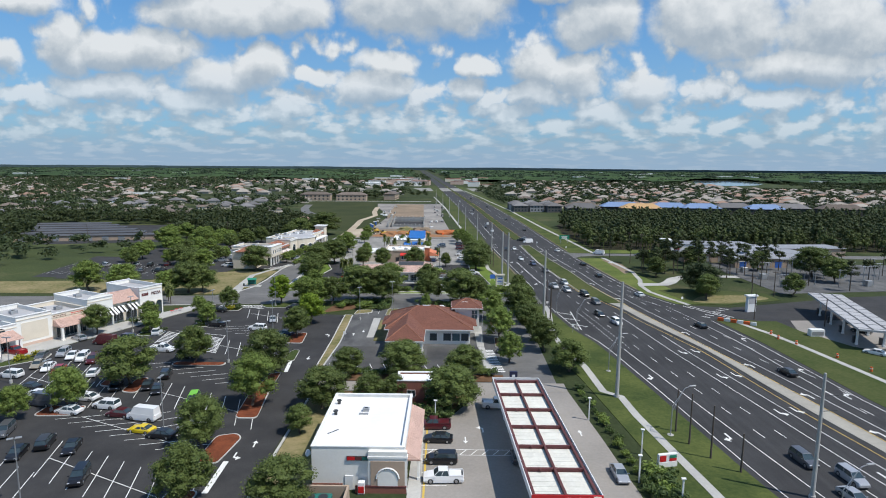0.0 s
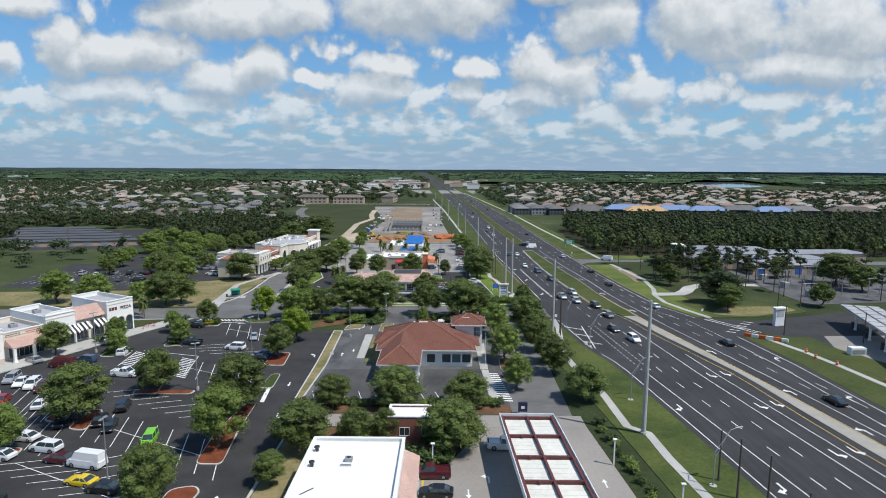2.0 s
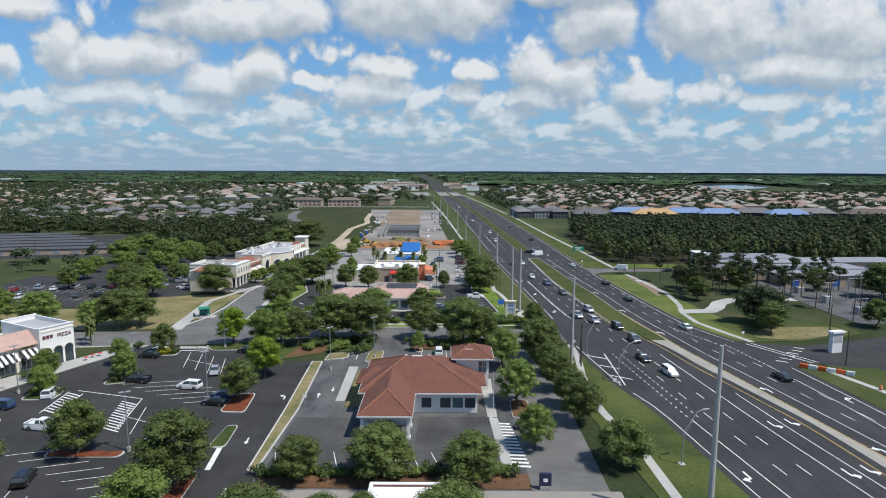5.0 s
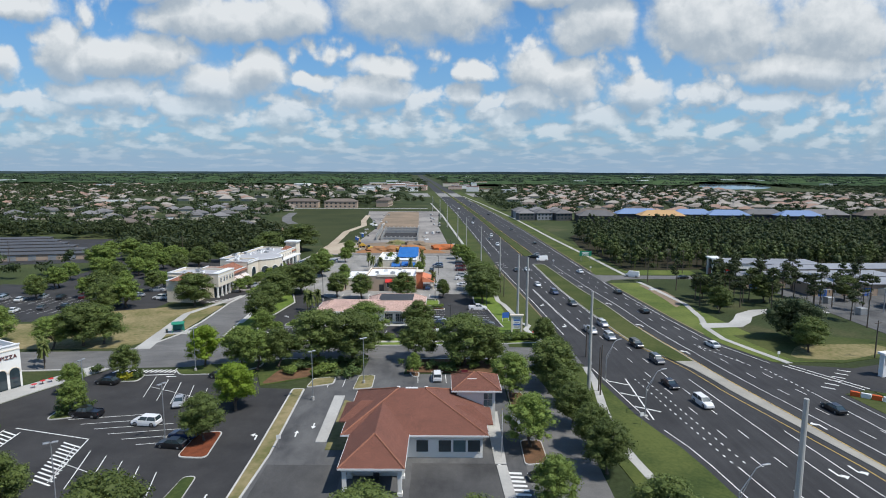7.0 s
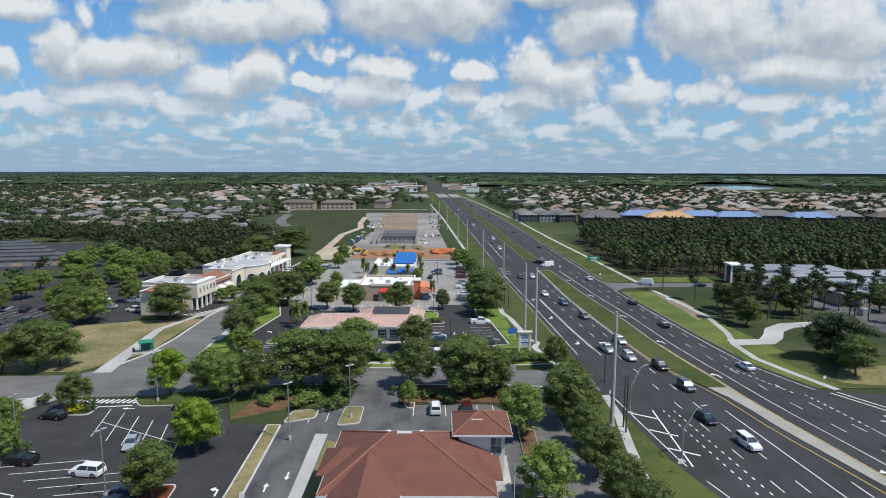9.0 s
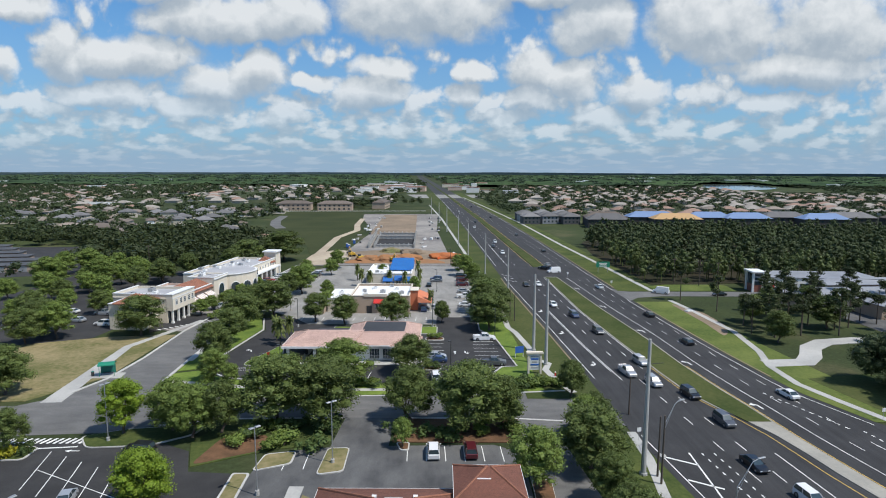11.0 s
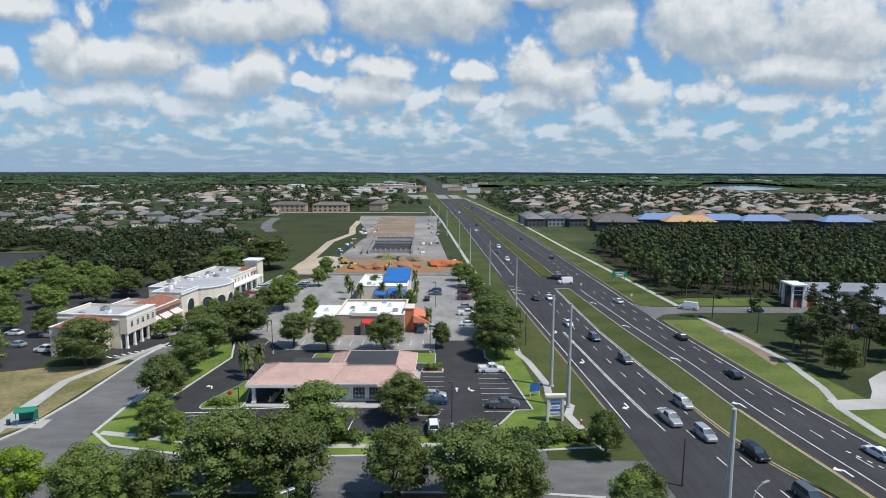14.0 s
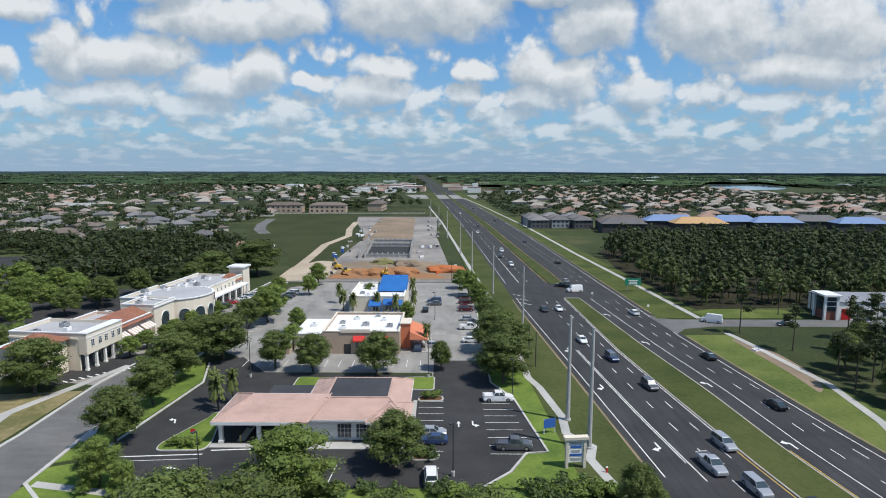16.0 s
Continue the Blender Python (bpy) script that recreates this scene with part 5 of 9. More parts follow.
for k in range(12):
    plant(SHRUBS, -67.4 + prand.uniform(-.6, .6) - 0.25 * k * 0, 252 + 4.6 * k, prand.uniform(1.0, 1.9), 1.0, 0.05)
for x, y in ((-64.5, 170.4), (-66.4, 170), (-63.4, 171.5), (-67, 153.2), (-64, 154.6), (-78, 144.4), (-75, 145.6), (-92.6, 125.6), (-94.2, 123), (-84, 157.6), (-86, 154), (-42, 212.4), (-40, 212.2), (-38.4, 212.8), (-3, 209.4), (-1.6, 209.6), (-3.4, 231.8), (-1.2, 231.8), (-73.8, 173.8)):
    plant(FLOWERS if (x + y) % 2 > 0.7 else SHRUBS, x, y, 1.1, 1.0, 0.2)
for k in range(10):
    plant(SHRUBS, 14 + 1.1 * k, 199.2 + (k % 3) * 0.5, 1.3 + 0.1 * (k % 4), 1.0, 0.1)
for x, y in ((-2.2, 96.3), (-3.6, 95.2)):
    plant(SHRUBS, x, y, 1.8, 1.0, 0.12)
for k in range(8):
    plant(SHRUBS, 30.2 + 0.25 * (k % 3), 64 + 1.9 * k, 1.2 + 0.2 * (k % 4), 1.0, 0.05)


# woods and far trees, too many to count
def woods(name, spots, leaves, label, per=26, leaf=1.0, trunk=False, seed=3, squash=0.9):
    gen = np.random.default_rng(seed)
    vs, fs, b = [], [], 0
    for x, y, r, h in spots:
        if trunk:
            c = [(x + gen.normal() * r * 0.3, y + gen.normal() * r * 0.3, h * (0.40 + 0.125 * k)) for k in range(5)]
            rr = [r * (0.66 - 0.07 * k) for k in range(5)]
        else:
            c = [(x + gen.normal() * r * 0.38, y + gen.normal() * r * 0.38, h * (0.42 + 0.34 * gen.random())) for k in range(4)]
            rr = [r * 0.56] * 4
        v, f = foliage(c, rr, per, leaf * r * 0.31, 1.0, squash * h / (2.2 * r) if not trunk else 1.0, gen, 1 if r > 9 else 2 if trunk else 1)
        vs.append(v)
        fs.append(f + b)
        b += len(v)
        if trunk:
            a = np.arange(3) * 2.094
            ring = np.stack([np.cos(a) * 0.2, np.sin(a) * 0.2, a * 0], 1)
            v = np.concatenate([ring + (x, y, -0.1), ring * 0.5 + (x, y, h * 0.8)])
            vs.append(v)
            fs.append(np.array([(b, b + 1, b + 4, b + 3), (b + 1, b + 2, b + 5, b + 4), (b + 2, b, b + 3, b + 5)]))
            b += 6
    ob = raw(name, np.concatenate(vs).tolist(), np.concatenate(fs).tolist(), leaves)
    return tagged(ob, label, "trees", kind="stuff")


def inside(p, poly):
    x, y = p
    ok = False
    for k in range(len(poly)):
        (x0, y0), (x1, y1) = poly[k - 1], poly[k]
        if (y0 > y) != (y1 > y) and x < (x1 - x0) * (y - y0) / (y1 - y0) + x0:
            ok = not ok
    return ok


def scatter(poly, n, r, h, seed, avoid=()):
    gen = random.Random(seed)
    xs, ys = [p[0] for p in poly], [p[1] for p in poly]
    out = []
    while len(out) < n:
        p = (gen.uniform(min(xs), max(xs)), gen.uniform(min(ys), max(ys)))
        if inside(p, poly) and not any(inside(p, q) for q in avoid):
            out.append((*p, gen.uniform(*r), gen.uniform(*h)))
    return out


PINE_WOOD = [(80, 306), (150, 312), (300, 300), (460, 330), (460, 470), (300, 462), (150, 458), (96, 452), (84, 430), (78, 380)]
# inner wood in the cloud-darkened needles, its edge in the lit copy
woods("pine_wood", scatter(PINE_WOOD, 1250, (3.0, 4.8), (9.5, 14.5), 71), "pine", "dense pine wood with bare trunks, darkened for cloud shade", 150, 0.36, True, 72)
woods("pine_wood_edge", scatter([(79, 305), (150, 310), (300, 298), (300, 304), (150, 318), (84, 314), (82, 380), (78, 380)], 90, (2.2, 3.4), (9, 13.5), 73), "edge_pine", "pines along the edge of a pine wood, lightened as if sunlit", 190, 0.38, True, 74)
SITE_BLOCK = [(-80, 345), (-60, 345), (-50, 500), (-85, 700), (-160, 725), (-150, 560), (-128, 490), (-85, 425)]
YARD = [(-225, 300), (-148, 318), (-196, 412), (-285, 406)]
# broadleaf belt in the dark needle colour, standing in for cloud shade
woods("west_trees", scatter([(-75, 346), (-100, 332), (-150, 335), (-240, 300), (-420, 300), (-420, 420), (-300, 460), (-130, 452), (-90, 420)], 560, (4.2, 7.5), (7, 11.5), 75, (YARD, SITE_BLOCK)), "pine", "belt of broadleaf trees, darkened for cloud shade", 100, 0.48, False, 76)
woods("yard_trees", scatter([(-150, 215), (-150, 320), (-200, 318), (-330, 300), (-330, 190), (-260, 186)], 60, (3.5, 6), (6, 9), 77, (YARD, [(-170, 210), (-110, 210), (-112, 270), (-170, 270)])), "scrub", "scattered trees beside lots", 110, 0.5, False, 78)
HOME_W = [(-140, 440), (-165, 725), (-420, 740), (-500, 1500), (-1300, 1500), (-1000, 700), (-480, 400)]
HOME_E = [(62, 610), (160, 585), (330, 585), (600, 560), (1200, 1000), (1400, 1600), (160, 1600), (40, 1000)]
woods("suburb_trees_west", scatter(HOME_W, 2100, (4.0, 8.5), (6, 10.5), 79, (SITE_BLOCK,)), "scrub", "garden trees among houses", 60, 0.55, False, 80)
woods("suburb_trees_east", scatter(HOME_E, 2300, (3.4, 7.5), (5, 9.5), 81, ([(520, 1080), (740, 1150), (1010, 1940), (780, 1940), (610, 1520)],)), "scrub", "garden trees among houses", 60, 0.55, False, 82)
woods("north_trees", scatter([(-420, 810), (-190, 810), (-60, 820), (-42, 1500), (-100, 2500), (-900, 2500), (-700, 1500)], 620, (5, 9), (7, 11), 83), "scrub", "belts of trees and gardens", 36, 0.85, False, 84)
woods("near_row_north", scatter([(-190, 724), (-84, 722), (-60, 790), (-190, 800)], 110, (4.5, 6.5), (8, 11), 85), "pine", "row of dark trees along a field", 60, 0.7, False, 86)
woods("field_end_trees", [(-60, 802, 5.5, 9), (-50, 804, 5.2, 9), (-40, 802, 5.4, 9.5), (-28, 803, 6.2, 11)], "pine", "row of dark round trees at the end of a field", 160, 0.5, False, 91)
far_w = scatter([(-3600, 1500), (-900, 1500), (-160, 2400), (-260, 4500), (-2600, 4300), (-3600, 2600)], 1300, (12, 30), (8, 14), 87)
far_e = scatter([(60, 1600), (1400, 1600), (3200, 1500), (3600, 2600), (2600, 4200), (-160, 4500), (-20, 2400)], 1300, (12, 30), (8, 14), 88, ([(520, 1080), (740, 1150), (1010, 1940), (780, 1940), (610, 1520)],))
# leaf colour of both far woods carries the haze
woods("far_woods_west", far_w, "far_leaves", "far flat woods", 26, 0.5, False, 89, 1.0)
woods("far_woods_east", far_e, "far_leaves", "far flat woods", 26, 0.5, False, 90, 1.0)
POND = [(640, 1480), (664, 1385), (760, 1440), (850, 1560), (910, 1720), (955, 1915), (805, 1900), (700, 1660)]


def canopy_sheet():
    """The closed roof of the far forest, uneven, with the road and the pond left open."""
    nx, ny = 230, 120
    vs, fs, at = [], [], {}
    pond = [(x + (12 if x > 750 else -60), y + (15 if y > 1700 else -110)) for x, y in POND]
    for k in range(ny):
        y = 1560 * (4600 / 1560) ** (k / (ny - 1))
        for i in range(nx):
            x = (i / (nx - 1) - 0.5) * 2 * min(0.98 * y, math.sqrt(max(1.0, 4640 ** 2 - y * y)))
            n = noise.noise((x * .012, y * .006, 0)) + .6 * noise.noise((x * .05, y * .03, 4))
            p = (x, y)
            if abs(x - axis(y)) > 52 + 30 * noise.noise((y * .01, 2, 0)) and not inside(p, pond):
                at[i, k] = len(vs)
                vs.append((x, y, 6.0 + 5.0 * n))
    for k in range(ny - 1):
        for i in range(nx - 1):
            c = [at.get(q) for q in ((i, k), (i + 1, k), (i + 1, k + 1), (i, k + 1))]
            if None not in c:
                fs.append(c)
    return tagged(raw("far_canopy", vs, fs, "far_canopy"), "closed canopy of far green woods", "trees", kind="stuff")


canopy_sheet()
slab("pond", rounded([(640, 1480), (664, 1385), (760, 1440), (850, 1560), (910, 1720), (955, 1915), (805, 1900), (700, 1660)], 30), 0.1, "water", "pale pond beside far woods")


# ---- vehicles ----
def wheel(parent, x, y, r=0.34):
    bm = B()
    pipe(bm, (-0.11, 0, 0), (0.11, 0, 0), r, r, 14)
    w = part("wheel", bm, "rubber", parent)
    w.location = (x, y, r)
    s = 1 if x > 0 else -1
    bm = B()
    pipe(bm, (s * 0.09, 0, 0), (s * 0.125, 0, 0), r * 0.62, r * 0.55, 10)
    part("rim", bm, "chrome", w)
    return w


def shell(bm, sections):
    """A closed skin through cross sections (y, half width at sill, half width at shoulder, sill z, shoulder z, top half width, top z)."""
    rings = []
    for y, ws, wm, zs, zm, wt, zt in sections:
        rings.append([bm.verts.new(p) for p in ((-ws, y, zs), (-wm, y, zm), (-wt, y, zt), (wt, y, zt), (wm, y, zm), (ws, y, zs))])
    for a, b in zip(rings, rings[1:]):
        for k in range(6):
            bm.faces.new((a[k], a[(k + 1) % 6], b[(k + 1) % 6], b[k]))
    bm.faces.new(rings[0])
    bm.faces.new(list(reversed(rings[-1])))
    return bm


SHAPES = {
    # length, width, bonnet z, belt z, roof z, cabin from, cabin to (fractions from the tail), roof from, roof to
    "sedan": (4.7, 1.82, 0.86, 0.94, 1.44, 0.10, 0.72, 0.26, 0.56),
    "suv": (4.75, 1.9, 1.05, 1.10, 1.74, 0.03, 0.74, 0.07, 0.60),
    "sports": (4.4, 1.84, 0.78, 0.84, 1.24, 0.14, 0.68, 0.30, 0.52),
    "pickup": (5.7, 1.98, 1.12, 1.18, 1.86, 0.36, 0.74, 0.40, 0.62),
    "van": (5.6, 2.0, 1.25, 1.30, 2.45, 0.02, 0.86, 0.04, 0.74),
}


def car(kind, colour):
    L, W, zb, zw, zr, c0, c1, r0, r1 = SHAPES[kind]
    words = {"sedan": "sedan", "suv": "sport utility vehicle", "sports": "low sports car", "pickup": "pickup truck with an open bed", "van": "tall delivery van"}[kind]
    t = thing({"sedan": "car", "suv": "suv", "sports": "sports_car", "pickup": "pickup_truck", "van": "van"}[kind], f"{colour} {words} with dark tinted windows", "car" if kind != "van" else "van", "cars")
    h, y0, y1 = W / 2, -L / 2, L / 2
    paint = "car_" + colour
    zt = zw if kind != "pickup" else 1.06
    bm = B()
    shell(bm, [
        (y0, h * .86, h * .90, .42, .62, h * .80, zt - .10), (y0 + .18, h * .96, h, .26, .62, h * .90, zt), (y0 + L * .30, h, h, .22, .62, h * .93, zw),
        (y0 + L * c1, h, h, .22, .60, h * .93, zw), (y1 - L * .12, h * .98, h, .24, .58, h * .86, zb - .03), (y1 - .12, h * .90, h * .94, .30, .55, h * .76, zb - .16), (y1, h * .78, h * .84, .40, .52, h * .66, zb - .30),
    ])
    bmesh.ops.bevel(bm, geom=[e for e in bm.edges if e.calc_face_angle(0) > 0.7], offset=0.035, segments=1, affect="EDGES", profile=0.5)
    part("body", bm, paint, t)
    bm = B()
    a, b, c, d = y0 + L * c0, y0 + L * c1, y0 + L * r0, y0 + L * r1
    lo = [(-h * .90, a), (h * .90, a), (h * .90, b), (-h * .90, b)]
    hi = [(-h * .72, c), (h * .72, c), (h * .72, d), (-h * .72, d)]
    vl, vh = [bm.verts.new((*p, zw - 0.02)) for p in lo], [bm.verts.new((*p, zr - 0.05)) for p in hi]
    for k in range(4):
        bm.faces.new((vl[k], vl[(k + 1) % 4], vh[(k + 1) % 4], vh[k]))
    bm.faces.new(vh)
    bm.faces.new(list(reversed(vl)))
    if kind == "van":
        part("cabin", bm, paint, t)
        bm = B()
        shell(bm, [(d - .05, h * .70, h * .74, zr - .75, zr - .5, h * .70, zr - .18), (b - .1, h * .82, h * .86, zw + .02, zw + .2, h * .80, zw + .32)])
        part("windscreen", bm, "glass", t)
    else:
        part("window_band", bm, "glass", t)
    bm = B()
    prism(bm, [(-h * .73, c - .04), (h * .73, c - .04), (h * .73, d + .05), (-h * .73, d + .05)], zr - 0.07, zr)
    bmesh.ops.bevel(bm, geom=list(bm.edges), offset=0.03, segments=1, affect="EDGES", profile=0.5)
    part("roof", bm, paint, t)
    if kind != "van":
        for x in (-1, 1):
            for (p, q) in (((h * .895, a), (h * .715, c)), ((h * .895, b), (h * .715, d)), ((h * .895, (a + b) / 2), (h * .73, (c + d) / 2))):
                bm = B()
                pipe(bm, (x * p[0], p[1], zw), (x * q[0], q[1], zr - .04), 0.04, 0.04, 4)
                part("pillar", bm, paint, t)
    if kind == "pickup":
        bm = B()
        block(bm, -h * .80, h * .80, y0 + .10, y0 + L * .355, zt + .003, zt + .012)
        part("bed_liner", bm, "black", t)
        bm = B()
        for x in (-1, 1):
            block(bm, x * h * .90 - .05, x * h * .90 + .05, y0 + .08, y0 + L * .37, zt - .02, zt + .22, 0.02)
        block(bm, -h * .88, h * .88, y0 + .04, y0 + .12, zt - .02, zt + .22, 0.02)
        part("bed_rim", bm, paint, t)
    for x in (-1, 1):
        bm = B()
        block(bm, x * h * .66 - .17, x * h * .66 + .17, y1 - .17, y1 - .04, zb - .34, zb - .20, 0.03)
        part("headlight", bm, "lamp_white", t)
        bm = B()
        block(bm, x * h * .74 - .12, x * h * .74 + .12, y0 + .01, y0 + .09, zt - .30, zt - .12, 0.02)
        part("tail_light", bm, "lamp_red", t)
        bm = B()
        block(bm, x * (h + .10) - .09, x * (h + .10) + .09, b - .28, b - .14, zw - .02, zw + .14, 0.03)
        part("mirror", bm, paint, t)
        for y in (y0 + L * .19, y1 - L * .18):
            wheel(t, x * (h - .10), y, 0.40 if kind in ("pickup", "suv", "van") else 0.33)
    return t


GARAGE = {}


def park(kind, colour, x, y, turn, z=0.052):
    key = (kind, colour)
    if key not in GARAGE:
        GARAGE[key] = Stock(car(kind, colour))
    jitter = ((x * 13.7 + y * 7.1) % 5) - 2.5
    return GARAGE[key].put(pose(x, y, z, 0, 0, turn + jitter))


S, H = 195, 81
for kind, colour, x, y, a in (
    ("suv", "black", -51.1, 75.0, S), ("sedan", "black", -64.6, 81.4, S), ("suv", "black", -62.6, 84.8, 15), ("suv", "grey", -71.8, 88.4, S),
    ("sedan", "white", -66.6, 96.5, H), ("suv", "white", -61.3, 98.9, H), ("van", "grey", -73.6, 99.9, H), ("sedan", "white", -67.2, 102.4, H), ("sedan", "white", -77.3, 103.6, H),
    ("sedan", "maroon", -57.0, 95.6, H), ("van", "white", -52.2, 94.4, H), ("sports", "yellow", -50.1, 89.7, H), ("sedan", "black", -46.0, 87.9, H), ("suv", "silver", -42.0, 90.2, H),
    ("suv", "white", -89.5, 113.4, H), ("sedan", "white", -73.5, 115.2, 15), ("sedan", "black", -81.2, 107.0, H), ("pickup", "white", -66.8, 130.9, 261), ("suv", "black", -59.2, 126.6, H),
)[:19]:
    park(kind, colour, x, y, a)
for kind, colour, x, y, a in (
    ("suv", "white", -75.1, 145.0, 15), ("pickup", "red", -99.4, 128.0, 70), ("sedan", "grey", -91.4, 125.2, S), ("suv", "silver", -87.9, 127.4, S), ("sedan", "white", -84.7, 125.6, S), ("suv", "white", -81.6, 124.4, S),
    ("suv", "maroon", -78.5, 123.0, S), ("sedan", "tan", -88.4, 119.6, S), ("sedan", "white", -85.0, 118.0, S), ("sedan", "red", -81.8, 116.6, S), ("suv", "black", -64.8, 108.0, S), ("sedan", "black", -58.9, 108.6, S),
    ("sedan", "black", -56.0, 106.6, S), ("suv", "black", -58.1, 114.6, 15), ("suv", "white", -50.4, 149.2, H), ("sedan", "silver", -48.8, 157.8, S), ("pickup", "black", -62.6, 152.4, H), ("sedan", "white", -66.4, 154.2, H),
    ("sedan", "black", -42.4, 141.4, H), ("sedan", "blue", -42.0, 144.6, H), ("van", "maroon", -83.2, 135.8, H),
):
    park(kind, colour, x, y, a)
for kind, colour, x, y, a in (
    ("suv", "blue", -80.1, 139.2, H), ("sedan", "silver", -91.6, 139.0, 60), ("sedan", "white", -77.8, 132.4, H), ("suv", "lime", -46.8, 101.6, S), ("sedan", "black", -57.6, 83.4, S),
    ("sedan", "black", -67.8, 171.2 - 3.4, H), ("suv", "black", -46.4, 171.6, H), ("pickup", "maroon", -2.0, 92.4, 90), ("sedan", "black", -1.2, 87.6, 90), ("suv", "black", -0.6, 81.0, 90), ("pickup", "white", -0.3, 75.9, 90),
    ("sedan", "silver", 24.9, 77.4, 182), ("sedan", "grey", 10.9, 82.2, 0), ("pickup", "white", 9.4, 101.0, 270), ("suv", "white", -1.4, 171.4, 2), ("suv", "maroon", 4.3, 171.6, 2), ("suv", "silver", 14.0, 148.4, 95), ("sedan", "black", 14.2, 132.4, 95), ("pickup", "silver", 14.4, 151.0, 95),
):
    park(kind, colour, x, y, a)
for kind, colour, x, y, a in (
    ("pickup", "white", 10.4, 231.2, 270), ("pickup", "grey", 11.2, 212.4, 270), ("sedan", "silver", -1.6, 216.9, 270), ("sedan", "blue", -1.4, 214.2, 90), ("suv", "white", -1.5, 203.2, 4), ("pickup", "white", 7.2, 280.1, 270), ("sedan", "white", 7.2, 268.1, 270),
    ("suv", "maroon", 7.2, 310.4, 270), ("sedan", "red", 7.0, 303.6, 270), ("suv", "maroon", 7.0, 300.4, 270), ("sedan", "silver", 7.2, 289, 270), ("suv", "black", 7.2, 318, 270), ("suv", "white", -94.3, 244.0, 90), ("suv", "silver", -70.0, 264.6, 330), ("suv", "grey", -68.2, 303.5, 300),
    ("sedan", "red", -68.0, 308.5, 300), ("sedan", "white", -65.6, 314.2, 300), ("suv", "silver", -64.8, 317.2, 300), ("sedan", "white", -64.0, 321.0, 300), ("suv", "blue", -53, 305.1, 90),
):
    park(kind, colour, x, y, a, 0.058)
for kind, colour, x, y, a in (
    ("sedan", "black", -53, 310.7, 90), ("suv", "grey", -52.4, 319.5, 90), ("suv", "black", -53.4, 292.6, 90), ("sedan", "silver", -53.2, 295.8, 90), ("sedan", "black", -52.6, 316, 90), ("suv", "white", -52.2, 323, 90), ("sedan", "black", 95.5, 284.6, 92), ("van", "white", 76.5, 288.0, 60),
    ("van", "white", -100, 262.5, 60), ("sedan", "silver", -104, 248, 80), ("sedan", "white", -112, 258, 80), ("sedan", "black", -108, 272, 80), ("sedan", "white", -138.6, 240.7, 10), ("pickup", "black", -116.5, 229.7, 80), ("sedan", "red", -152, 239, 10), ("suv", "silver", -145, 242, 10), ("sedan", "white", -130, 226, 10), ("suv", "blue", -6.0, 262, 0), ("sedan", "silver", -3.2, 264, 90), ("sedan", "grey", -2.8, 308, 90),
):
    park(kind, colour, x, y, a, 0.056)
for kind, colour, x, y, a in (
    ("sedan", "black", -5.4, 300, 0), ("suv", "blue", -3.0, 312, 90), ("sedan", "white", 102.4, 133.8, 40), ("suv", "grey", 116, 160, 30), ("sedan", "white", 120, 168, 30), ("suv", "black", 112, 152, 30),
):
    park(kind, colour, x, y, a, 0.062)
for kind, colour, x, y, a in (
    ("van", "white", -103.5, 276.0, 60), ("van", "white", -100.6, 279.4, 60), ("suv", "black", -96.5, 272.0, 80), ("sedan", "black", -95.8, 275.2, 80), ("sedan", "silver", -97.0, 268.6, 80), ("pickup", "silver", -101.0, 256.0, 80), ("suv", "black", -96.0, 282.5, 80), ("sedan", "white", -99.5, 293.5, 80), ("suv", "grey", -99.0, 290.2, 80),
    ("sedan", "grey", -124, 230, 10), ("suv", "black", -127, 243.5, 10), ("sedan", "silver", -134, 245, 10), ("suv", "white", -141, 227, 10), ("sedan", "black", -148, 246, 10), ("suv", "maroon", -120.5, 245, 10),
):
    park(kind, colour, x, y, a, 0.062)
# traffic
for kind, colour, x, y, a in (
    ("suv", "grey", 53.9, 82.0, 187), ("suv", "silver", 57.6, 76.9, 187), ("sedan", "silver", 54.6, 72.0, 187), ("sedan", "black", 73.4, 119.8, 7), ("sedan", "black", 45.5, 167.7, 187), ("sedan", "black", 70.6, 156.2, 7), ("suv", "black", 47.4, 194.4, 187), ("suv", "grey", 48.2, 182.5, 187),
    ("sedan", "white", 66.2, 194.6, 6), ("pickup", "silver", 39.2, 206.6, 186), ("suv", "silver", 44.2, 213.3, 186), ("suv", "silver", 42.6, 200.6, 186), ("sedan", "black", 61.0, 228.7, 5), ("suv", "grey", 41.2, 237.9, 185), ("sedan", "black", 61.2, 256.2, 5), ("suv", "blue", 38.6, 255.0, 185),
    ("sedan", "white", 57.3, 297.1, 4), ("sedan", "white", 35.0, 268.7, 184), ("sedan", "white", 35.6, 301.8, 184),
):
    park(kind, colour, x, y, a, 0.062)
for kind, colour, x, y, a in (
    ("sedan", "black", 30.8, 300.7, 184), ("suv", "white", 30.4, 384.4, 183), ("van", "white", 46.6, 329.0, 100), ("pickup", "black", 44.0, 337.4, 60), ("sedan", "silver", 47.0, 346.6, 4), ("sedan", "black", 27.5, 410, 183), ("suv", "white", 30.5, 430, 183), ("sedan", "black", 52.8, 392, 4), ("sedan", "grey", 48.2, 470, 4), ("sedan", "white", 22.8, 520, 182), ("suv", "black", 25.5, 560, 182), ("sedan", "black", 42, 610, 3), ("sedan", "white", 15.5, 690, 183), ("suv", "grey", 31.5, 760, 3),
    ("suv", "white", 48.0, 158.5, 187),
):
    park(kind, colour, x, y, a, 0.062)


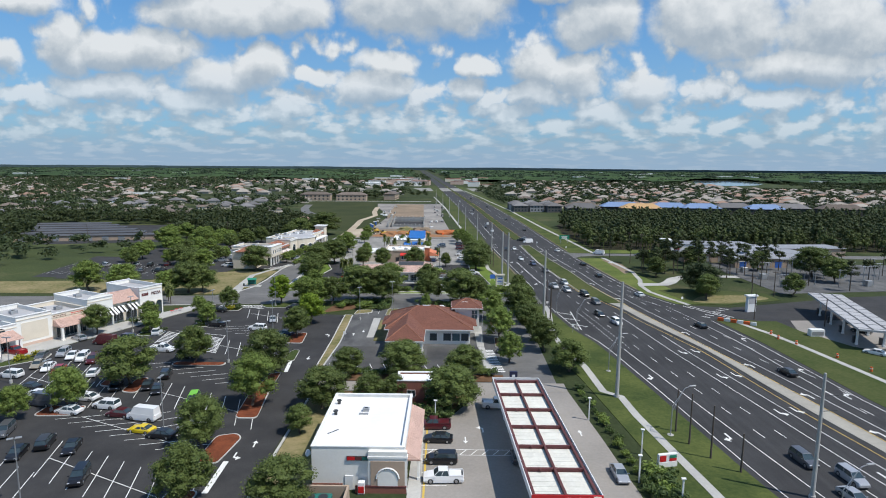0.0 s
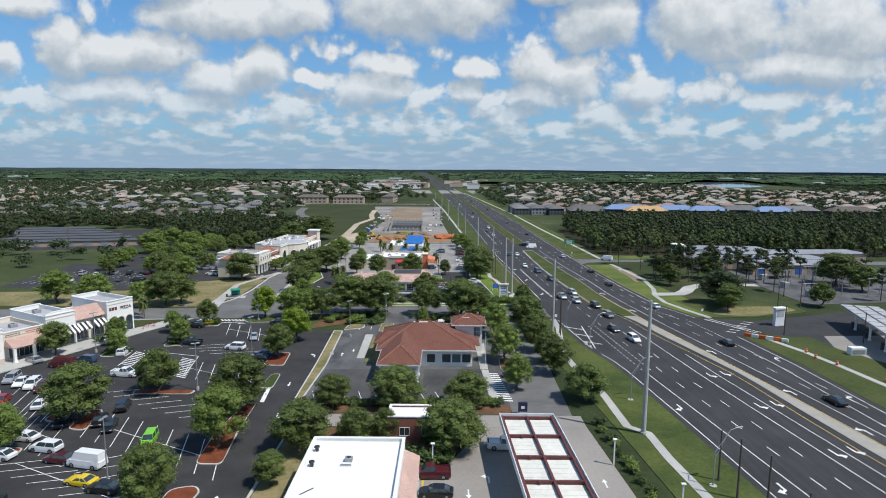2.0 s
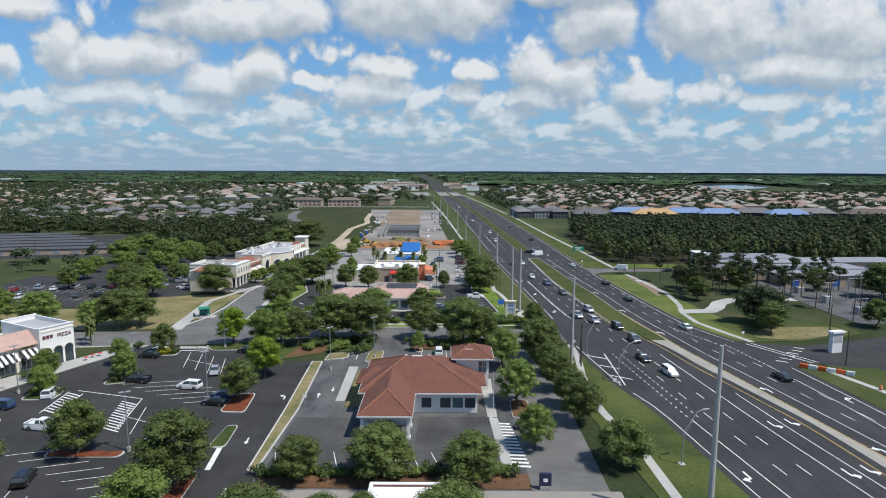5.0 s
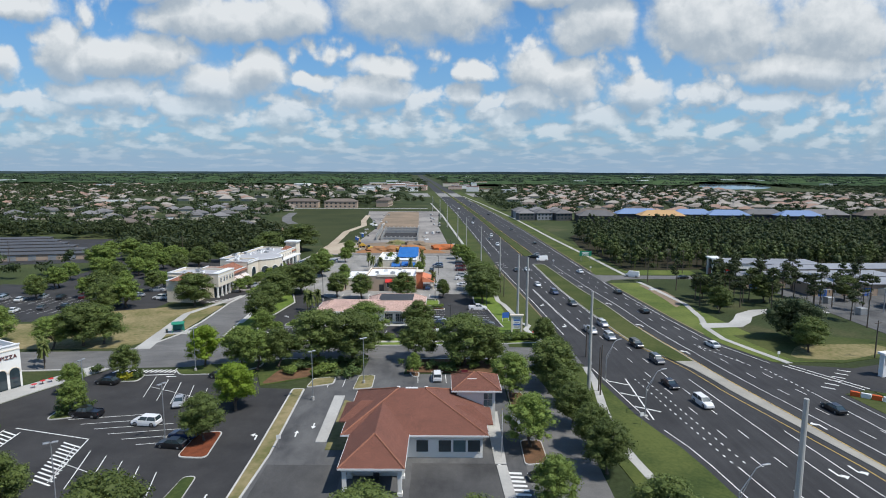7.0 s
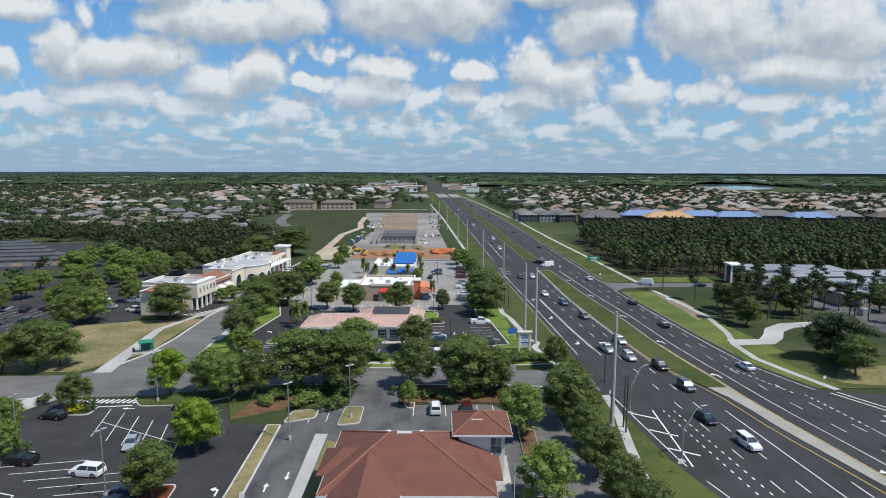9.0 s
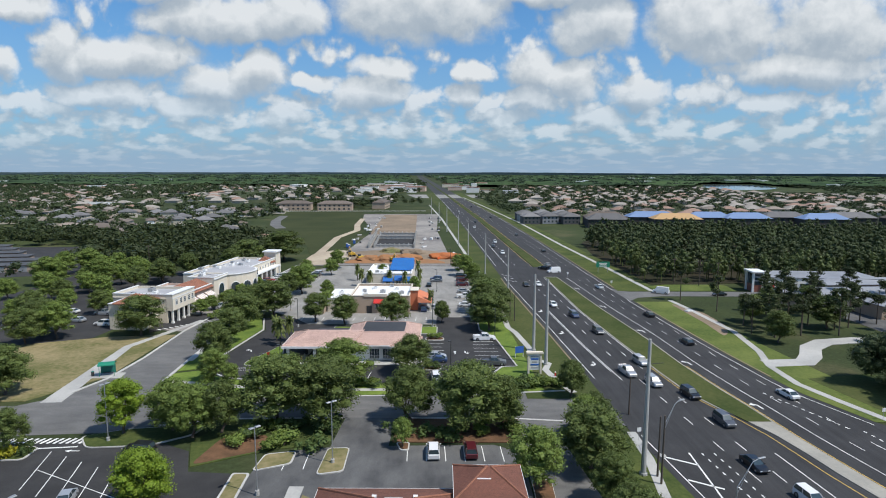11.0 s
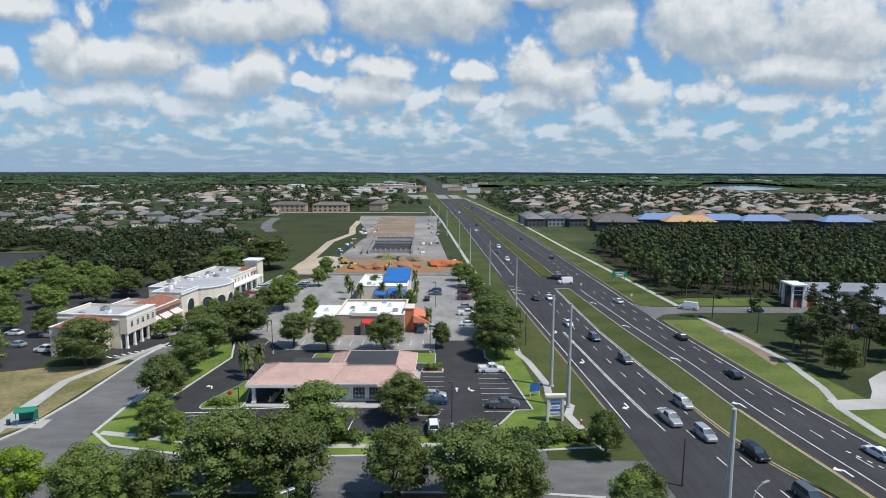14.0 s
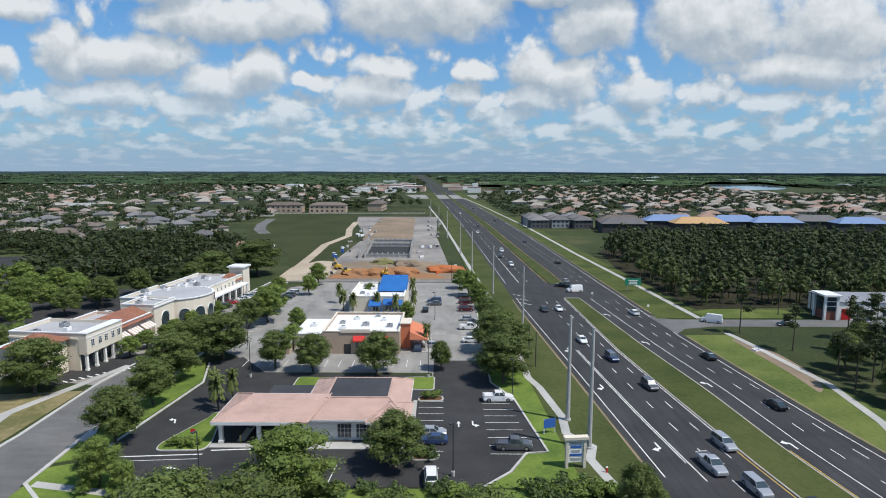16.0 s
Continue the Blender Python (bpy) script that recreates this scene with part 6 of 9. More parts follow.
# ---- buildings ----
def hip(bm, x0, x1, y0, y1, z, rise, flat=None, eave=0.18):
    """A hip roof with a fascia; flat: x0, x1, y0, y1 of a level top instead of a ridge."""
    lo = [(x0, y0), (x1, y0), (x1, y1), (x0, y1)]
    if flat is None:
        if x1 - x0 >= y1 - y0:
            k = (y1 - y0) / 2
            flat = (x0 + k, x1 - k, (y0 + y1) / 2 - .02, (y0 + y1) / 2 + .02)
        else:
            k = (x1 - x0) / 2
            flat = ((x0 + x1) / 2 - .02, (x0 + x1) / 2 + .02, y0 + k, y1 - k)
    hi = [(flat[0], flat[2]), (flat[1], flat[2]), (flat[1], flat[3]), (flat[0], flat[3])]
    a = [bm.verts.new((*p, z - eave)) for p in lo]
    b = [bm.verts.new((*p, z)) for p in lo]
    c = [bm.verts.new((*p, z + rise)) for p in hi]
    for k in range(4):
        n = (k + 1) % 4
        bm.faces.new((a[k], a[n], b[n], b[k]))
        bm.faces.new((b[k], b[n], c[n], c[k]))
    bm.faces.new(c)
    bm.faces.new(list(reversed(a)))
    return bm


def ridge_caps(parent, material, x0, x1, y0, y1, z, rise, flat):
    """Rounded cap tiles along the hips of a roof."""
    for (a, b), (c, d) in zip(((x0, y0), (x1, y0), (x1, y1), (x0, y1)), ((flat[0], flat[2]), (flat[1], flat[2]), (flat[1], flat[3]), (flat[0], flat[3]))):
        part("ridge_cap", pipe(B(), (a, b, z + .02), (c, d, z + rise + .02), .13, .13, 6), material, parent)


def fascia(parent, x0, x1, y0, y1, z, material="white", h=0.22):
    bm = B()
    for a in ((x0 - .04, x1 + .04, y0 - .05, y0), (x0 - .04, x1 + .04, y1, y1 + .05), (x0 - .05, x0, y0, y1), (x1, x1 + .05, y0, y1)):
        block(bm, *a, z - h, z + .03)
    part("fascia", bm, material, parent)


def window(parent, x, y, z, w, h, face="s", cols=2, rows=2, glass="glass", frame_mat="white"):
    """A window on a wall that looks south (s), east (e), west (w) or north (n): frame with bars and a recessed pane."""
    root_at = {"s": pose(x, y, z), "e": pose(x, y, z, 0, 0, 90), "n": pose(x, y, z, 0, 0, 180), "w": pose(x, y, z, 0, 0, 270)}[face]
    bm = B()
    t = 0.07
    rings = []
    for e, yy in ((0, 0.02), (0, -0.08), (t, -0.08), (t, 0.02)):
        rings.append([bm.verts.new((sx_ * (w / 2 - e), yy, sz_ * (h / 2 - e))) for sx_, sz_ in ((-1, -1), (1, -1), (1, 1), (-1, 1))])
    for a, b in zip(rings, rings[1:] + rings[:1]):
        for k in range(4):
            bm.faces.new((a[k], a[(k + 1) % 4], b[(k + 1) % 4], b[k]))
    f = part("window", bm, frame_mat, parent)
    f.matrix_basis = root_at
    holder = f if parent.parent is None else parent
    pieces = [("glazing_bar", block(B(), -w / 2 + w * k / cols - .025, -w / 2 + w * k / cols + .025, -0.06, 0.0, -h / 2 + .03, h / 2 - .03), frame_mat) for k in range(1, cols)]
    pieces += [("glazing_bar", block(B(), -w / 2 + .03, w / 2 - .03, -0.055, 0.0, -h / 2 + h * k / rows - .025, -h / 2 + h * k / rows + .025), frame_mat) for k in range(1, rows)]
    pieces.append(("pane", block(B(), -w / 2 + .03, w / 2 - .03, -0.03, -0.012, -h / 2 + .03, h / 2 - .03), glass))
    for nm, b, m in pieces:
        ob = part(nm, b, m, holder)
        if holder is parent:
            ob.matrix_basis = root_at
    return f


def arch(parent, x, y, z, w, h, depth=0.05, material="glass", name="arch", n=10, surround=None):
    """An arched opening on a face that looks towards -y."""
    r = w / 2
    pts = [(-r, 0), (r, 0)] + [(r * math.cos(a), h - r + r * math.sin(a)) for a in np.linspace(0, math.pi, n)]
    bm = B()
    lo = [bm.verts.new((x + p[0], y, z + p[1])) for p in pts]
    hi = [bm.verts.new((x + p[0], y - depth, z + p[1])) for p in pts]
    bm.faces.new(hi)
    for k in range(len(pts)):
        m = (k + 1) % len(pts)
        bm.faces.new((lo[k], lo[m], hi[m], hi[k]))
    ob = part(name, bm, material, parent)
    if surround:
        bm = B()
        ring = [(r * 1.12 * math.cos(a), h - r + r * 1.12 * math.sin(a)) for a in np.linspace(0, math.pi, n)]
        for p, q in zip(ring, ring[1:]):
            pipe(bm, (x + p[0], y - depth, z + p[1]), (x + q[0], y - depth, z + q[1]), 0.12, 0.12, 4)
        part("moulding", bm, surround, ob)
    return ob


def walls(parent, x0, x1, y0, y1, h, material, z0=0.0, parapet=0.7, thick=0.3, roof="roof_grey", cap="white"):
    """Walls with thickness, a flat roof set below the parapet, and a coping."""
    bm = B()
    for a in ((x0, x1, y0, y0 + thick), (x0, x1, y1 - thick, y1), (x0, x0 + thick, y0 + thick, y1 - thick), (x1 - thick, x1, y0 + thick, y1 - thick)):
        block(bm, *a, z0, h)
    w = part("wall", bm, material, parent)
    bm = B()
    block(bm, x0 + thick, x1 - thick, y0 + thick, y1 - thick, h - parapet - .2, h - parapet)
    part("roof", bm, roof, parent)
    bm = B()
    o = 0.08
    for a in ((x0 - o, x1 + o, y0 - o, y0 + thick + o), (x0 - o, x1 + o, y1 - thick - o, y1 + o), (x0 - o, x0 + thick + o, y0 + thick + o, y1 - thick - o), (x1 - thick - o, x1 + o, y0 + thick + o, y1 - thick - o)):
        block(bm, *a, h, h + .14)
    part("coping", bm, cap, parent)
    return w


def hvac(parent, x, y, z, s=1.0, material="steel"):
    bm = B()
    block(bm, x - .9 * s, x + .9 * s, y - .7 * s, y + .7 * s, z, z + 1.0 * s, 0.05)
    u = part("air_unit", bm, material, parent)
    bm = B()
    pipe(bm, (x, y, z + 1.0 * s), (x, y, z + 1.08 * s), .45 * s, .45 * s, 12)
    part("fan_grille", bm, "dark_steel", u)


def bars(parent, x, y, z, widths, h, material, gap=0.15, depth=0.06, name="letter_bar"):
    """A line of plain bars on a face that looks towards -y."""
    for w in widths:
        bm = B()
        block(bm, x, x + w, y - depth, y, z, z + h)
        part(name, bm, material, parent)
        x += w + gap


def awning(parent, x0, x1, y, z, out, drop, materials=("black", "white"), stripe_w=0.55, name="awning"):
    """A sloping awning on a face that looks towards -y, striped when two cloths are given."""
    n = max(1, round((x1 - x0) / stripe_w)) if len(materials) > 1 else 1
    first = None
    for k in range(n):
        a, b = x0 + (x1 - x0) * k / n, x0 + (x1 - x0) * (k + 1) / n
        bm = B()
        v = [bm.verts.new(p) for p in ((a, y, z), (b, y, z), (b, y - out, z - drop), (a, y - out, z - drop), (a, y - out, z - drop - .3), (b, y - out, z - drop - .3), (b, y, z - .06), (a, y, z - .06))]
        bm.faces.new((v[0], v[1], v[2], v[3]))
        bm.faces.new((v[3], v[2], v[5], v[4]))
        bm.faces.new((v[4], v[5], v[6], v[7]))
        bm.faces.new((v[0], v[3], v[4], v[7]))
        bm.faces.new((v[1], v[6], v[5], v[2]))
        p = part(name if first is None else "stripe", bm, materials[k % len(materials)], first or parent)
        first = first or p
    return first


def column(parent, x, y, h, r=0.22, material="stucco_white", z0=0.0, square=True):
    bm = B()
    if square:
        block(bm, x - r, x + r, y - r, y + r, z0, h, 0.02)
        block(bm, x - r * 1.35, x + r * 1.35, y - r * 1.35, y + r * 1.35, z0, z0 + .5, 0.02)
        block(bm, x - r * 1.3, x + r * 1.3, y - r * 1.3, y + r * 1.3, h - .25, h)
    else:
        pipe(bm, (x, y, z0), (x, y, h), r, r, 10)
    return part("column", bm, material, parent)


# --- fuel station store ---
store = thing("convenience_store", "white stucco store with a bright white flat roof and brick base", "shop")
walls(store, -18.2, -5.6, 73.4, 91.6, 6.2, "stucco_white", roof="roof_white", parapet=0.45)
bm = block(B(), -10.4, -5.2, 72.7, 73.4, 0, 5.9)
part("entrance_bay", bm, "stucco_white", store)
bm = block(B(), -10.1, -5.5, 72.62, 72.7, 0.9, 4.6)
part("bay_panel", bm, "stucco_tan", store)
arch(store, -7.8, 72.62, 0.9, 2.7, 2.6, 0.06, "stucco_white", "arch", surround="white")
for x0, x1 in ((-18.2, -14.0), (-12.2, -5.3)):
    part("brick_base", block(B(), x0, x1, 72.56 if x1 > -6 else 73.3, 72.7 if x1 > -6 else 73.4, 0, 0.95), "brick", store)
part("brick_cap", block(B(), -12.2, -5.25, 72.5, 72.7, 0.95, 1.08), "rust_steel", store)
part("door", block(B(), -13.7, -12.6, 73.3, 73.4, 0.05, 2.1), "white", store, "white steel service door")
sgn = part("wall_sign", block(B(), -13.4, -10.5, 73.24, 73.38, 4.35, 4.95), "dark_steel", store, "dark sign with three coloured panels")
part("panel", block(B(), -13.35, -12.3, 73.20, 73.24, 4.4, 4.9), "sign_red", sgn)
part("panel", block(B(), -12.2, -11.4, 73.20, 73.24, 4.4, 4.9), "rust_steel", sgn)
part("panel", block(B(), -11.3, -10.55, 73.20, 73.24, 4.4, 4.9), "teal", sgn)
part("eave_band", block(B(), -10.5, -5.1, 72.6, 73.4, 5.0, 5.25), "white", store)
hip(bm := B(), -5.6, -3.5, 74.8, 91.4, 3.7, 1.0, flat=(-5.58, -5.5, 75.2, 91.2))
part("tile_canopy", bm, "tile_pink", store)
for y in (76, 81, 86, 91):
    column(store, -3.8, y, 3.6, 0.16)
for y in (78.4, 83.6, 88.6):
    window(store, -5.6, y, 1.7, 3.4, 2.4, "e", 3, 1)
for x, y in ((-17.2, 88.6), (-17.0, 84.6)):
    bm = pipe(B(), (x, y, 5.7), (x, y, 6.3), 0.25, 0.25, 8)
    pipe(bm, (x, y, 6.3), (x, y, 6.45), 0.42, 0.36, 8)
    part("vent_cowl", bm, "dark_steel", store)
hvac(store, -12.5, 86.0, 5.75, 0.55)
part("duct", block(B(), -13.4, -12.0, 84.6, 84.9, 5.75, 5.95), "steel", store)
part("conduit", pipe(B(), (-16.9, 78.0, 5.85), (-15.6, 79.4, 5.85), 0.05), "dark_steel", store)
dish = pipe(B(), (-18.5, 74.6, 4.6), (-18.9, 74.2, 4.9), 0.1, 0.5, 12)
part("satellite_dish", dish, "white", store)
ice = thing("ice_chest", "red and white ice chest beside the store wall", "ice chest")
part("body", block(B(), -11.8, -10.9, 72.2, 73.0, 0.05, 1.7, 0.04), "white", ice)
part("door_panel", block(B(), -11.75, -10.95, 72.14, 72.2, 0.25, 1.2), "sign_red", ice)
yard = thing("service_enclosure", "tan walled enclosure round rooftop-style air units", "enclosure")
for a in ((-19.5, -12.6, 70.2, 70.5), (-19.5, -19.2, 64.0, 70.2), (-12.9, -12.6, 64.0, 70.2), (-19.5, -12.6, 63.7, 64.0)):
    part("wall", block(B(), *a, 0, 2.4), "stucco_tan", yard)
cond = thing("condenser", "teal rooftop condenser with two fans", "air unit")
part("cabinet", block(B(), -18.0, -14.4, 66.6, 68.4, 0, 2.5, 0.06), "teal", cond)
for x in (-17.0, -15.4):
    part("fan_grille", pipe(B(), (x, 67.5, 2.5), (x, 67.5, 2.6), 0.6, 0.6, 12), "dark_steel", cond)

# --- pump canopy ---
can = thing("pump_canopy", "open steel fuel canopy with pale deck panels and red fascia", "canopy")
cx0, cx1, cy0, cy1 = 10.2, 18.6, 63.6, 101.6


def skew(y):
    return -0.045 * (y - 63.6)


def skewed(bm):
    for v in bm.verts:
        v.co.x += skew(v.co.y)
    return bm


for k in range(6):
    a = cy0 + .5 + (cy1 - cy0 - 1) * k / 6
    b = cy0 + .5 + (cy1 - cy0 - 1) * (k + 1) / 6
    for x0, x1 in ((cx0 + .5, cx0 + 4.1), (cx0 + 4.3, cx1 - .5)):
        for j in range(5):
            y0, y1 = a + .25 + (b - a - .5) * j / 5, a + .25 + (b - a - .5) * (j + 1) / 5 - .05
            part("deck_panel", skewed(block(B(), x0, x1, y0, y1, 4.75, 4.82)), "cream_panel", can)
    part("cross_beam", skewed(block(B(), cx0 + .35, cx1 - .35, a - .16, a + .16, 4.8, 5.25)), "rust_steel", can)
    if k < 5:
        part("gusset", skewed(block(B(), cx0 + 2.2, cx0 + 2.5, b - .5, b - .1, 5.0, 5.3)), "rust_steel", can)
part("cross_beam", skewed(block(B(), cx0 + .35, cx1 - .35, cy1 - .7, cy1 - .4, 4.8, 5.25)), "rust_steel", can)
part("soffit", skewed(block(B(), cx0 + .3, cx1 - .3, cy0 + .3, cy1 - .3, 4.68, 4.74)), "cream_panel", can)
for x in (cx0 + .38, cx0 + 4.2, cx1 - .38):
    part("long_beam", skewed(block(B(), x - .14, x + .14, cy0 + .3, cy1 - .3, 4.83, 5.32)), "rust_steel", can)
for a, n in (((cx0 - .05, cx0 + .05, cy0, cy1), 36), ((cx1 - .05, cx1 + .05, cy0, cy1), 36)):
    part("fascia", skewed(block(B(), *a, 4.55, 5.55)), "white", can)
    bm = B()
    for k in range(n):
        y = cy0 + (cy1 - cy0) * k / n
        s = 1 if a[0] < 12 else -1
        pipe(bm, (a[0] + .08 * s, y, 5.5), (a[0] + .55 * s, y, 4.9), 0.03, 0.03, 4)
    part("bracing", skewed(bm), "steel", can)
part("fascia", skewed(block(B(), cx0 - .05, cx1 + .05, cy1 - .05, cy1 + .05, 4.55, 5.55)), "white", can)
front = part("fascia", skewed(block(B(), cx0 - .05, cx1 + .05, cy0 - .08, cy0, 4.45, 5.55)), "sign_red", can, "red fascia with plain white bars")
for k, w in enumerate((.42, .16, .42, .42, .34, .4)):
    part("letter_bar", block(B(), 14.2 + k * .52, 14.2 + k * .52 + w, 63.44, 63.52, 4.75, 5.2), "white", front)
part("badge", block(B(), 17.5, 18.4, 63.44, 63.52, 4.6, 5.4), "white", front)
for y in (70, 83, 96):
    for x in (11.8, 17.0):
        column(can, x + skew(y), y, 4.8, 0.2, "white")
for y in (70, 83, 96):
    for x in (13.2, 15.6):
        p = thing("fuel_pump", "red and white fuel pump on a concrete island", "fuel pump", "fuel pumps", pose(x + skew(y), y, 0.045))
        part("plinth", block(B(), -.7, .7, -1.3, 1.3, 0, .15, .03), "concrete", p)
        part("cabinet", block(B(), -.35, .35, -.45, .45, .15, 1.9, .04), "white", p)
        part("panel", block(B(), -.37, .37, -.35, .35, 1.0, 1.6), "sign_red", p)

# --- car wash between the oaks ---
wash = thing("car_wash", "low brick car wash with a flat white roof", "car wash")
walls(wash, -9.2, 0.6, 102.8, 110.2 - 2.6, 4.2, "brick", roof="roof_white", parapet=0.3)
part("bay_door", block(B(), -9.25, -9.2, 104, 106.4, 0.05, 3.0), "dark_steel", wash)
for x in (-6.5, -3.0):
    window(wash, x, 102.8, 1.8, 1.6, 1.4, "s", 2, 1)

# --- bank with red-brown tile roofs ---
bank = thing("bank_building", "white bank with red-brown hipped tile roofs", "bank")
part("wall", block(B(), -14.4, 5.9, 138.4, 153.8, 0, 4.0), "stucco_white", bank)
part("wall", block(B(), -12.9, -6.2, 133.0, 138.4, 0, 4.0), "stucco_white", bank)
hip(bm := B(), -15.3, 6.7, 137.4, 155.0, 4.0, 3.9, flat=(-7.4, -3.0, 146.0, 146.4))
part("roof", bm, "tile_red", bank)
fascia(bank, -15.3, 6.7, 137.4, 155.0, 4.0)
hip(bm := B(), -14.0, -5.1, 127.6, 146.4, 4.05, 2.7, flat=(-9.6, -9.5, 132.2, 146.2))
part("wing_roof", bm, "tile_red", bank)
ridge_caps(bank, "tile_rust", -15.3, 6.7, 137.4, 155.0, 4.0, 3.9, (-7.4, -3.0, 146.0, 146.4))
ridge_caps(bank, "tile_rust", -14.0, -5.1, 127.6, 146.4, 4.05, 2.7, (-9.6, -9.5, 132.2, 146.2))
fascia(bank, -14.0, -5.1, 127.6, 138.0, 4.05)
hip(bm := B(), -16.4, -9.0, 142.0, 149.4, 4.08, 1.9, flat=(-13.4, -9.2, 145.6, 145.8))
part("side_roof", bm, "tile_red", bank)
hip(bm := B(), 1.0, 7.7, 141.2, 147.6, 4.07, 1.9, flat=(1.2, 4.6, 143.9, 144.1))
part("side_roof", bm, "tile_red", bank)
for x, y in ((-7.4, 147), (-2.9, 147)):
    part("roof_vent", block(B(), x - .25, x + .25, y - .2, y + .2, 7.0, 7.85), "white", bank)
part("skylight", block(B(), -6.2, -4.2, 146.0, 146.3, 7.85, 8.05), "white", bank)
for x, y in ((-13.2, 128.2), (-5.8, 128.2), (-13.2, 132.6), (-5.8, 132.6)):
    column(bank, x, y, 3.9, 0.28, "stucco_white")
part("porch_beam", block(B(), -13.6, -5.5, 128.0, 128.3, 3.35, 3.9), "stucco_white", bank)
part("atm", block(B(), -9.8, -9.0, 131.8, 132.6, 0, 1.9, .05), "dark_steel", bank)
for x, w in ((-3.2, 1.9), (0.2, 2.0), (2.4, 2.0), (4.6, 2.0)):
    window(bank, x, 138.4, 1.9, w, 2.0, "s", 1, 1, "blue_glass" if w == 2.0 and x > 2 and x < 3 else "glass")
for y in (141, 147, 151):
    window(bank, -14.4, y, 1.9, 1.6, 1.8, "w", 2, 1)
for y in (142.2, 145.8):
    window(bank, 5.9, y, 1.9, 2.0, 2.2, "e", 2, 1)
part("tower_wall", block(B(), 2.2, 8.6, 148.6, 154.8, 0, 6.7), "stucco_white", bank)
hip(bm := B(), 1.3, 9.6, 147.8, 155.6, 6.8, 1.9)
part("tower_roof", bm, "tile_red", bank)
ridge_caps(bank, "tile_rust", 1.3, 9.6, 147.8, 155.6, 6.8, 1.9, (5.2, 5.7, 151.7, 151.7))
fascia(bank, 1.3, 9.6, 147.8, 155.6, 6.8)
part("skylight", block(B(), 4.0, 5.6, 150.2, 150.4, 7.8, 8.05), "white", bank)
window(bank, 8.6, 151.7, 4.7, 4.6, 3.0, "e", 4, 2, "blue_glass")
window(bank, 8.6, 151.7, 1.5, 4.6, 2.4, "e", 4, 1, "blue_glass")
window(bank, 7.4, 148.6, 5.0, 1.6, 2.4, "s", 2, 2, "blue_glass")
flag = thing("flag_pole", "thin white flag pole beside the bank", "flag pole")
part("pole", pipe(B(), (8.8, 138.6, 0.1), (8.8, 138.6, 7.6), 0.05, 0.03), "white", flag)
part("finial", pipe(B(), (8.8, 138.6, 7.6), (8.8, 138.6, 7.7), 0.06, 0.02), "yellow_paint", flag)

# --- bank with pink tile roof and drive-through ---
cu = thing("pink_roof_bank", "white bank with pink tile roof and black flat deck", "bank")
part("wall", block(B(), -22.4, -6.2, 215.0, 231.0, 0, 3.8), "stucco_white", cu)
part("frieze", block(B(), -22.5, -6.1, 214.9, 215.0, 3.0, 3.6), "white", cu)
hip(bm := B(), -23.2, -5.4, 214.0, 232.0, 3.85, 1.9, flat=(-19.2, -8.8, 218.6, 227.6))
part("roof", bm, "tile_pink", cu)
fascia(cu, -23.2, -5.4, 214.0, 232.0, 3.85)
part("deck", block(B(), -19.0, -9.0, 218.75, 227.4, 5.70, 5.79), "roof_dark", cu, "black flat roof deck")
for a in ((-19.3, -8.7, 218.4, 218.75), (-19.3, -8.7, 227.4, 227.75), (-19.3, -18.95, 218.75, 227.4), (-9.05, -8.7, 218.75, 227.4)):
    part("deck_kerb", block(B(), *a, 5.65, 5.84), "tile_pink", cu)
hip(bm := B(), -12.0, -4.9, 212.9, 221.0, 3.9, 1.5)
part("porch_roof", bm, "tile_pink", cu)
ridge_caps(cu, "tile_pink", -12.0, -4.9, 212.9, 221.0, 3.9, 1.5, (-8.45, -8.45, 216.45, 217.45))
ridge_caps(cu, "tile_pink", -23.2, -5.4, 214.0, 232.0, 3.85, 1.9, (-19.2, -8.8, 218.6, 227.6))
ridge_caps(cu, "tile_pink", -36.2, -21.0, 213.2, 225.0, 3.8, 2.0, (-31.6, -18.5, 218.6, 220.0))
fascia(cu, -12.0, -4.9, 212.9, 216, 3.9)
part("porch_wall", block(B(), -11.4, -5.6, 213.8, 215.0, 0, 3.7), "stucco_white", cu)
hip(bm := B(), -36.2, -21.0, 213.2, 225.0, 3.8, 2.0, flat=(-31.6, -18.5, 218.6, 220.0))
part("canopy_roof", bm, "tile_pink", cu)
fascia(cu, -36.2, -23.2, 213.2, 225.0, 3.8, h=0.5)
part("canopy_soffit", block(B(), -36.0, -23.0, 213.4, 224.8, 3.25, 3.32), "stucco_white", cu)
part("rear_deck", block(B(), -31.0, -19.5, 225.0, 229.5, 3.4, 3.6), "roof_dark", cu)
for x in (-35.0, -29.0, -23.4):
    for y in (214.2, 223.8):
        column(cu, x, y, 3.3, 0.3)
for x in (-32.0, -26.0):
    b = thing("bollard", "yellow bollard beside the drive-through lane", "bollard", "bollards", pose(x, 214.2, 0.05))
    part("post", pipe(B(), (0, 0, 0), (0, 0, 1.1), .14, .12), "yellow_paint", b)
    part("cap", pipe(B(), (0, 0, 1.1), (0, 0, 1.16), .12, .04), "white", b)
    i = thing("teller_island", "raised concrete drive-through island", "island", "teller islands", pose(x, 219, 0.05))
    part("base", block(B(), -.6, .6, -4.6, 4.6, 0, .18, .03), "concrete", i)
    part("teller_post", block(B(), -.3, .3, -.3, .3, .18, 1.5, .04), "dark_steel", i)
part("apron", block(B(), -36.4, -21.5, 212.3, 213.6, 0, .09), "concrete", cu)
for x in (-15.6, -12.6):
    window(cu, x, 215.0, 1.65, 2.3, 2.4, "s", 4, 3)
for x in (-9.6, -7.4):
    window(cu, x, 213.8, 1.6, 1.6, 2.4, "s", 2, 3)
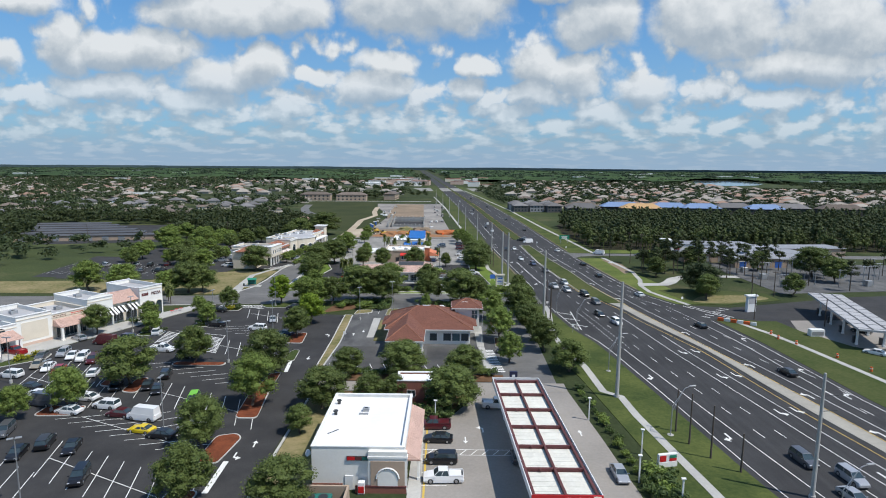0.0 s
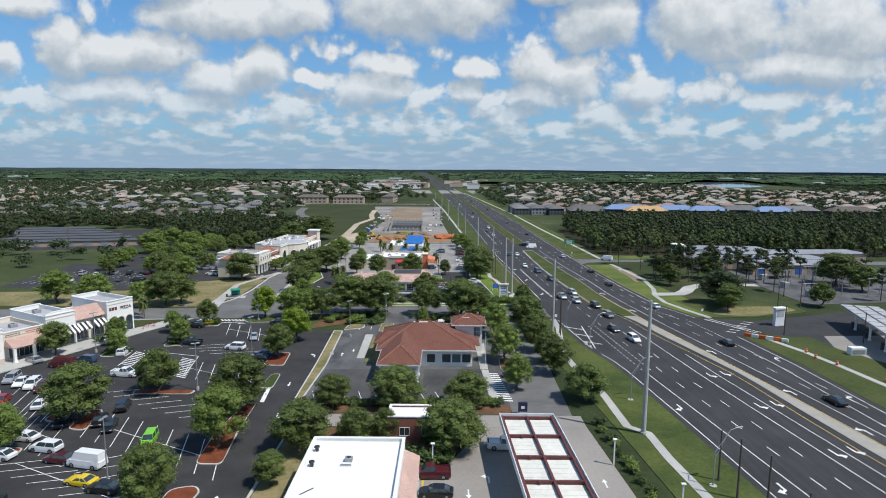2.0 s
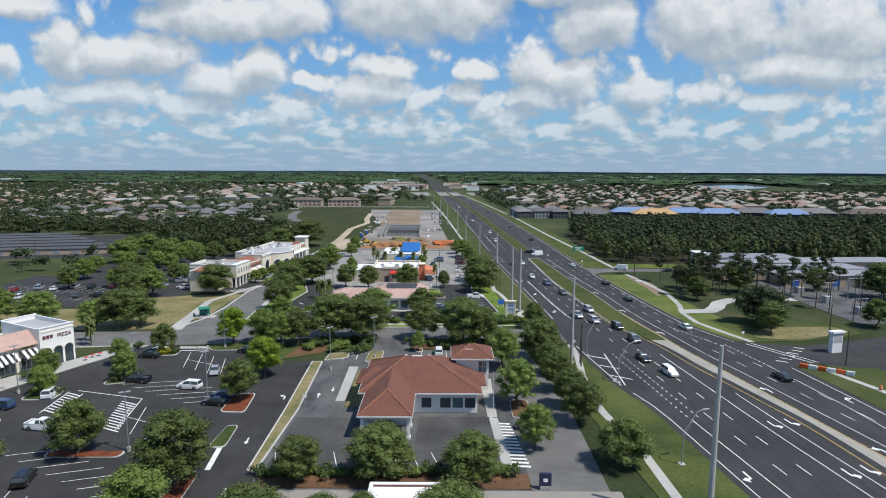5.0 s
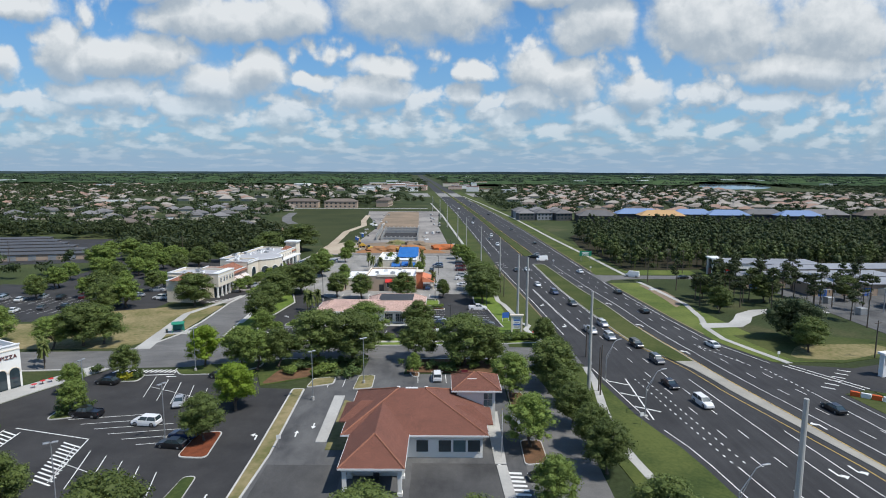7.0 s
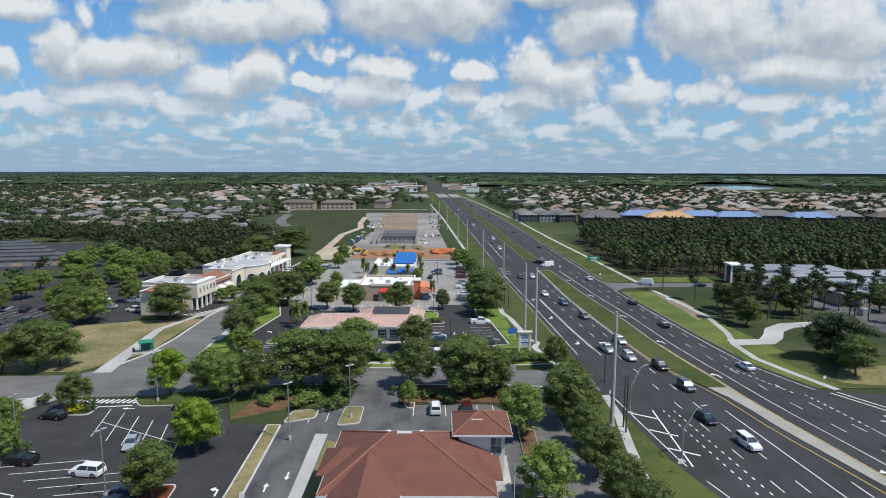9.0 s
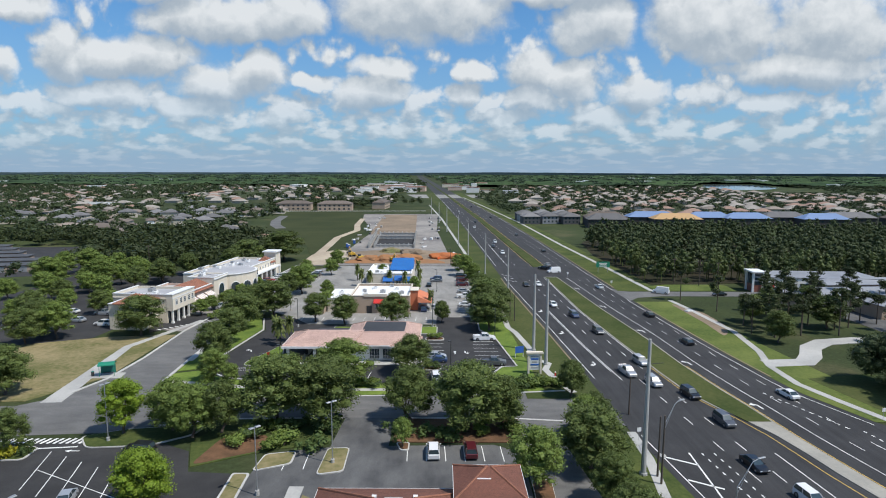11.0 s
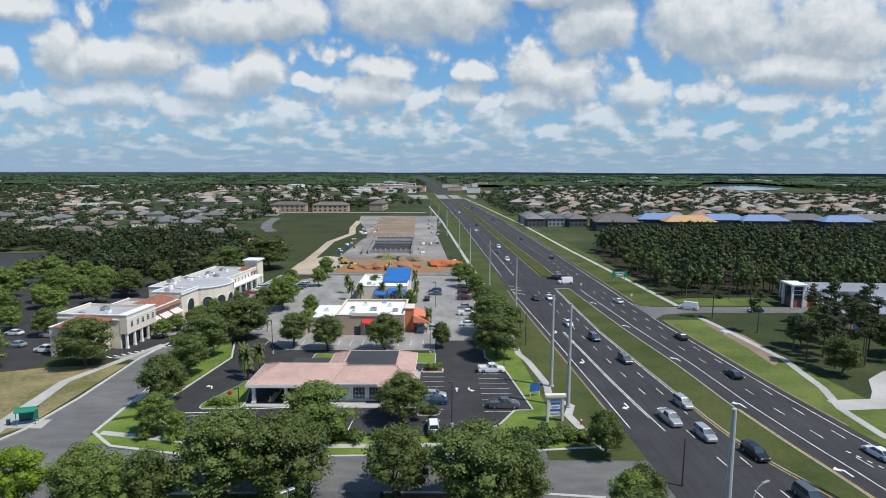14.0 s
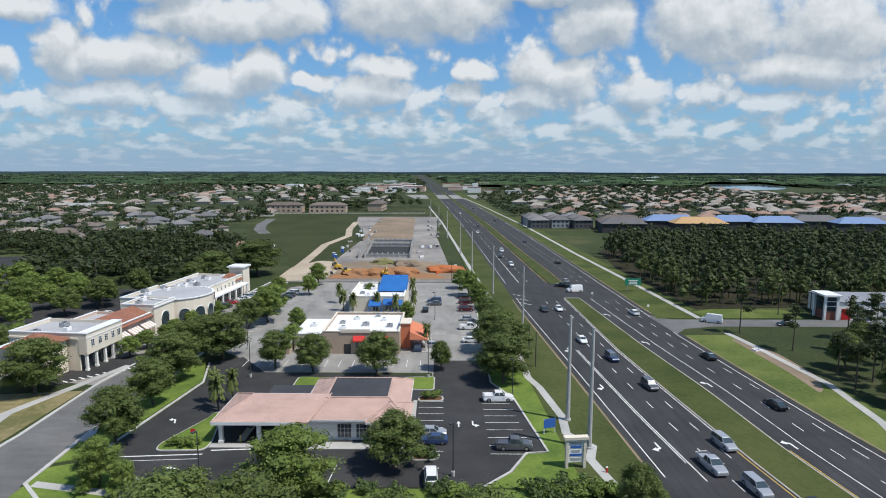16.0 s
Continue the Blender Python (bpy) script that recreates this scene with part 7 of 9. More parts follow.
for y in (218, 222, 226, 229):
    window(cu, -6.2, y, 1.7, 1.8, 2.2, "e", 2, 3)
bars(cu, -10.8, 213.7, 2.95, (.42, .3, .4, .4, .42, .42, .42, .3, .4), .4, "teal", .13)
part("swoosh", pipe(B(), (-10.6, 213.6, 3.5), (-5.8, 213.6, 3.52), 0.05, 0.05, 6), "sign_red", cu)
part("front_walk", block(B(), -23.0, -4.6, 211.9, 214.2, 0, .13), "concrete", cu)
part("side_walk", block(B(), -5.4, -4.7, 214.2, 231, 0, .13), "concrete", cu)

# --- restaurants ---
r1 = thing("restaurant", "tan stucco restaurant with white roof and red awnings", "restaurant")
walls(r1, -28.2, -10.2, 258.6, 277.0, 5.4, "stucco_tan", roof="roof_white", parapet=0.6, cap="stucco_cream")
part("cornice", block(B(), -24, -17, 258.4, 258.6, 5.2, 6.0), "stucco_cream", r1)
part("kitchen_wing", block(B(), -35.4, -28.2, 260.6, 274, 0, 4.2), "stucco_cream", r1)
part("wing_roof", block(B(), -35.5, -28.2, 260.5, 274.1, 4.2, 4.35), "roof_white", r1)
part("entry_tower", block(B(), -10.2, -7.9, 263.0, 267.8, 0, 6.1), "orange", r1)
part("tower_cap", block(B(), -10.4, -7.7, 262.8, 268.0, 6.1, 6.3), "stucco_cream", r1)
hip(bm := B(), -7.9, -3.6, 260.2, 271.5, 3.1, 1.7, flat=(-7.89, -7.8, 260.6, 271.0))
part("porch_roof", bm, "orange", r1)
for y in (261, 266, 271):
    column(r1, -4.0, y, 3.0, 0.2, "stucco_cream")
part("porch_floor", block(B(), -7.2, -2.8, 259.6, 272, 0, .15), "concrete", r1)
for x in (-19.6, -14.2):
    awning(r1, x - 1.4, x + 1.4, 258.6, 4.4, 1.1, .9, ("red_awning",))
    window(r1, x, 258.6, 2.2, 2.0, 1.6, "s", 2, 1)
part("service_door", block(B(), -23.2, -21.6, 258.52, 258.6, 0.05, 2.4), "dark_steel", r1)
for k, (x, y) in enumerate(((-25, 268), (-22, 272), (-19, 266), (-15, 271), (-13, 265), (-24, 262.6), (-17, 275), (-32, 267))):
    hvac(r1, x, y, 4.8 if x > -28 else 4.35, 0.7 + .1 * (k % 3), "white" if k % 2 else "steel")
pen = thing("refuse_enclosure", "tan block refuse enclosure with a pitched cap", "enclosure")
part("wall", block(B(), -39.4, -35.9, 258.0, 262.0, 0, 2.6), "stucco_tan", pen)
hip(bm := B(), -39.6, -35.7, 257.8, 262.2, 2.62, 1.0)
part("roof", bm, "roof_grey", pen)

r2 = thing("seafood_restaurant", "cream restaurant with a bright blue metal roof and awnings", "restaurant")
walls(r2, -28.4, -11.8, 297.2, 319.0, 5.2, "stucco_cream", roof="roof_white", parapet=0.5, cap="stucco_white")
bm = B()
v = [bm.verts.new(p) for p in ((-20.6, 305.6, 5.1), (-11.6, 305.6, 5.1), (-11.8, 318.6, 7.9), (-20.4, 318.6, 7.9), (-20.4, 319.2, 5.1), (-11.8, 319.2, 5.1))]
for f in ((0, 1, 2, 3), (3, 2, 5, 4), (0, 3, 4), (1, 5, 2), (0, 4, 5, 1)):
    bm.faces.new([v[k] for k in f])
blue = part("blue_roof", bm, "blue_metal", r2, "standing-seam bright blue metal roof")
for k in range(14):
    x = -20.3 + k * .65
    part("seam", pipe(B(), (x, 305.7, 5.17), (x, 318.5, 7.93), 0.035, 0.035, 4), "blue_metal", blue)
part("porch_deck", block(B(), -22.5, -12.2, 294.0, 297.2, 0, .3), "timber_pole", r2)
awning(r2, -22.2, -18.6, 297.2, 4.2, 2.6, 1.2, ("blue_awning",))
awning(r2, -18.0, -15.2, 297.2, 4.6, 2.6, 1.2, ("blue_awning",))
awning(r2, -14.8, -12.2, 297.2, 4.2, 2.6, 1.2, ("blue_awning",))
for x in (-22, -18.3, -15, -12.4):
    column(r2, x, 294.4, 3.0, 0.12, "blue_metal")
for x in (-20.4, -16.6, -13.4):
    window(r2, x, 297.2, 1.9, 1.8, 1.8, "s", 2, 1)
for k, (x, y) in enumerate(((-25, 303), (-22.6, 310), (-25.5, 314), (-23, 300.5))):
    hvac(r2, x, y, 4.7, 0.8, "white" if k % 2 else "steel")

# --- plaza with the pizza shop ---
pz = thing("shopping_plaza", "cream stucco plaza with curved parapets and striped awnings", "shops", at=pose(-84.1, 166.7, 0, 0, 0, 63.1))
# local x runs north-east along the front, -y faces the lot
def px(a, b, h, depth=15, name="shop_unit", material="stucco_white", front=0.0, parapet=1.0):
    bm = B()
    t = 0.3
    for q in ((-b, -a, front, front + t), (-b, -a, depth - t, depth), (-b, -b + t, front + t, depth - t), (-a - t, -a, front + t, depth - t)):
        block(bm, *q, 0, h)
    u = part(name, bm, material, pz)
    part("roof", block(B(), -b + t, -a - t, front + t, depth - t, h - parapet - .2, h - parapet), "roof_grey", u)
    part("coping", block(B(), -b - .1, -a + .1, front - .15, front + t + .1, h, h + .2), "white", u)
    part("coping", block(B(), -b - .1, -a + .1, depth - t - .1, depth + .1, h, h + .2), "white", u)
    part("cornice", block(B(), -b - .05, -a + .05, front - .1, front, h - .9, h - .7), "stucco_cream", u)
    return u


u = px(0, 7.2, 8.6)
for k, x in enumerate((-5.9, -3.6, -1.3)):
    arch(u, x, 0, 0.1, 1.8, 4.0, 0.06, "glass", "arch", surround="stucco_cream")
tx = bpy.data.curves.new("pizza_sign", "FONT")
tx.body, tx.size, tx.extrude, tx.align_x = "PIZZA", 1.1, 0.05, "CENTER"
tx.materials.append(M["rust_steel"])
to = new("sign_lettering", tx)
to.parent, to.matrix_basis = u, pose(-2.1, -0.09, 6.1, 90, 0, 0)
bars(u, -6.6, 0, 6.1, (.6, .6, .6), .8, "rust_steel", .14)
u = px(7.2, 15.2, 5.6, material="stucco_cream", front=1.2)
hip(bm := B(), -15.2, -7.2, 0.6, 6.0, 5.6, 2.6, flat=(-15.1, -7.3, 3.9, 4.0))
part("mansard", bm, "tile_pink", u)
for a, b in ((-15.0, -11.5), (-10.9, -7.4)):
    awning(u, a, b, 1.2, 4.6, 2.0, 1.3)
    window(u, (a + b) / 2, 1.2, 1.7, 3.0, 2.6, "s", 3, 1)
part("yellow_sign", block(B(), -10.2, -7.8, 1.12, 1.2, 4.9, 5.4), "flowers", u)
u = px(15.2, 22, 8.2)
bm = B()
pts = [(-22, 8.2), (-15.2, 8.2)] + [(-18.6 + 3.4 * math.cos(a), 8.2 + 0.9 * math.sin(a)) for a in np.linspace(0, math.pi, 12)]
lo, hi = [bm.verts.new((p[0], 0.0, p[1])) for p in pts], [bm.verts.new((p[0], .3, p[1])) for p in pts]
bm.faces.new(lo)
bm.faces.new(list(reversed(hi)))
for k in range(len(pts)):
    bm.faces.new((lo[k], lo[(k + 1) % len(pts)], hi[(k + 1) % len(pts)], hi[k]))
part("curved_parapet", bm, "stucco_white", u)
awning(u, -21.8, -15.4, 0, 4.9, 2.2, 1.5)
window(u, -18.6, 0, 1.6, 5.6, 2.6, "s", 4, 1)
u = px(22, 31, 6.4, material="stucco_cream")
hip(bm := B(), -31, -22, -3.6, 1.4, 3.6, 1.7, flat=(-30.6, -22.4, 0.8, 0.9))
part("canopy_roof", bm, "tile_pink", u)
for x in (-30.5, -26.5, -22.5):
    column(u, x, -3.2, 3.5, 0.28)
bars(u, -30.6, 0, 5.4, (.4, .3, .4, .3, .5, .4), .5, "rust_steel", .14)
bars(u, -26.4, 0, 5.4, (.7, .4, .6, .4, .4), .5, "sign_red", .14)
window(u, -26.5, 0, 1.6, 7.4, 2.6, "s", 7, 1)
u = px(31, 39, 7.4)
part("pink_base", block(B(), -38.9, -31.1, -.08, 0, 0, 0.8), "stucco_pink", u)
part("panel", block(B(), -38, -32, -.06, 0, 1.4, 5.8), "stucco_cream", u)
u = px(39, 55, 6.0)
arch(u, -42.4, 0, 3.6, 2.0, 2.0, 0.06, "glass", "arch", surround="white")
hip(bm := B(), -55, -39.4, -3.8, 1.0, 3.3, 1.6, flat=(-54.6, -39.8, 0.5, 0.6))
part("canopy_roof", bm, "tile_pink", u)
for x in (-54.4, -49.4, -44.6, -40):
    column(u, x, -3.4, 3.2, 0.28)
window(u, -47.2, 0, 1.6, 13, 2.4, "s", 9, 1)
u = px(55, 85, 6.6, material="stucco_cream")
for x in (-79, -73, -67, -61):
    window(u, x, 0, 1.7, 4.6, 2.6, "s", 4, 1)
for x, y, z in ((-11, 9, 4.6), (-18.6, 10, 7.2), (-25, 8, 5.4), (-28, 10, 5.4), (-35, 9, 6.4), (-46, 9, 5.0), (-49, 8, 5.0), (-62, 9, 5.6), (-72, 8, 5.6)):
    hvac(pz, x, y, z, 0.9)

# --- shops in a row beside the side street ---
st = thing("strip_mall", "cream two-storey row of shops with grey roofs and arcades", "shops", at=pose(-69.2, 330, 0, 0, 0, 84.3))


def sx(a, b, h, depth=16, material="stucco_cream", front=0.0, name="shop_unit"):
    bm = B()
    t = 0.3
    for q in ((-b, -a, front, front + t), (-b, -a, depth - t, depth), (-b, -b + t, front + t, depth - t), (-a - t, -a, front + t, depth - t)):
        block(bm, *q, 0, h)
    u = part(name, bm, material, st)
    part("roof", block(B(), -b + t, -a - t, front + t, depth - t, h - .9, h - .7), "roof_grey", u)
    for q in ((-b - .1, -a + .1, front - .15, front + t + .05), (-b - .1, -a + .1, depth - t - .05, depth + .1), (-b - .12, -b + t + .05, front + t + .05, depth - t - .05)):
        part("coping", block(B(), *q, h, h + .2), "white", u)
    return u


u = sx(0, 5, 9.0, 5)
part("tower_cap", block(B(), -5.5, .5, -.5, 5.5, 9.0, 9.5), "white", u)
hip(bm := B(), -11, -6, -.5, 6, 5.6, 2.2)
part("tile_roof", bm, "tile_rust", u)
u = sx(6, 30, 6.9)
for k in range(9):
    window(u, -28.6 + k * 2.6, 0, 5.1, 1.0, 1.3, "s", 2, 2)
for x in (-29, -24.5, -20, -15.5, -11, -7):
    column(u, x, -2.2, 3.8, 0.25)
part("arcade_roof", block(B(), -30, -6, -2.6, 0, 3.8, 4.2), "white", u)
window(u, -18, 0, 1.7, 21, 2.6, "s", 14, 1)
u = sx(30, 47.5, 7.4)
part("curved_front", pipe(B(), (-39.5, 3.0, 0), (-39.5, 3.0, 7.4), 9.0, 9.0, 28), "stucco_cream", u)
part("curved_roof", pipe(B(), (-39.5, 3.0, 7.4), (-39.5, 3.0, 7.6), 9.3, 9.3, 28), "white", u)
part("curved_deck", pipe(B(), (-39.5, 3.0, 7.6), (-39.5, 3.0, 7.64), 8.7, 8.7, 28), "roof_grey", u)
for a in np.linspace(-2.5, -0.64, 5):
    ob = arch(u, 0, 0, 0.1, 2.9, 4.6, 0.08, "glass", "arch", surround="white")
    ob.matrix_basis = pose(-39.5 + 9.0 * math.cos(a), 3.0 + 9.0 * math.sin(a), 0, 0, 0, math.degrees(a) + 90)
part("medallion", pipe(B(), (-35.7, -5.3, 6.3), (-35.6, -5.5, 6.3), .8, .8, 16), "dark_steel", u)
u = sx(47.5, 57, 8.0, 9)
arch(u, -52.2, 0, 0.1, 3.4, 5.2, 0.08, "glass", "arch", surround="white")
part("cornice", block(B(), -57.2, -47.3, -.3, 0, 7.3, 7.7), "white", u)
u = sx(57, 72.5, 6.0, material="stucco_pink", front=1.0)
hip(bm := B(), -72.5, -57, 0.2, 7.4, 5.4, 2.4, flat=(-72.4, -57.1, 5.8, 5.9))
part("tile_roof", bm, "tile_rust", u)
for k in range(3):
    awning(u, -71.9 + k * 5.0, -67.6 + k * 5.0, 1.0, 4.2, 1.8, 1.1, ("stucco_pink", "white"))
window(u, -64.7, 1.0, 1.6, 13, 2.4, "s", 8, 1)
u = sx(72.6, 84, 8.2, material="stucco_cream")
part("upper_storey", block(B(), -84.1, -72.5, -1.9, -.02, 3.7, 8.2), "stucco_cream", u)
part("coping", block(B(), -84.2, -72.4, -2.05, -.2, 8.2, 8.42), "white", u)
part("belt", block(B(), -84.14, -72.46, -1.98, -1.9, 7.1, 7.35), "white", u)
for x in (-82.3, -80.0, -78.0, -75.8, -73.8):
    window(u, x, -1.9, 5.9, 1.1, 1.6, "s", 2, 3)
# dark sheet added in place of the shade inside the arcade
part("arcade_shade_sheet", block(B(), -83.6, -73, -.06, 0, 0.1, 3.6), "glass", u)
for x in (-83.7, -80.8, -78.0, -75.4, -72.9):
    column(u, x, -1.4, 3.7, 0.25)
part("belt", block(B(), -84.3, -84, 0, 16, 7.0, 7.3), "stucco_cream", u)
u = sx(84.5, 91.5, 7.0, 12, "stucco_cream", 2.4)
hip(bm := B(), -92.2, -83.9, 1.7, 10.5, 7.3, 2.1)
part("tile_roof", bm, "tile_rust", u)
window(u, -88, 2.4, 3.4, 1.2, 2.0, "s", 2, 2)
for k in range(26):
    x = -8 - k * 2.98
    if -74.5 < x < -55.5 or -49 < x < -46 or -31.5 < x < -28.5:
        continue
    hvac(st, x, 6 + (k * 37) % 8 * (.3 if -56 < x < -47 else 1), 6.2 if x > -30 else (7.5 if x < -72 else (7.64 if x > -47.5 else 7.3)), 0.8 + .1 * (k % 3), "steel" if k % 2 else "white")

# --- east side ---
g2 = thing("station_canopy", "flat fuel canopy on slim columns, deck greyed for cloud shade", "canopy", at=pose(110.9, 155.8, 0, 0, 0, -17.5))
# deck colour lowered to mid grey to include cloud shade
part("deck", block(B(), -4.6, 4.6, -21.5, 21.5, 4.95, 5.5, .05), "roof_grey", g2)
for x in (-1.6, 1.7):
    part("gutter", block(B(), x - .25, x + .25, -21.3, 21.3, 5.5, 5.56), "roof_yard", g2)
for k in range(10):
    part("seam", block(B(), -4.5, 4.5, -20.4 + k * 4.4, -20.2 + k * 4.4, 5.5, 5.54), "dark_steel", g2)
for x in (-2.9, 2.9):
    for y in (-16, -6, 4, 14):
        column(g2, x, y, 4.95, 0.22, "white")
        part("pump", block(B(), x - .35, x + .35, y + 1.4, y + 2.2, 0.05, 1.9), "dark_steel", g2)
kiosk = thing("air_kiosk", "small white kiosk box on a pad", "kiosk")
part("cabinet", block(B(), 96.0, 99.6, 148.0, 149.6, 0, 1.9, .04), "white", kiosk)
part("grille", block(B(), 96.3, 99.3, 147.94, 148.0, 0.4, 1.4), "steel", kiosk)
ms = thing("station_sign", "tall white monument sign with a flat cap", "sign", at=pose(93.7, 174.3, 0, 0, 0, 15))
part("pylon", block(B(), -1.5, 1.5, -.5, .5, 0, 4.9), "white", ms)
part("cap", block(B(), -1.9, 1.9, -.8, .8, 4.9, 5.3), "white", ms)
part("panel", block(B(), -1.2, 1.2, -.56, -.5, 2.6, 4.6), "roof_grey", ms)
# white roofs and walls toned down to grey and tan in place of cloud shade
for n, (x, y, L) in enumerate(((140, 286, 60), (165, 304, 70), (150, 272, 46))):
    wh = thing("storage_building", "long low storage building, roof and walls darkened for cloud shade", "building", "storage buildings", pose(x, y - 12, 0, 0, 0, 4))
    part("wall", block(B(), -L / 2, L / 2, -6, 6, 0, 4.2), "stucco_tan", wh)
    hip(bm := B(), -L / 2 - .5, L / 2 + .5, -6.5, 6.5, 4.2, 1.2)
    part("roof", bm, "roof_slate_metal", wh)
    for k in range(8):
        part("roll_door", block(B(), -L / 2 + 2 + k * L / 8.5, -L / 2 + 5 + k * L / 8.5, -6.06, -6, 0.05, 2.8), "sign_blue" if k % 3 == 0 else "steel", wh)
mb = thing("modern_shop", "white and red-brick shop with a tall corner frame", "shop", at=pose(111.2, 298.6, 0, 0, 0, -4))
part("wall", block(B(), 3.4, 44, -6.6, 8, 0, 5.0), "stucco_white", mb)
part("roof", block(B(), 3.2, 44.2, -6.8, 8.2, 5.0, 5.3), "roof_slate_metal", mb)
for x in (-.3, 3.1):
    for y in (-7.6, -2.2):
        part("tower_post", block(B(), x - .3, x + .3, y - .3, y + .3, 0, 7.0), "white", mb)
part("tower_cap", block(B(), -1.1, 3.8, -8.4, -1.4, 7.0, 7.5), "white", mb)
part("tower_base", block(B(), 0, 2.8, -7.4, -2.4, 0, 2.6), "brick", mb)
part("tower_glass", block(B(), 0, 2.8, -7.5, -2.3, 2.6, 6.95), "glass", mb)
for z in (4.0, 5.4):
    part("tower_rail", block(B(), -.2, 3.0, -7.7, -7.5, z, z + .18), "white", mb)
part("red_door", block(B(), 5.0, 7.6, -6.68, -6.6, 0.05, 3.2), "sign_red", mb, "bright red double door")
for k in range(5):
    window(mb, 12 + k * 6.2, -6.6, 1.9, 3.8, 2.6, "s", 3, 1)
for k in range(18):
    x, y = 126 + (k % 6) * 11, 212 + (k // 6) * 15 + (k % 2) * 3
    sg = thing("substation_frame", "grey steel switchgear frame in a substation yard", "switchgear", "substation frames", pose(x, y, 0.07, 0, 0, 12))
    h = 5 + (k * 5) % 4
    for s in (-1, 1):
        part("post", pipe(B(), (s * 2.4, 0, 0), (s * 2.4, 0, h), .14, .1, 6), "steel", sg)
    part("beam", pipe(B(), (-3.2, 0, h - .4), (3.2, 0, h - .4), .1, .1, 6), "steel", sg)
    for j in (-1.6, 0, 1.6):
        part("insulator", pipe(B(), (j, 0, h - 1.5), (j, 0, h - .4), .12, .07, 6), "dark_steel", sg)
    if k % 3 == 0:
        part("transformer", block(B(), -1.2, 1.2, -1, 1, 0, 2.2, .06), "steel", sg)

# --- building site ---
for x0, y0, x1, y1, h, n in ((-41.5, 406, -44.5, 468, 3.6, 14), (-38.6, 406, -41.6, 468, 2.2, 14), (-16.4, 406, -18.4, 468, 3.2, 14), (-38, 408, -17, 408, 2.4, 8), (-41, 448, -18, 448, 2.8, 8), (-42, 467, -18.5, 467, 2.6, 8)):
    L = math.hypot(x1 - x0, y1 - y0)
    fw = thing("formwork_wall", "unfinished grey concrete block wall with pilasters", "wall", "formwork walls", pose(x0, y0, .12, 0, 0, math.degrees(math.atan2(y1 - y0, x1 - x0))))
    part("wall", block(B(), 0, L, -.15, .15, 0, h * .6), "pole_concrete", fw)
    part("cap_beam", block(B(), 0, L, -.35, .35, h * .6, h * .6 + .3), "concrete", fw)
    for k in range(n + 1):
        part("pilaster", block(B(), L * k / n - .25, L * k / n + .25, -.4, .4, 0, h), "pole_concrete", fw)
site_rng = random.Random(31)
for k in range(34):
    side = k % 2
    x, y = (site_rng.uniform(-58, -46), site_rng.uniform(400, 600)) if side else (site_rng.uniform(-13, -3), site_rng.uniform(400, 610))
    pl = thing("material_stack", "stack of pale building blocks on a pallet", "building blocks", "material stacks", pose(x, y, .12, 0, 0, site_rng.uniform(0, 90)))
    w, d, h = site_rng.uniform(1.2, 3.2), site_rng.uniform(1.0, 1.8), site_rng.uniform(.7, 1.6)
    part("pallet", block(B(), -w / 2, w / 2, -d / 2, d / 2, 0, .14), "timber_pole", pl)
    part("blocks", block(B(), -w / 2 + .05, w / 2 - .05, -d / 2 + .05, d / 2 - .05, .14, h, .04), site_rng.choice(("concrete", "pole_concrete", "white", "roof_yard")), pl)
for x, y in ((-52, 402), (-54, 408), (-52.5, 424), (5, 372)):
    tl = thing("site_toilet", "blue and white portable site toilet", "portable toilet", "site toilets", pose(x, y, .12))
    part("cabin", block(B(), -.6, .6, -.6, .6, 0, 2.1, .04), "sign_blue", tl)
    part("roof", block(B(), -.66, .66, -.66, .66, 2.1, 2.35, .08), "white", tl)
for k in range(6):
    bm = B()
    cx, cy = ((-36, 363), (-26, 361), (-19, 364), (-28, 390), (-16, 384), (0.5, 369))[k]
    bmesh.ops.create_icosphere(bm, subdivisions=3, radius=1)
    for v in bm.verts:
        f = 1 + .35 * noise.noise(v.co * 1.7 + Vector((k * 5, 0, 0)))
        v.co = Vector((v.co.x * (6 + k % 3) * f, v.co.y * 4.5 * f, max(-.1, v.co.z * (2.2 + .4 * (k % 3)) * f)))
    heap = part("dirt_mound", bm, ("dirt", "dirt", "dirt", "field_soil", "tan_dirt", "red_dirt")[k])
    heap.location = (cx, cy, .12)
    tagged(heap, "loose mound of orange dirt on the building site", "dirt mound", "dirt mounds")
for n, (x, y, a) in enumerate(((-46, 374, 30), (-24, 358, 200), (-40, 362, 120))):
    ex = thing("excavator", "yellow tracked excavator parked on the dirt", "excavator", "excavators", pose(x, y, .16, 0, 0, a))
    for s in (-1, 1):
        part("track", block(B(), s * 1.1 - .3, s * 1.1 + .3, -1.9, 1.9, 0, .9, .25), "rubber", ex)
    part("house", block(B(), -1.3, 1.3, -1.7, 1.4, .95, 2.0, .1), "excavator", ex)
    part("cab", block(B(), -1.3, -.2, .2, 1.4, 2.0, 3.0, .08), "glass", ex)
    part("boom", pipe(B(), (.3, 1.2, 1.8), (.3, 4.2, 4.4), .28, .2, 6), "excavator", ex)
    part("stick", pipe(B(), (.3, 4.2, 4.4), (.3, 6.2, 1.8), .2, .14, 6), "excavator", ex)
    part("bucket", block(B(), -.3, .9, 5.9, 6.8, .5, 1.6, .1), "dark_steel", ex)
bar = thing("site_fence", "orange plastic fence panel along the dirt", "fence", at=pose(-3, 362, .16, 0, 0, 70))
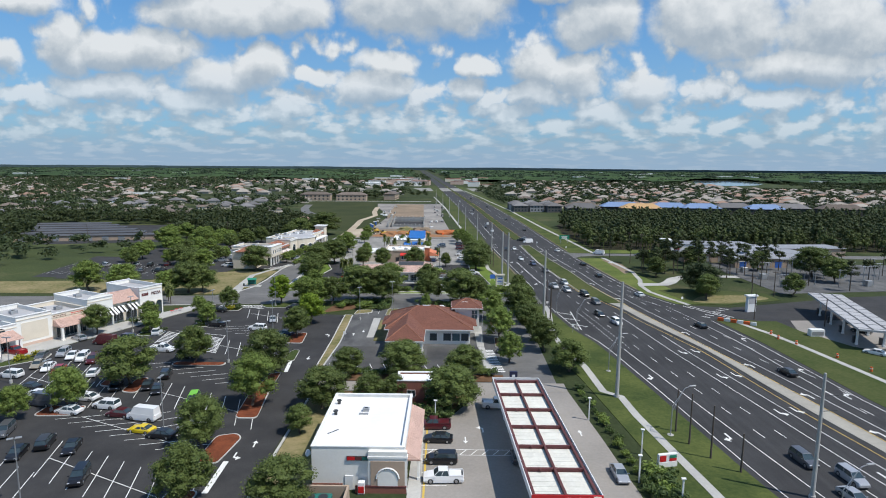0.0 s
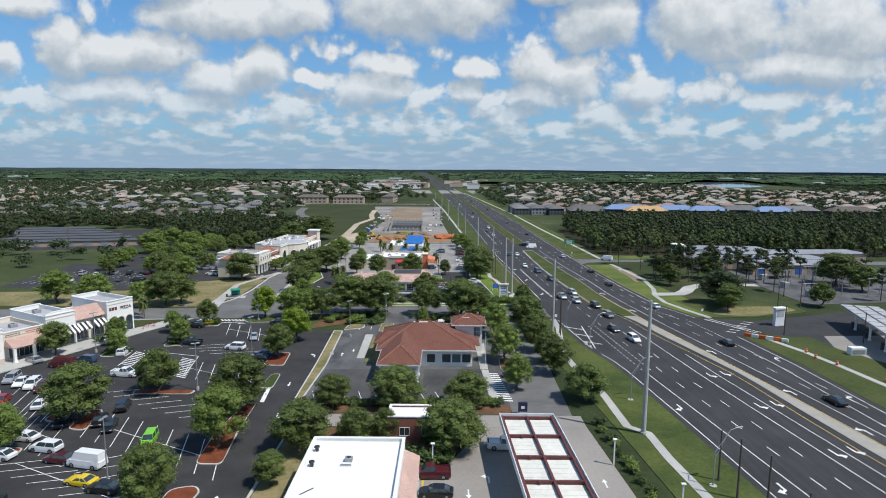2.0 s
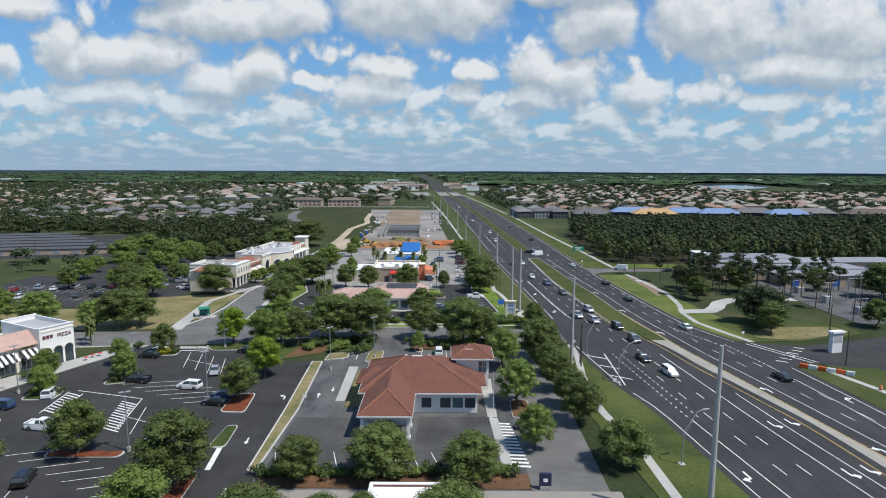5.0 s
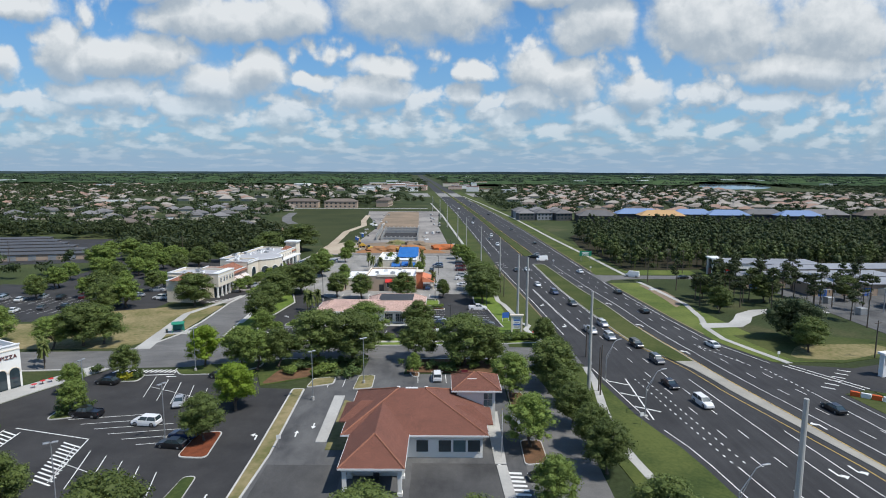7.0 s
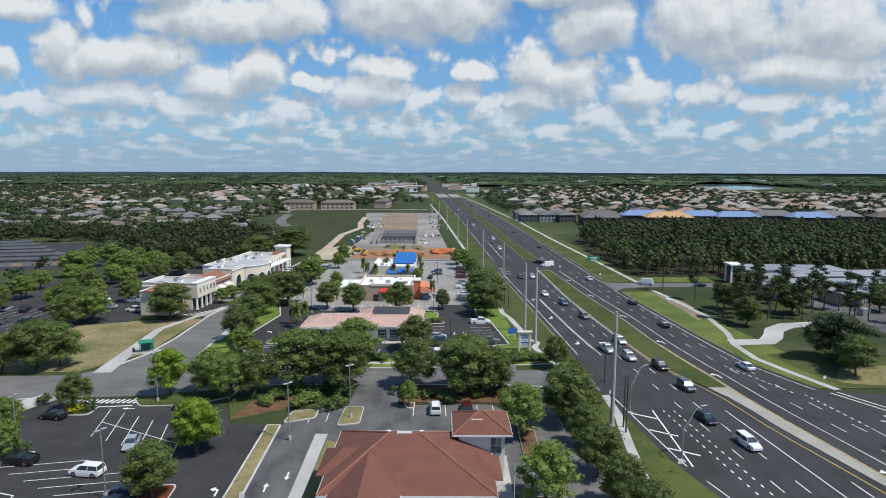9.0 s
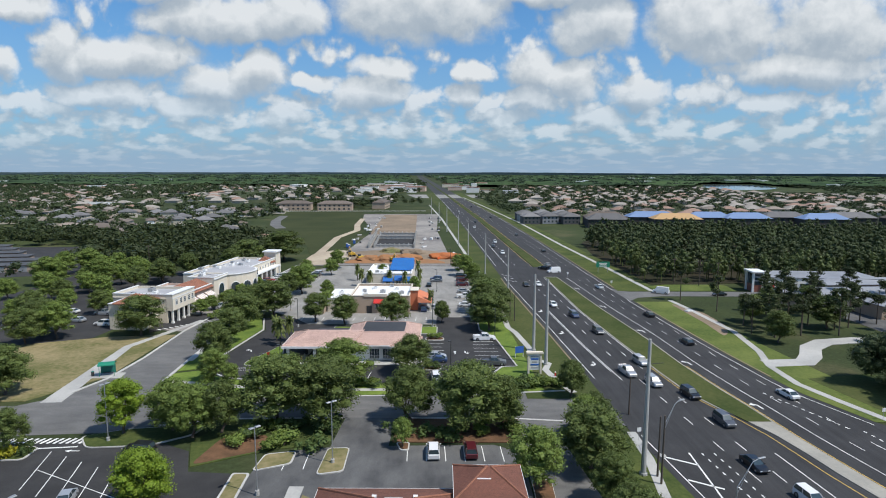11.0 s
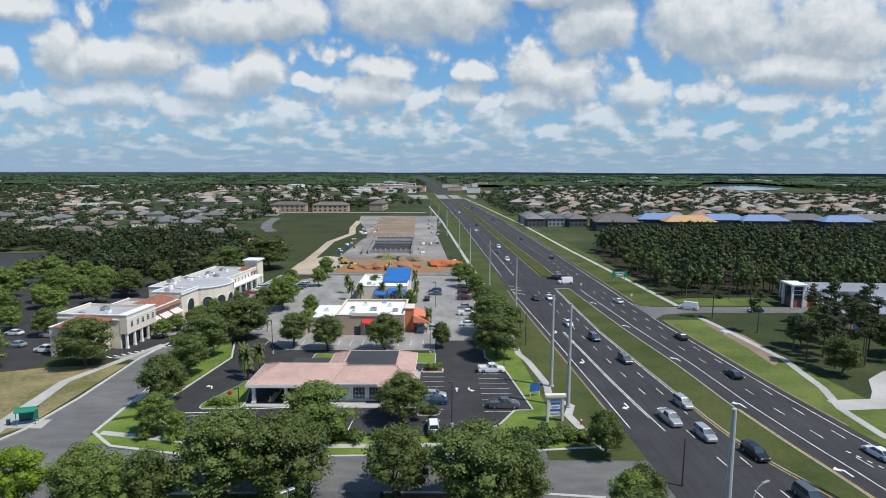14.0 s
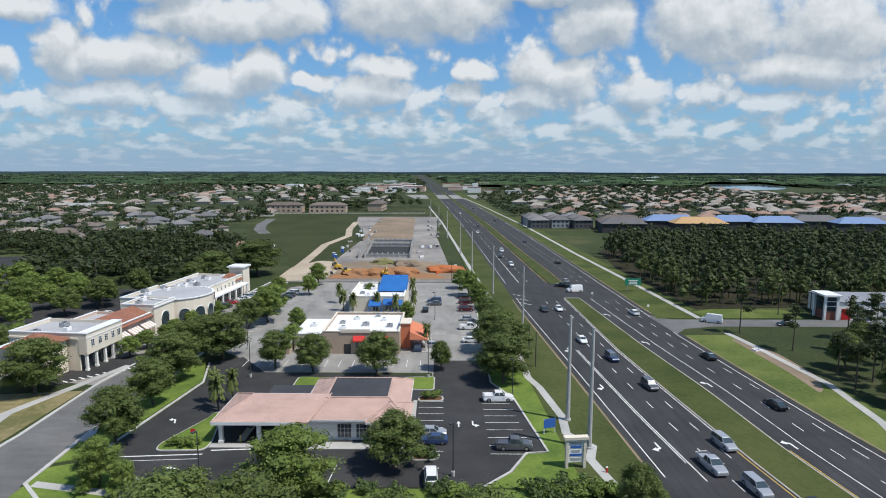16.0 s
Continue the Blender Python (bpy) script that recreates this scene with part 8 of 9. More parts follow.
for k in range(6):
    part("post", pipe(B(), (k * 3, 0, 0), (k * 3, 0, 1.3), .04), "timber_pole", bar)
    if k < 5:
        part("mesh_panel", block(B(), k * 3, k * 3 + 3, -.02, .02, .2, 1.2), "cone", bar)

# --- storage rows on the west ---
for k in range(6):
    x, y = -180 - k * 12, 330 + k * 11.5
    sr = thing("storage_row", "long low storage row with a dull grey roof", "building", "storage rows", pose(x - 25, y - 5, 0, 0, 0, 13))
    part("wall", block(B(), -36, 36, -3.6, 3.6, 0, 3.0), "stucco_tan", sr)
    part("roof", hip(B(), -36.4, 36.4, -4, 4, 3.0, .7), "roof_yard", sr)
    for j in range(8):
        part("roll_door", block(B(), -33 + j * 8.4, -29.6 + j * 8.4, -3.65, -3.6, .05, 2.5), "steel", sr)


# ---- houses ----
M["roof_tan"] = mat("tan_shingles", (.24, .195, .16), (.18, .15, .125), 0.9, coarse=0.2, fine=2.5, amount=0.6, vary=0.25)
M["roof_brown"] = mat("brown_shingles", (.15, .12, .10), (.11, .09, .075), 0.9, coarse=0.2, fine=2.5, amount=0.6, vary=0.25)
M["roof_slate"] = mat("grey_shingles", (.17, .165, .165), (.12, .118, .12), 0.9, coarse=0.2, fine=2.5, amount=0.6, vary=0.25)
M["roof_terra"] = mat("terracotta_tiles", (.30, .195, .145), (.23, .15, .115), 0.9, coarse=0.2, fine=2.5, amount=0.6, vary=0.2)
M["roof_pale"] = mat("pale_shingles", (.34, .305, .265), (.22, .20, .175), 0.9, coarse=0.03, fine=0.4, amount=0.8)
M["house_wall"] = mat("house_stucco", (.52, .47, .40), (.42, .38, .32), 0.9, coarse=0.2, fine=2.0, vary=0.18)


def house(roof, label, w=17.0, d=13.0, two=False):
    t = thing("house", label, "house", "suburban houses")
    h = 5.4 if two else 2.9
    part("wall", block(B(), -w / 2, w / 2, -d / 2, d / 2, 0, h), "house_wall", t)
    part("roof", hip(B(), -w / 2 - .6, w / 2 + .6, -d / 2 - .6, d / 2 + .6, h, 2.7), roof, t)
    part("garage", block(B(), -w / 2 - .1, -w / 2 + 6.5, -d / 2 - 5, -d / 2, 0, 2.8), "house_wall", t)
    part("garage_roof", hip(B(), -w / 2 - .7, -w / 2 + 7.1, -d / 2 - 5.6, -d / 2 + 4, 2.8, 1.9), roof, t)
    part("garage_door", block(B(), -w / 2 + .8, -w / 2 + 5.6, -d / 2 - 5.06, -d / 2 - 5, 0.05, 2.3), "white", t)
    for x in (0.5, 4.5):
        part("window", block(B(), x - .9, x + .9, -d / 2 - .05, -d / 2, 1.0, 2.3), "glass", t)
        if two:
            part("window", block(B(), x - .9, x + .9, -d / 2 - .05, -d / 2, 3.6, 4.8), "glass", t)
    return Stock(t)


HOUSES_W = [house("roof_tan", "stucco house with a tan shingle hip roof"), house("roof_brown", "stucco house with a brown shingle hip roof", 18, 14), house("roof_slate", "stucco house with a grey shingle hip roof", 16, 14), house("roof_slate", "two-storey stucco house with a grey roof", 14, 13, True)]
HOUSES_E = [house("roof_terra", "stucco house with a terracotta tile roof", 16, 13), house("roof_terra", "two-storey stucco house with a terracotta roof", 14, 13, True), house("roof_brown", "stucco house with a brown tile roof", 17, 13), house("roof_tan", "stucco house with a tan tile roof", 16, 14)]
hr = random.Random(14)


REST = []


def estate(stock, poly, pitch_x, pitch_y, keep, turn, avoid=(), near=760):
    xs, ys = [p[0] for p in poly], [p[1] for p in poly]
    row = 0
    y = min(ys)
    while y < max(ys):
        x = min(xs) + (row % 2) * pitch_x * 0.4
        while x < max(xs):
            p = (x + hr.uniform(-2.5, 2.5) + 14 * math.sin(y * 0.011), y + hr.uniform(-3, 3) + 10 * math.sin(x * 0.013))
            if inside(p, poly) and not any(inside(p, q) for q in avoid) and hr.random() < keep:
                a = turn + (180 if row % 2 else 0) + hr.uniform(-14, 14)
                k = hr.randrange(len(stock))
                if math.hypot(p[0], p[1]) < near:
                    stock[k].put(pose(*p, 0, 0, 0, a))
                else:
                    REST.append((*p, a, k))
            x += pitch_x
        y += pitch_y * (0.78 if row % 2 else 1.22)
        row += 1


estate(HOUSES_W, [(-135, 455), (-165, 720), (-420, 745), (-520, 1120), (-900, 1120), (-760, 640), (-430, 430)], 23, 33, .66, 20, (SITE_BLOCK,))
estate(HOUSES_E, [(110, 606), (360, 600), (600, 610), (820, 1080), (150, 1120), (84, 900)], 22, 34, .66, -10)
estate(HOUSES_W, [(-400, 790), (-60, 780), (-70, 1120), (-430, 1120)], 30, 46, .55, 5)

estate(HOUSES_W, [(-1250, 1000), (-420, 1000), (-300, 1160), (-90, 1130), (-110, 1600), (-1300, 1600)], 30, 58, .62, 12, (), 0)
estate(HOUSES_E, [(150, 1125), (600, 1125), (620, 1500), (120, 1600)], 30, 54, .6, -8, (), 0)

# the homes further out, too many to pick apart
rest_bm = [B(), B(), B(), B()]
for x, y, a, k in REST:
    m = pose(x, y, 0, 0, 0, a)
    for bm in (rest_bm[0],):
        c = [bm.verts.new(m @ Vector(p)) for p in ((-8.5, -6.5, 0), (8.5, -6.5, 0), (8.5, 6.5, 0), (-8.5, 6.5, 0), (-8.5, -6.5, 3), (8.5, -6.5, 3), (8.5, 6.5, 3), (-8.5, 6.5, 3))]
        for f in ((0, 1, 5, 4), (1, 2, 6, 5), (2, 3, 7, 6), (3, 0, 4, 7)):
            bm.faces.new([c[j] for j in f])
    bm = rest_bm[1 + k % 3]
    c = [bm.verts.new(m @ Vector(p)) for p in ((-9.2, -7.2, 2.95), (9.2, -7.2, 2.95), (9.2, 7.2, 2.95), (-9.2, 7.2, 2.95), (-2.6, 0, 5.7), (2.6, 0, 5.7))]
    for f in ((0, 1, 5, 4), (1, 2, 5), (2, 3, 4, 5), (3, 0, 4)):
        bm.faces.new([c[j] for j in f])
for bm, name, m in zip(rest_bm, ("suburb_walls", "suburb_roofs_tan", "suburb_roofs_brown", "suburb_roofs_grey"), ("house_wall", "roof_pale", "roof_terra", "roof_tan")):
    tagged(part(name, bm, m), "far rows of stucco houses with hip roofs", "houses", kind="stuff")

# rows of attached homes and long blue-roofed blocks beyond the pines
M["blue_shingle"] = mat("blue_underlay", (.17, .25, .42), (.13, .20, .34), 0.8, coarse=0.05, fine=0.8)
M["sheathing"] = mat("dark_sheathing", (.055, .052, .052), (.038, .036, .037), 0.9, coarse=0.1, fine=0.8)
M["ply"] = mat("bare_sheathing", (.50, .31, .14), (.40, .26, .13), 0.85, coarse=0.1, fine=0.8)
for n, (x, y, L, roof) in enumerate(((166, 552, 38, "blue_shingle"), (178, 532, 36, "ply"), (210, 548, 34, "blue_shingle"), (236, 540, 34, "blue_shingle"), (272, 552, 34, "roof_slate"), (292, 534, 34, "blue_shingle"), (128, 548, 32, "roof_brown"), (124, 528, 30, "roof_slate"), (320, 548, 40, "roof_slate"), (366, 540, 40, "roof_brown"))):
    tw = thing("row_house", "long row house under construction with fresh roofing", "house", "row houses", pose(x, y, 0, 0, 0, -3))
    part("wall", block(B(), -L / 2, L / 2, -7, 7, 0, 6.5), "sheathing", tw)
    part("roof", hip(B(), -L / 2 - .5, L / 2 + .5, -7.6, 7.6, 6.5, 4.2), roof, tw)
    for k in range(6):
        part("window", block(B(), -L / 2 + 2 + k * L / 6.4, -L / 2 + 4 + k * L / 6.4, -7.06, -7, 3.8, 5.4), "glass", tw)
for n in range(9):
    x, y = 70 + (n % 3) * 16, 556 + (n // 3) * 18 + (n % 2) * 4
    tw = thing("town_house", "grey town house with a gable roof, walls darkened for cloud shade", "house", "town houses", pose(x, y, 0, 0, 0, 8))
    # wall greys darker than the paint, with cloud shade in them
    part("wall", block(B(), -7, 7, -5, 5, 0, 6.2), "roof_slate_metal" if n % 2 else "roof_yard", tw)
    part("roof", hip(B(), -7.5, 7.5, -5.6, 5.6, 6.2, 2.8), "roof_slate", tw)
    for k in range(4):
        for z in (1.2, 4.0):
            part("window", block(B(), -5.8 + k * 3.2, -4.4 + k * 3.2, -5.06, -5, z, z + 1.5), "glass", tw)
lodge = thing("apartment_block", "long beige apartment block behind a field", "building", at=pose(-116, 706, 0, 0, 0, 2))
part("wall", block(B(), -18, 18, -7, 7, 0, 7.5), "stucco_tan", lodge)
part("roof", hip(B(), -18.6, 18.6, -7.6, 7.6, 7.5, 3), "roof_brown", lodge)
for k in range(7):
    for z in (1.2, 4.6):
        part("window", block(B(), -16.2 + k * 5, -14.2 + k * 5, -7.06, -7, z, z + 1.7), "glass", lodge)
copy_thing(lodge, pose(-160, 708, 0, 0, 0, 2))
copy_thing(lodge, pose(-71, 742, 0, 0, 0, 86))
pool = thing("site_shelter", "low house with a white screen enclosure by the field", "house", at=pose(-104, 430, 0, 0, 0, 10))
part("wall", block(B(), -9, 3, -5, 5, 0, 3), "house_wall", pool)
part("roof", hip(B(), -9.6, 3.6, -5.6, 5.6, 3, 2.2), "roof_terra", pool)
part("screen_room", block(B(), 3.6, 14, -4, 4, 2.4, 2.7), "white", pool)
for x in (4, 9, 13.6):
    part("screen_post", block(B(), x - .1, x + .1, -4, -3.8, 0, 2.4), "white", pool)
for k in range(46):
    x, y = hr.uniform(-1500, 1500), hr.uniform(1300, 3400)
    if abs(x - axis(y)) < 60 or (500 < x < 1010 and 1150 < y < 2000):
        continue
    w, d, fh = hr.uniform(14, 60), hr.uniform(12, 30), hr.uniform(5, 9)
    fb = thing("far_building", "far pale flat-roofed commercial building", "building", "far buildings", pose(x, y, 0, 0, 0, hr.uniform(-10, 10)))
    part("wall", block(B(), -w / 2, w / 2, -d / 2, d / 2, 0, fh), "stucco_white", fb)
    part("roof", block(B(), -w / 2 - .3, w / 2 + .3, -d / 2 - .3, d / 2 + .3, fh, fh + .5), "roof_white", fb)


fence = thing("estate_wall", "long white wall along the edge of an estate", "wall", at=pose(-492, 770, 0, 0, 0, 17))
for k in range(12):
    part("panel", block(B(), k * 8.2, k * 8.2 + 7.8, -.15, .15, 0, 3.4), "white", fence)
    part("pier", block(B(), k * 8.2 - .4, k * 8.2, -.3, .3, 0, 3.7), "stucco_white", fence)
for k in range(30):
    y = hr.uniform(1120, 1900)
    x = axis(y) + hr.choice((-1, 1)) * hr.uniform(34, 150)
    w, d, fh = hr.uniform(12, 46), hr.uniform(12, 26), hr.uniform(5, 10)
    fb = thing("far_shop", "far pale shop building beside the highway", "building", "far shops", pose(x, y, 0, 0, 0, hr.uniform(-6, 10)))
    part("wall", block(B(), -w / 2, w / 2, -d / 2, d / 2, 0, fh), hr.choice(("stucco_white", "stucco_cream", "stucco_pink")), fb)
    part("roof", block(B(), -w / 2 - .3, w / 2 + .3, -d / 2 - .3, d / 2 + .3, fh, fh + .5), hr.choice(("roof_white", "roof_grey", "tile_rust")), fb)


# ---- poles, lamps, signs ----
def tall_pole(x, y, h, r=0.36, arms=False):
    t = thing("power_pole", "tall tapered grey concrete power pole", "power pole", "power poles", pose(x, y, 0.05))
    part("shaft", pipe(B(), (0, 0, -.1), (0, 0, h), r, r * .55, 10), "pole_concrete", t)
    part("base_collar", pipe(B(), (0, 0, 0), (0, 0, .35), r * 1.5, r * 1.4, 10), "concrete", t)
    if arms:
        for z in (h * .82, h * .70):
            part("bracket", pipe(B(), (-.2, 0, z), (1.9, -.3, z + .3), .05, .04, 6), "dark_steel", t)
    return t


for x, y, h, arms in ((32.9, 106.4, 22.6, False), (49.4, 72.7, 17.5, True), (28.6, 165.6, 19.9, True), (21.7, 222.7, 18.6, False), (22.9, 212.5, 19.4, False), (22.4, 285.9, 16.2, False), (17.3, 325.4, 17, False), (11.9, 367.7, 17.3, False), (8.4, 420, 17, False), (2, 490, 17, False), (-4, 560, 17, False), (-12, 640, 17, False)):
    tall_pole(x, y, h, 0.4 if h > 18 else 0.3, arms)


def street_lamp(x, y, h=8.2, arm=2.6, turn=0):
    t = thing("street_lamp", "slim grey street lamp with one curved arm", "street lamp", "street lamps", pose(x, y, 0.05, 0, 0, turn))
    part("pole", pipe(B(), (0, 0, 0), (0, 0, h * .62), .10, .07, 8), "steel", t)
    bm = B()
    pts = [(0, h * .62), (arm * .5, h * .82), (arm * .85, h * .97), (arm * 1.25, h)]
    for p, q in zip(pts, pts[1:]):
        pipe(bm, (p[0], 0, p[1]), (q[0], 0, q[1]), .055, .05, 6)
    pipe(bm, (0, 0, h * .5), (arm * .6, 0, h * .84), .035, .035, 5)
    part("arm", bm, "steel", t)
    part("head", block(B(), arm * 1.15, arm * 1.6, -.14, .14, h - .06, h + .08, .03), "steel", t)
    part("footing", pipe(B(), (0, 0, 0), (0, 0, .12), .55, .55, 8), "concrete", t)
    return t


for x, y, a in ((37.2, 90.6, 15), (35.2, 120.5, 15), (35.6, 153.6, 20), (33.4, 171, 30), (48.5, 66, 10)):
    street_lamp(x, y, turn=a)


def lot_lamp(x, y, h=9.5, heads=2, dark=False):
    t = thing("lot_lamp", "parking lot lamp with flat box heads on a thin pole", "lamp post", "lot lamps", pose(x, y, 0.05, 0, 0, (x * 31) % 90))
    part("pole", pipe(B(), (0, 0, 0), (0, 0, h), .09, .07, 8), "dark_steel" if dark else "steel", t)
    part("footing", pipe(B(), (0, 0, 0), (0, 0, .7), .28, .28, 10), "concrete", t)
    for k in range(heads):
        s = 1 if k else -1
        hd = part("head", block(B(), min(.1 * s, .8 * s), max(.1 * s, .8 * s), -.22, .22, h - .08, h + .08, .03), "dark_steel" if dark else "steel", t)
    return t


for x, y in ((-44.4, 143.3), (-64.1, 154.5), (-53.2, 175.2), (-46.5, 89.8), (-54.3, 68.2), (-48.5, 123.5), (-87, 110), (-98, 122), (-82, 146), (-24.6, 160), (-16.2, 168.5), (-70, 97)):
    lot_lamp(x, y)
for x, y in ((-33.0, 201.2), (1.6, 204.2), (-3.0, 243), (13.2, 232), (-40, 243), (-2.4, 290), (3.0, 345), (-47, 262), (-50, 300)):
    lot_lamp(x, y, 8.0, 1, True)
for x, y in ((-1.8, 94.2), (25.0, 96), (27.2, 76), (30.2, 84), (30.8, 70)):
    t = thing("forecourt_lamp", "short white lamp post on the forecourt", "lamp post", "forecourt lamps", pose(x, y, 0.05))
    part("pole", block(B(), -.09, .09, -.09, .09, 0, 4.0), "white", t)
    part("head", block(B(), -.3, .3, -.2, .2, 4.0, 4.16, .03), "white", t)


def utility_pole(x, y, h=9.0, cross=True):
    t = thing("utility_pole", "dark timber utility pole with a crossarm", "utility pole", "utility poles", pose(x, y, 0.05, 0, 0, 20))
    part("shaft", pipe(B(), (0, 0, -.1), (0, 0, h), .16, .11, 7), "timber_pole", t)
    if cross:
        part("crossarm", block(B(), -1.1, 1.1, -.06, .06, h - .7, h - .55), "timber_pole", t)
        for k in (-.9, 0, .9):
            part("insulator", pipe(B(), (k, 0, h - .55), (k, 0, h - .3), .05, .03, 6), "steel", t)
    return t


for x, y, h, c in ((38.6, 92, 7.5, False), (39.0, 87.5, 8.5, False), (40.4, 83, 8.5, False), (43.0, 79, 6, False), (30.2, 163, 10, False), (30.4, 165, 9, False), (100, 186, 9, True), (113, 196, 9, True), (125, 210, 10, True), (88, 306, 10, True), (96, 302, 10, True), (100.5, 297, 10, True), (92, 338, 10, True), (112, 300, 10, True), (90, 165, 8, False), (106, 158, 8, False), (117, 212, 10, True), (33.0, 186, 7, False), (20.4, 250, 8, False), (19.8, 256, 8, False), (-160, 330, 10, True), (-200, 318, 10, True), (-130, 340, 10, True)):
    utility_pole(x, y, h, c)
# wires between the east poles
wires = thing("power_line", "thin sagging power lines between timber poles", "power line", at=pose(0, 0, 0))
for (a, b) in (((100, 186), (113, 196)), ((113, 196), (125, 210)), ((88, 306), (96, 302)), ((96, 302), (100.5, 297)), ((100.5, 297), (112, 300))):
    bm = B()
    pts = [(a[0] + (b[0] - a[0]) * f, a[1] + (b[1] - a[1]) * f, 8.9 - 1.6 * f * (1 - f)) for f in np.linspace(0, 1, 7)]
    for p, q in zip(pts, pts[1:]):
        pipe(bm, p, q, .02, .02, 4)
    part("wire", bm, "dark_steel", wires)

plaza_sign = thing("plaza_sign", "pale monument sign with blue and white tenant panels", "sign", at=pose(19.4, 206.6, 0.1, 0, 0, 4))
part("post", block(B(), -1.5, -1.1, -.3, .3, 0, 4.4), "stucco_cream", plaza_sign)
part("post", block(B(), 1.1, 1.5, -.3, .3, 0, 4.4), "stucco_cream", plaza_sign)
part("cap", block(B(), -1.8, 1.8, -.45, .45, 4.4, 4.8), "stucco_cream", plaza_sign)
brd = part("board", block(B(), -1.1, 1.1, -.15, .15, .9, 4.4), "white", plaza_sign)
for k, (m, w) in enumerate((("roof_grey", 1.7), ("sign_blue", 1.6), ("roof_grey", 1.2), ("sign_blue", 1.8), ("roof_grey", 1.5))):
    part("letter_bar", block(B(), -w / 2, w / 2, -.2, -.15, 3.7 - k * .6, 4.0 - k * .6), m, brd)
bb = thing("banner_sign", "small blue banner sign on two posts", "sign", at=pose(17.6, 217.5, 0.1, 0, 0, 20))
for x in (-1, 1):
    part("post", block(B(), x - .05, x + .05, -.05, .05, 0, 2.6), "white", bb)
part("board", block(B(), -1.05, 1.05, -.08, -.05, 1.0, 2.6), "sign_blue", bb)
ps = thing("price_sign", "low store sign with red, white and green panels", "sign", at=pose(32.8, 80.5, 0.08, 0, 0, 12))
part("plinth", block(B(), -1.5, 1.5, -.3, .3, 0, .8), "stucco_white", ps)
part("board", block(B(), -1.5, 1.5, -.25, .25, .8, 2.0), "white", ps)
part("panel", block(B(), -1.35, -.35, -.3, -.25, .95, 1.85), "sign_red", ps)
part("panel", block(B(), .2, 1.35, -.3, -.25, 1.4, 1.85), "sign_green", ps)
part("panel", block(B(), .2, 1.35, -.3, -.25, .95, 1.35), "sign_red", ps)
ns = thing("bank_sign", "dark navy monument sign on a pale base", "sign", at=pose(13.8, 113.6, 0.1))
part("plinth", block(B(), -.7, .7, -.3, .3, 0, .5), "concrete", ns)
part("board", block(B(), -.8, .8, -.25, .25, .5, 2.2), "navy", ns)
part("badge", block(B(), -.3, .3, -.29, -.25, 1.1, 1.6), "white", ns)
gs = thing("highway_sign", "large green highway guide sign on two posts", "road sign", at=pose(67.5, 330, 0.1, 0, 0, 4))
part("board", block(B(), -2.9, 2.9, -.05, .05, 2.2, 4.6), "sign_green", gs)
for x in (-2, 2):
    part("post", block(B(), x - .1, x + .1, .06, .2, 0, 4.5), "steel", gs)
for w, z in ((3.6, 3.9), (2.8, 3.3), (3.2, 2.7)):
    part("letter_bar", block(B(), -w / 2, w / 2, -.08, -.05, z - .16, z + .16), "white", gs)
for x, y, a in ((-72, 141, 0), (-25.6, 141, 0), (-39.4, 214, 0), (31.4, 176, 0), (76.5, 184, 0), (33.8, 150, 0), (62.5, 300, 0), (50.0, 318, 0)):
    s = thing("road_sign", "small road sign on a thin steel post", "road sign", "road signs", pose(x, y, 0.1, 0, 0, 10))
    part("post", pipe(B(), (0, 0, 0), (0, 0, 2.2), .03, .03, 6), "steel", s)
    part("plate", block(B(), -.35, .35, -.04, -.02, 1.5, 2.2, .01), "sign_red" if y > 210 and x < 0 else "white", s)

shel = thing("bus_shelter", "green bus shelter with a barrel roof", "bus shelter", at=pose(-70.4, 204.8, 0.15, 0, 0, 18) @ Matrix.Diagonal((.72, .9, 1, 1)))
for x in (-1.9, 1.9):
    for y in (-.8, .8):
        part("post", block(B(), x - .06, x + .06, y - .06, y + .06, 0, 2.3), "sign_green", shel)
bm = B()
for k in range(8):
    a, b = math.pi * k / 8, math.pi * (k + 1) / 8
    v = [bm.verts.new((x, -1.15 * math.cos(t), 2.3 + .55 * math.sin(t))) for x, t in ((-2.2, a), (2.2, a), (2.2, b), (-2.2, b))]
    bm.faces.new(v)
part("roof", bm, "sign_green", shel)
part("back_panel", block(B(), -1.9, 1.9, .74, .78, .3, 2.1), "teal", shel)
part("bench", block(B(), -1.4, 1.4, .2, .6, .4, .48), "dark_steel", shel)
bin_ = thing("litter_bin", "round dark litter bin beside the bus stop", "litter bin", at=pose(-73.2, 204.2, 0.15))
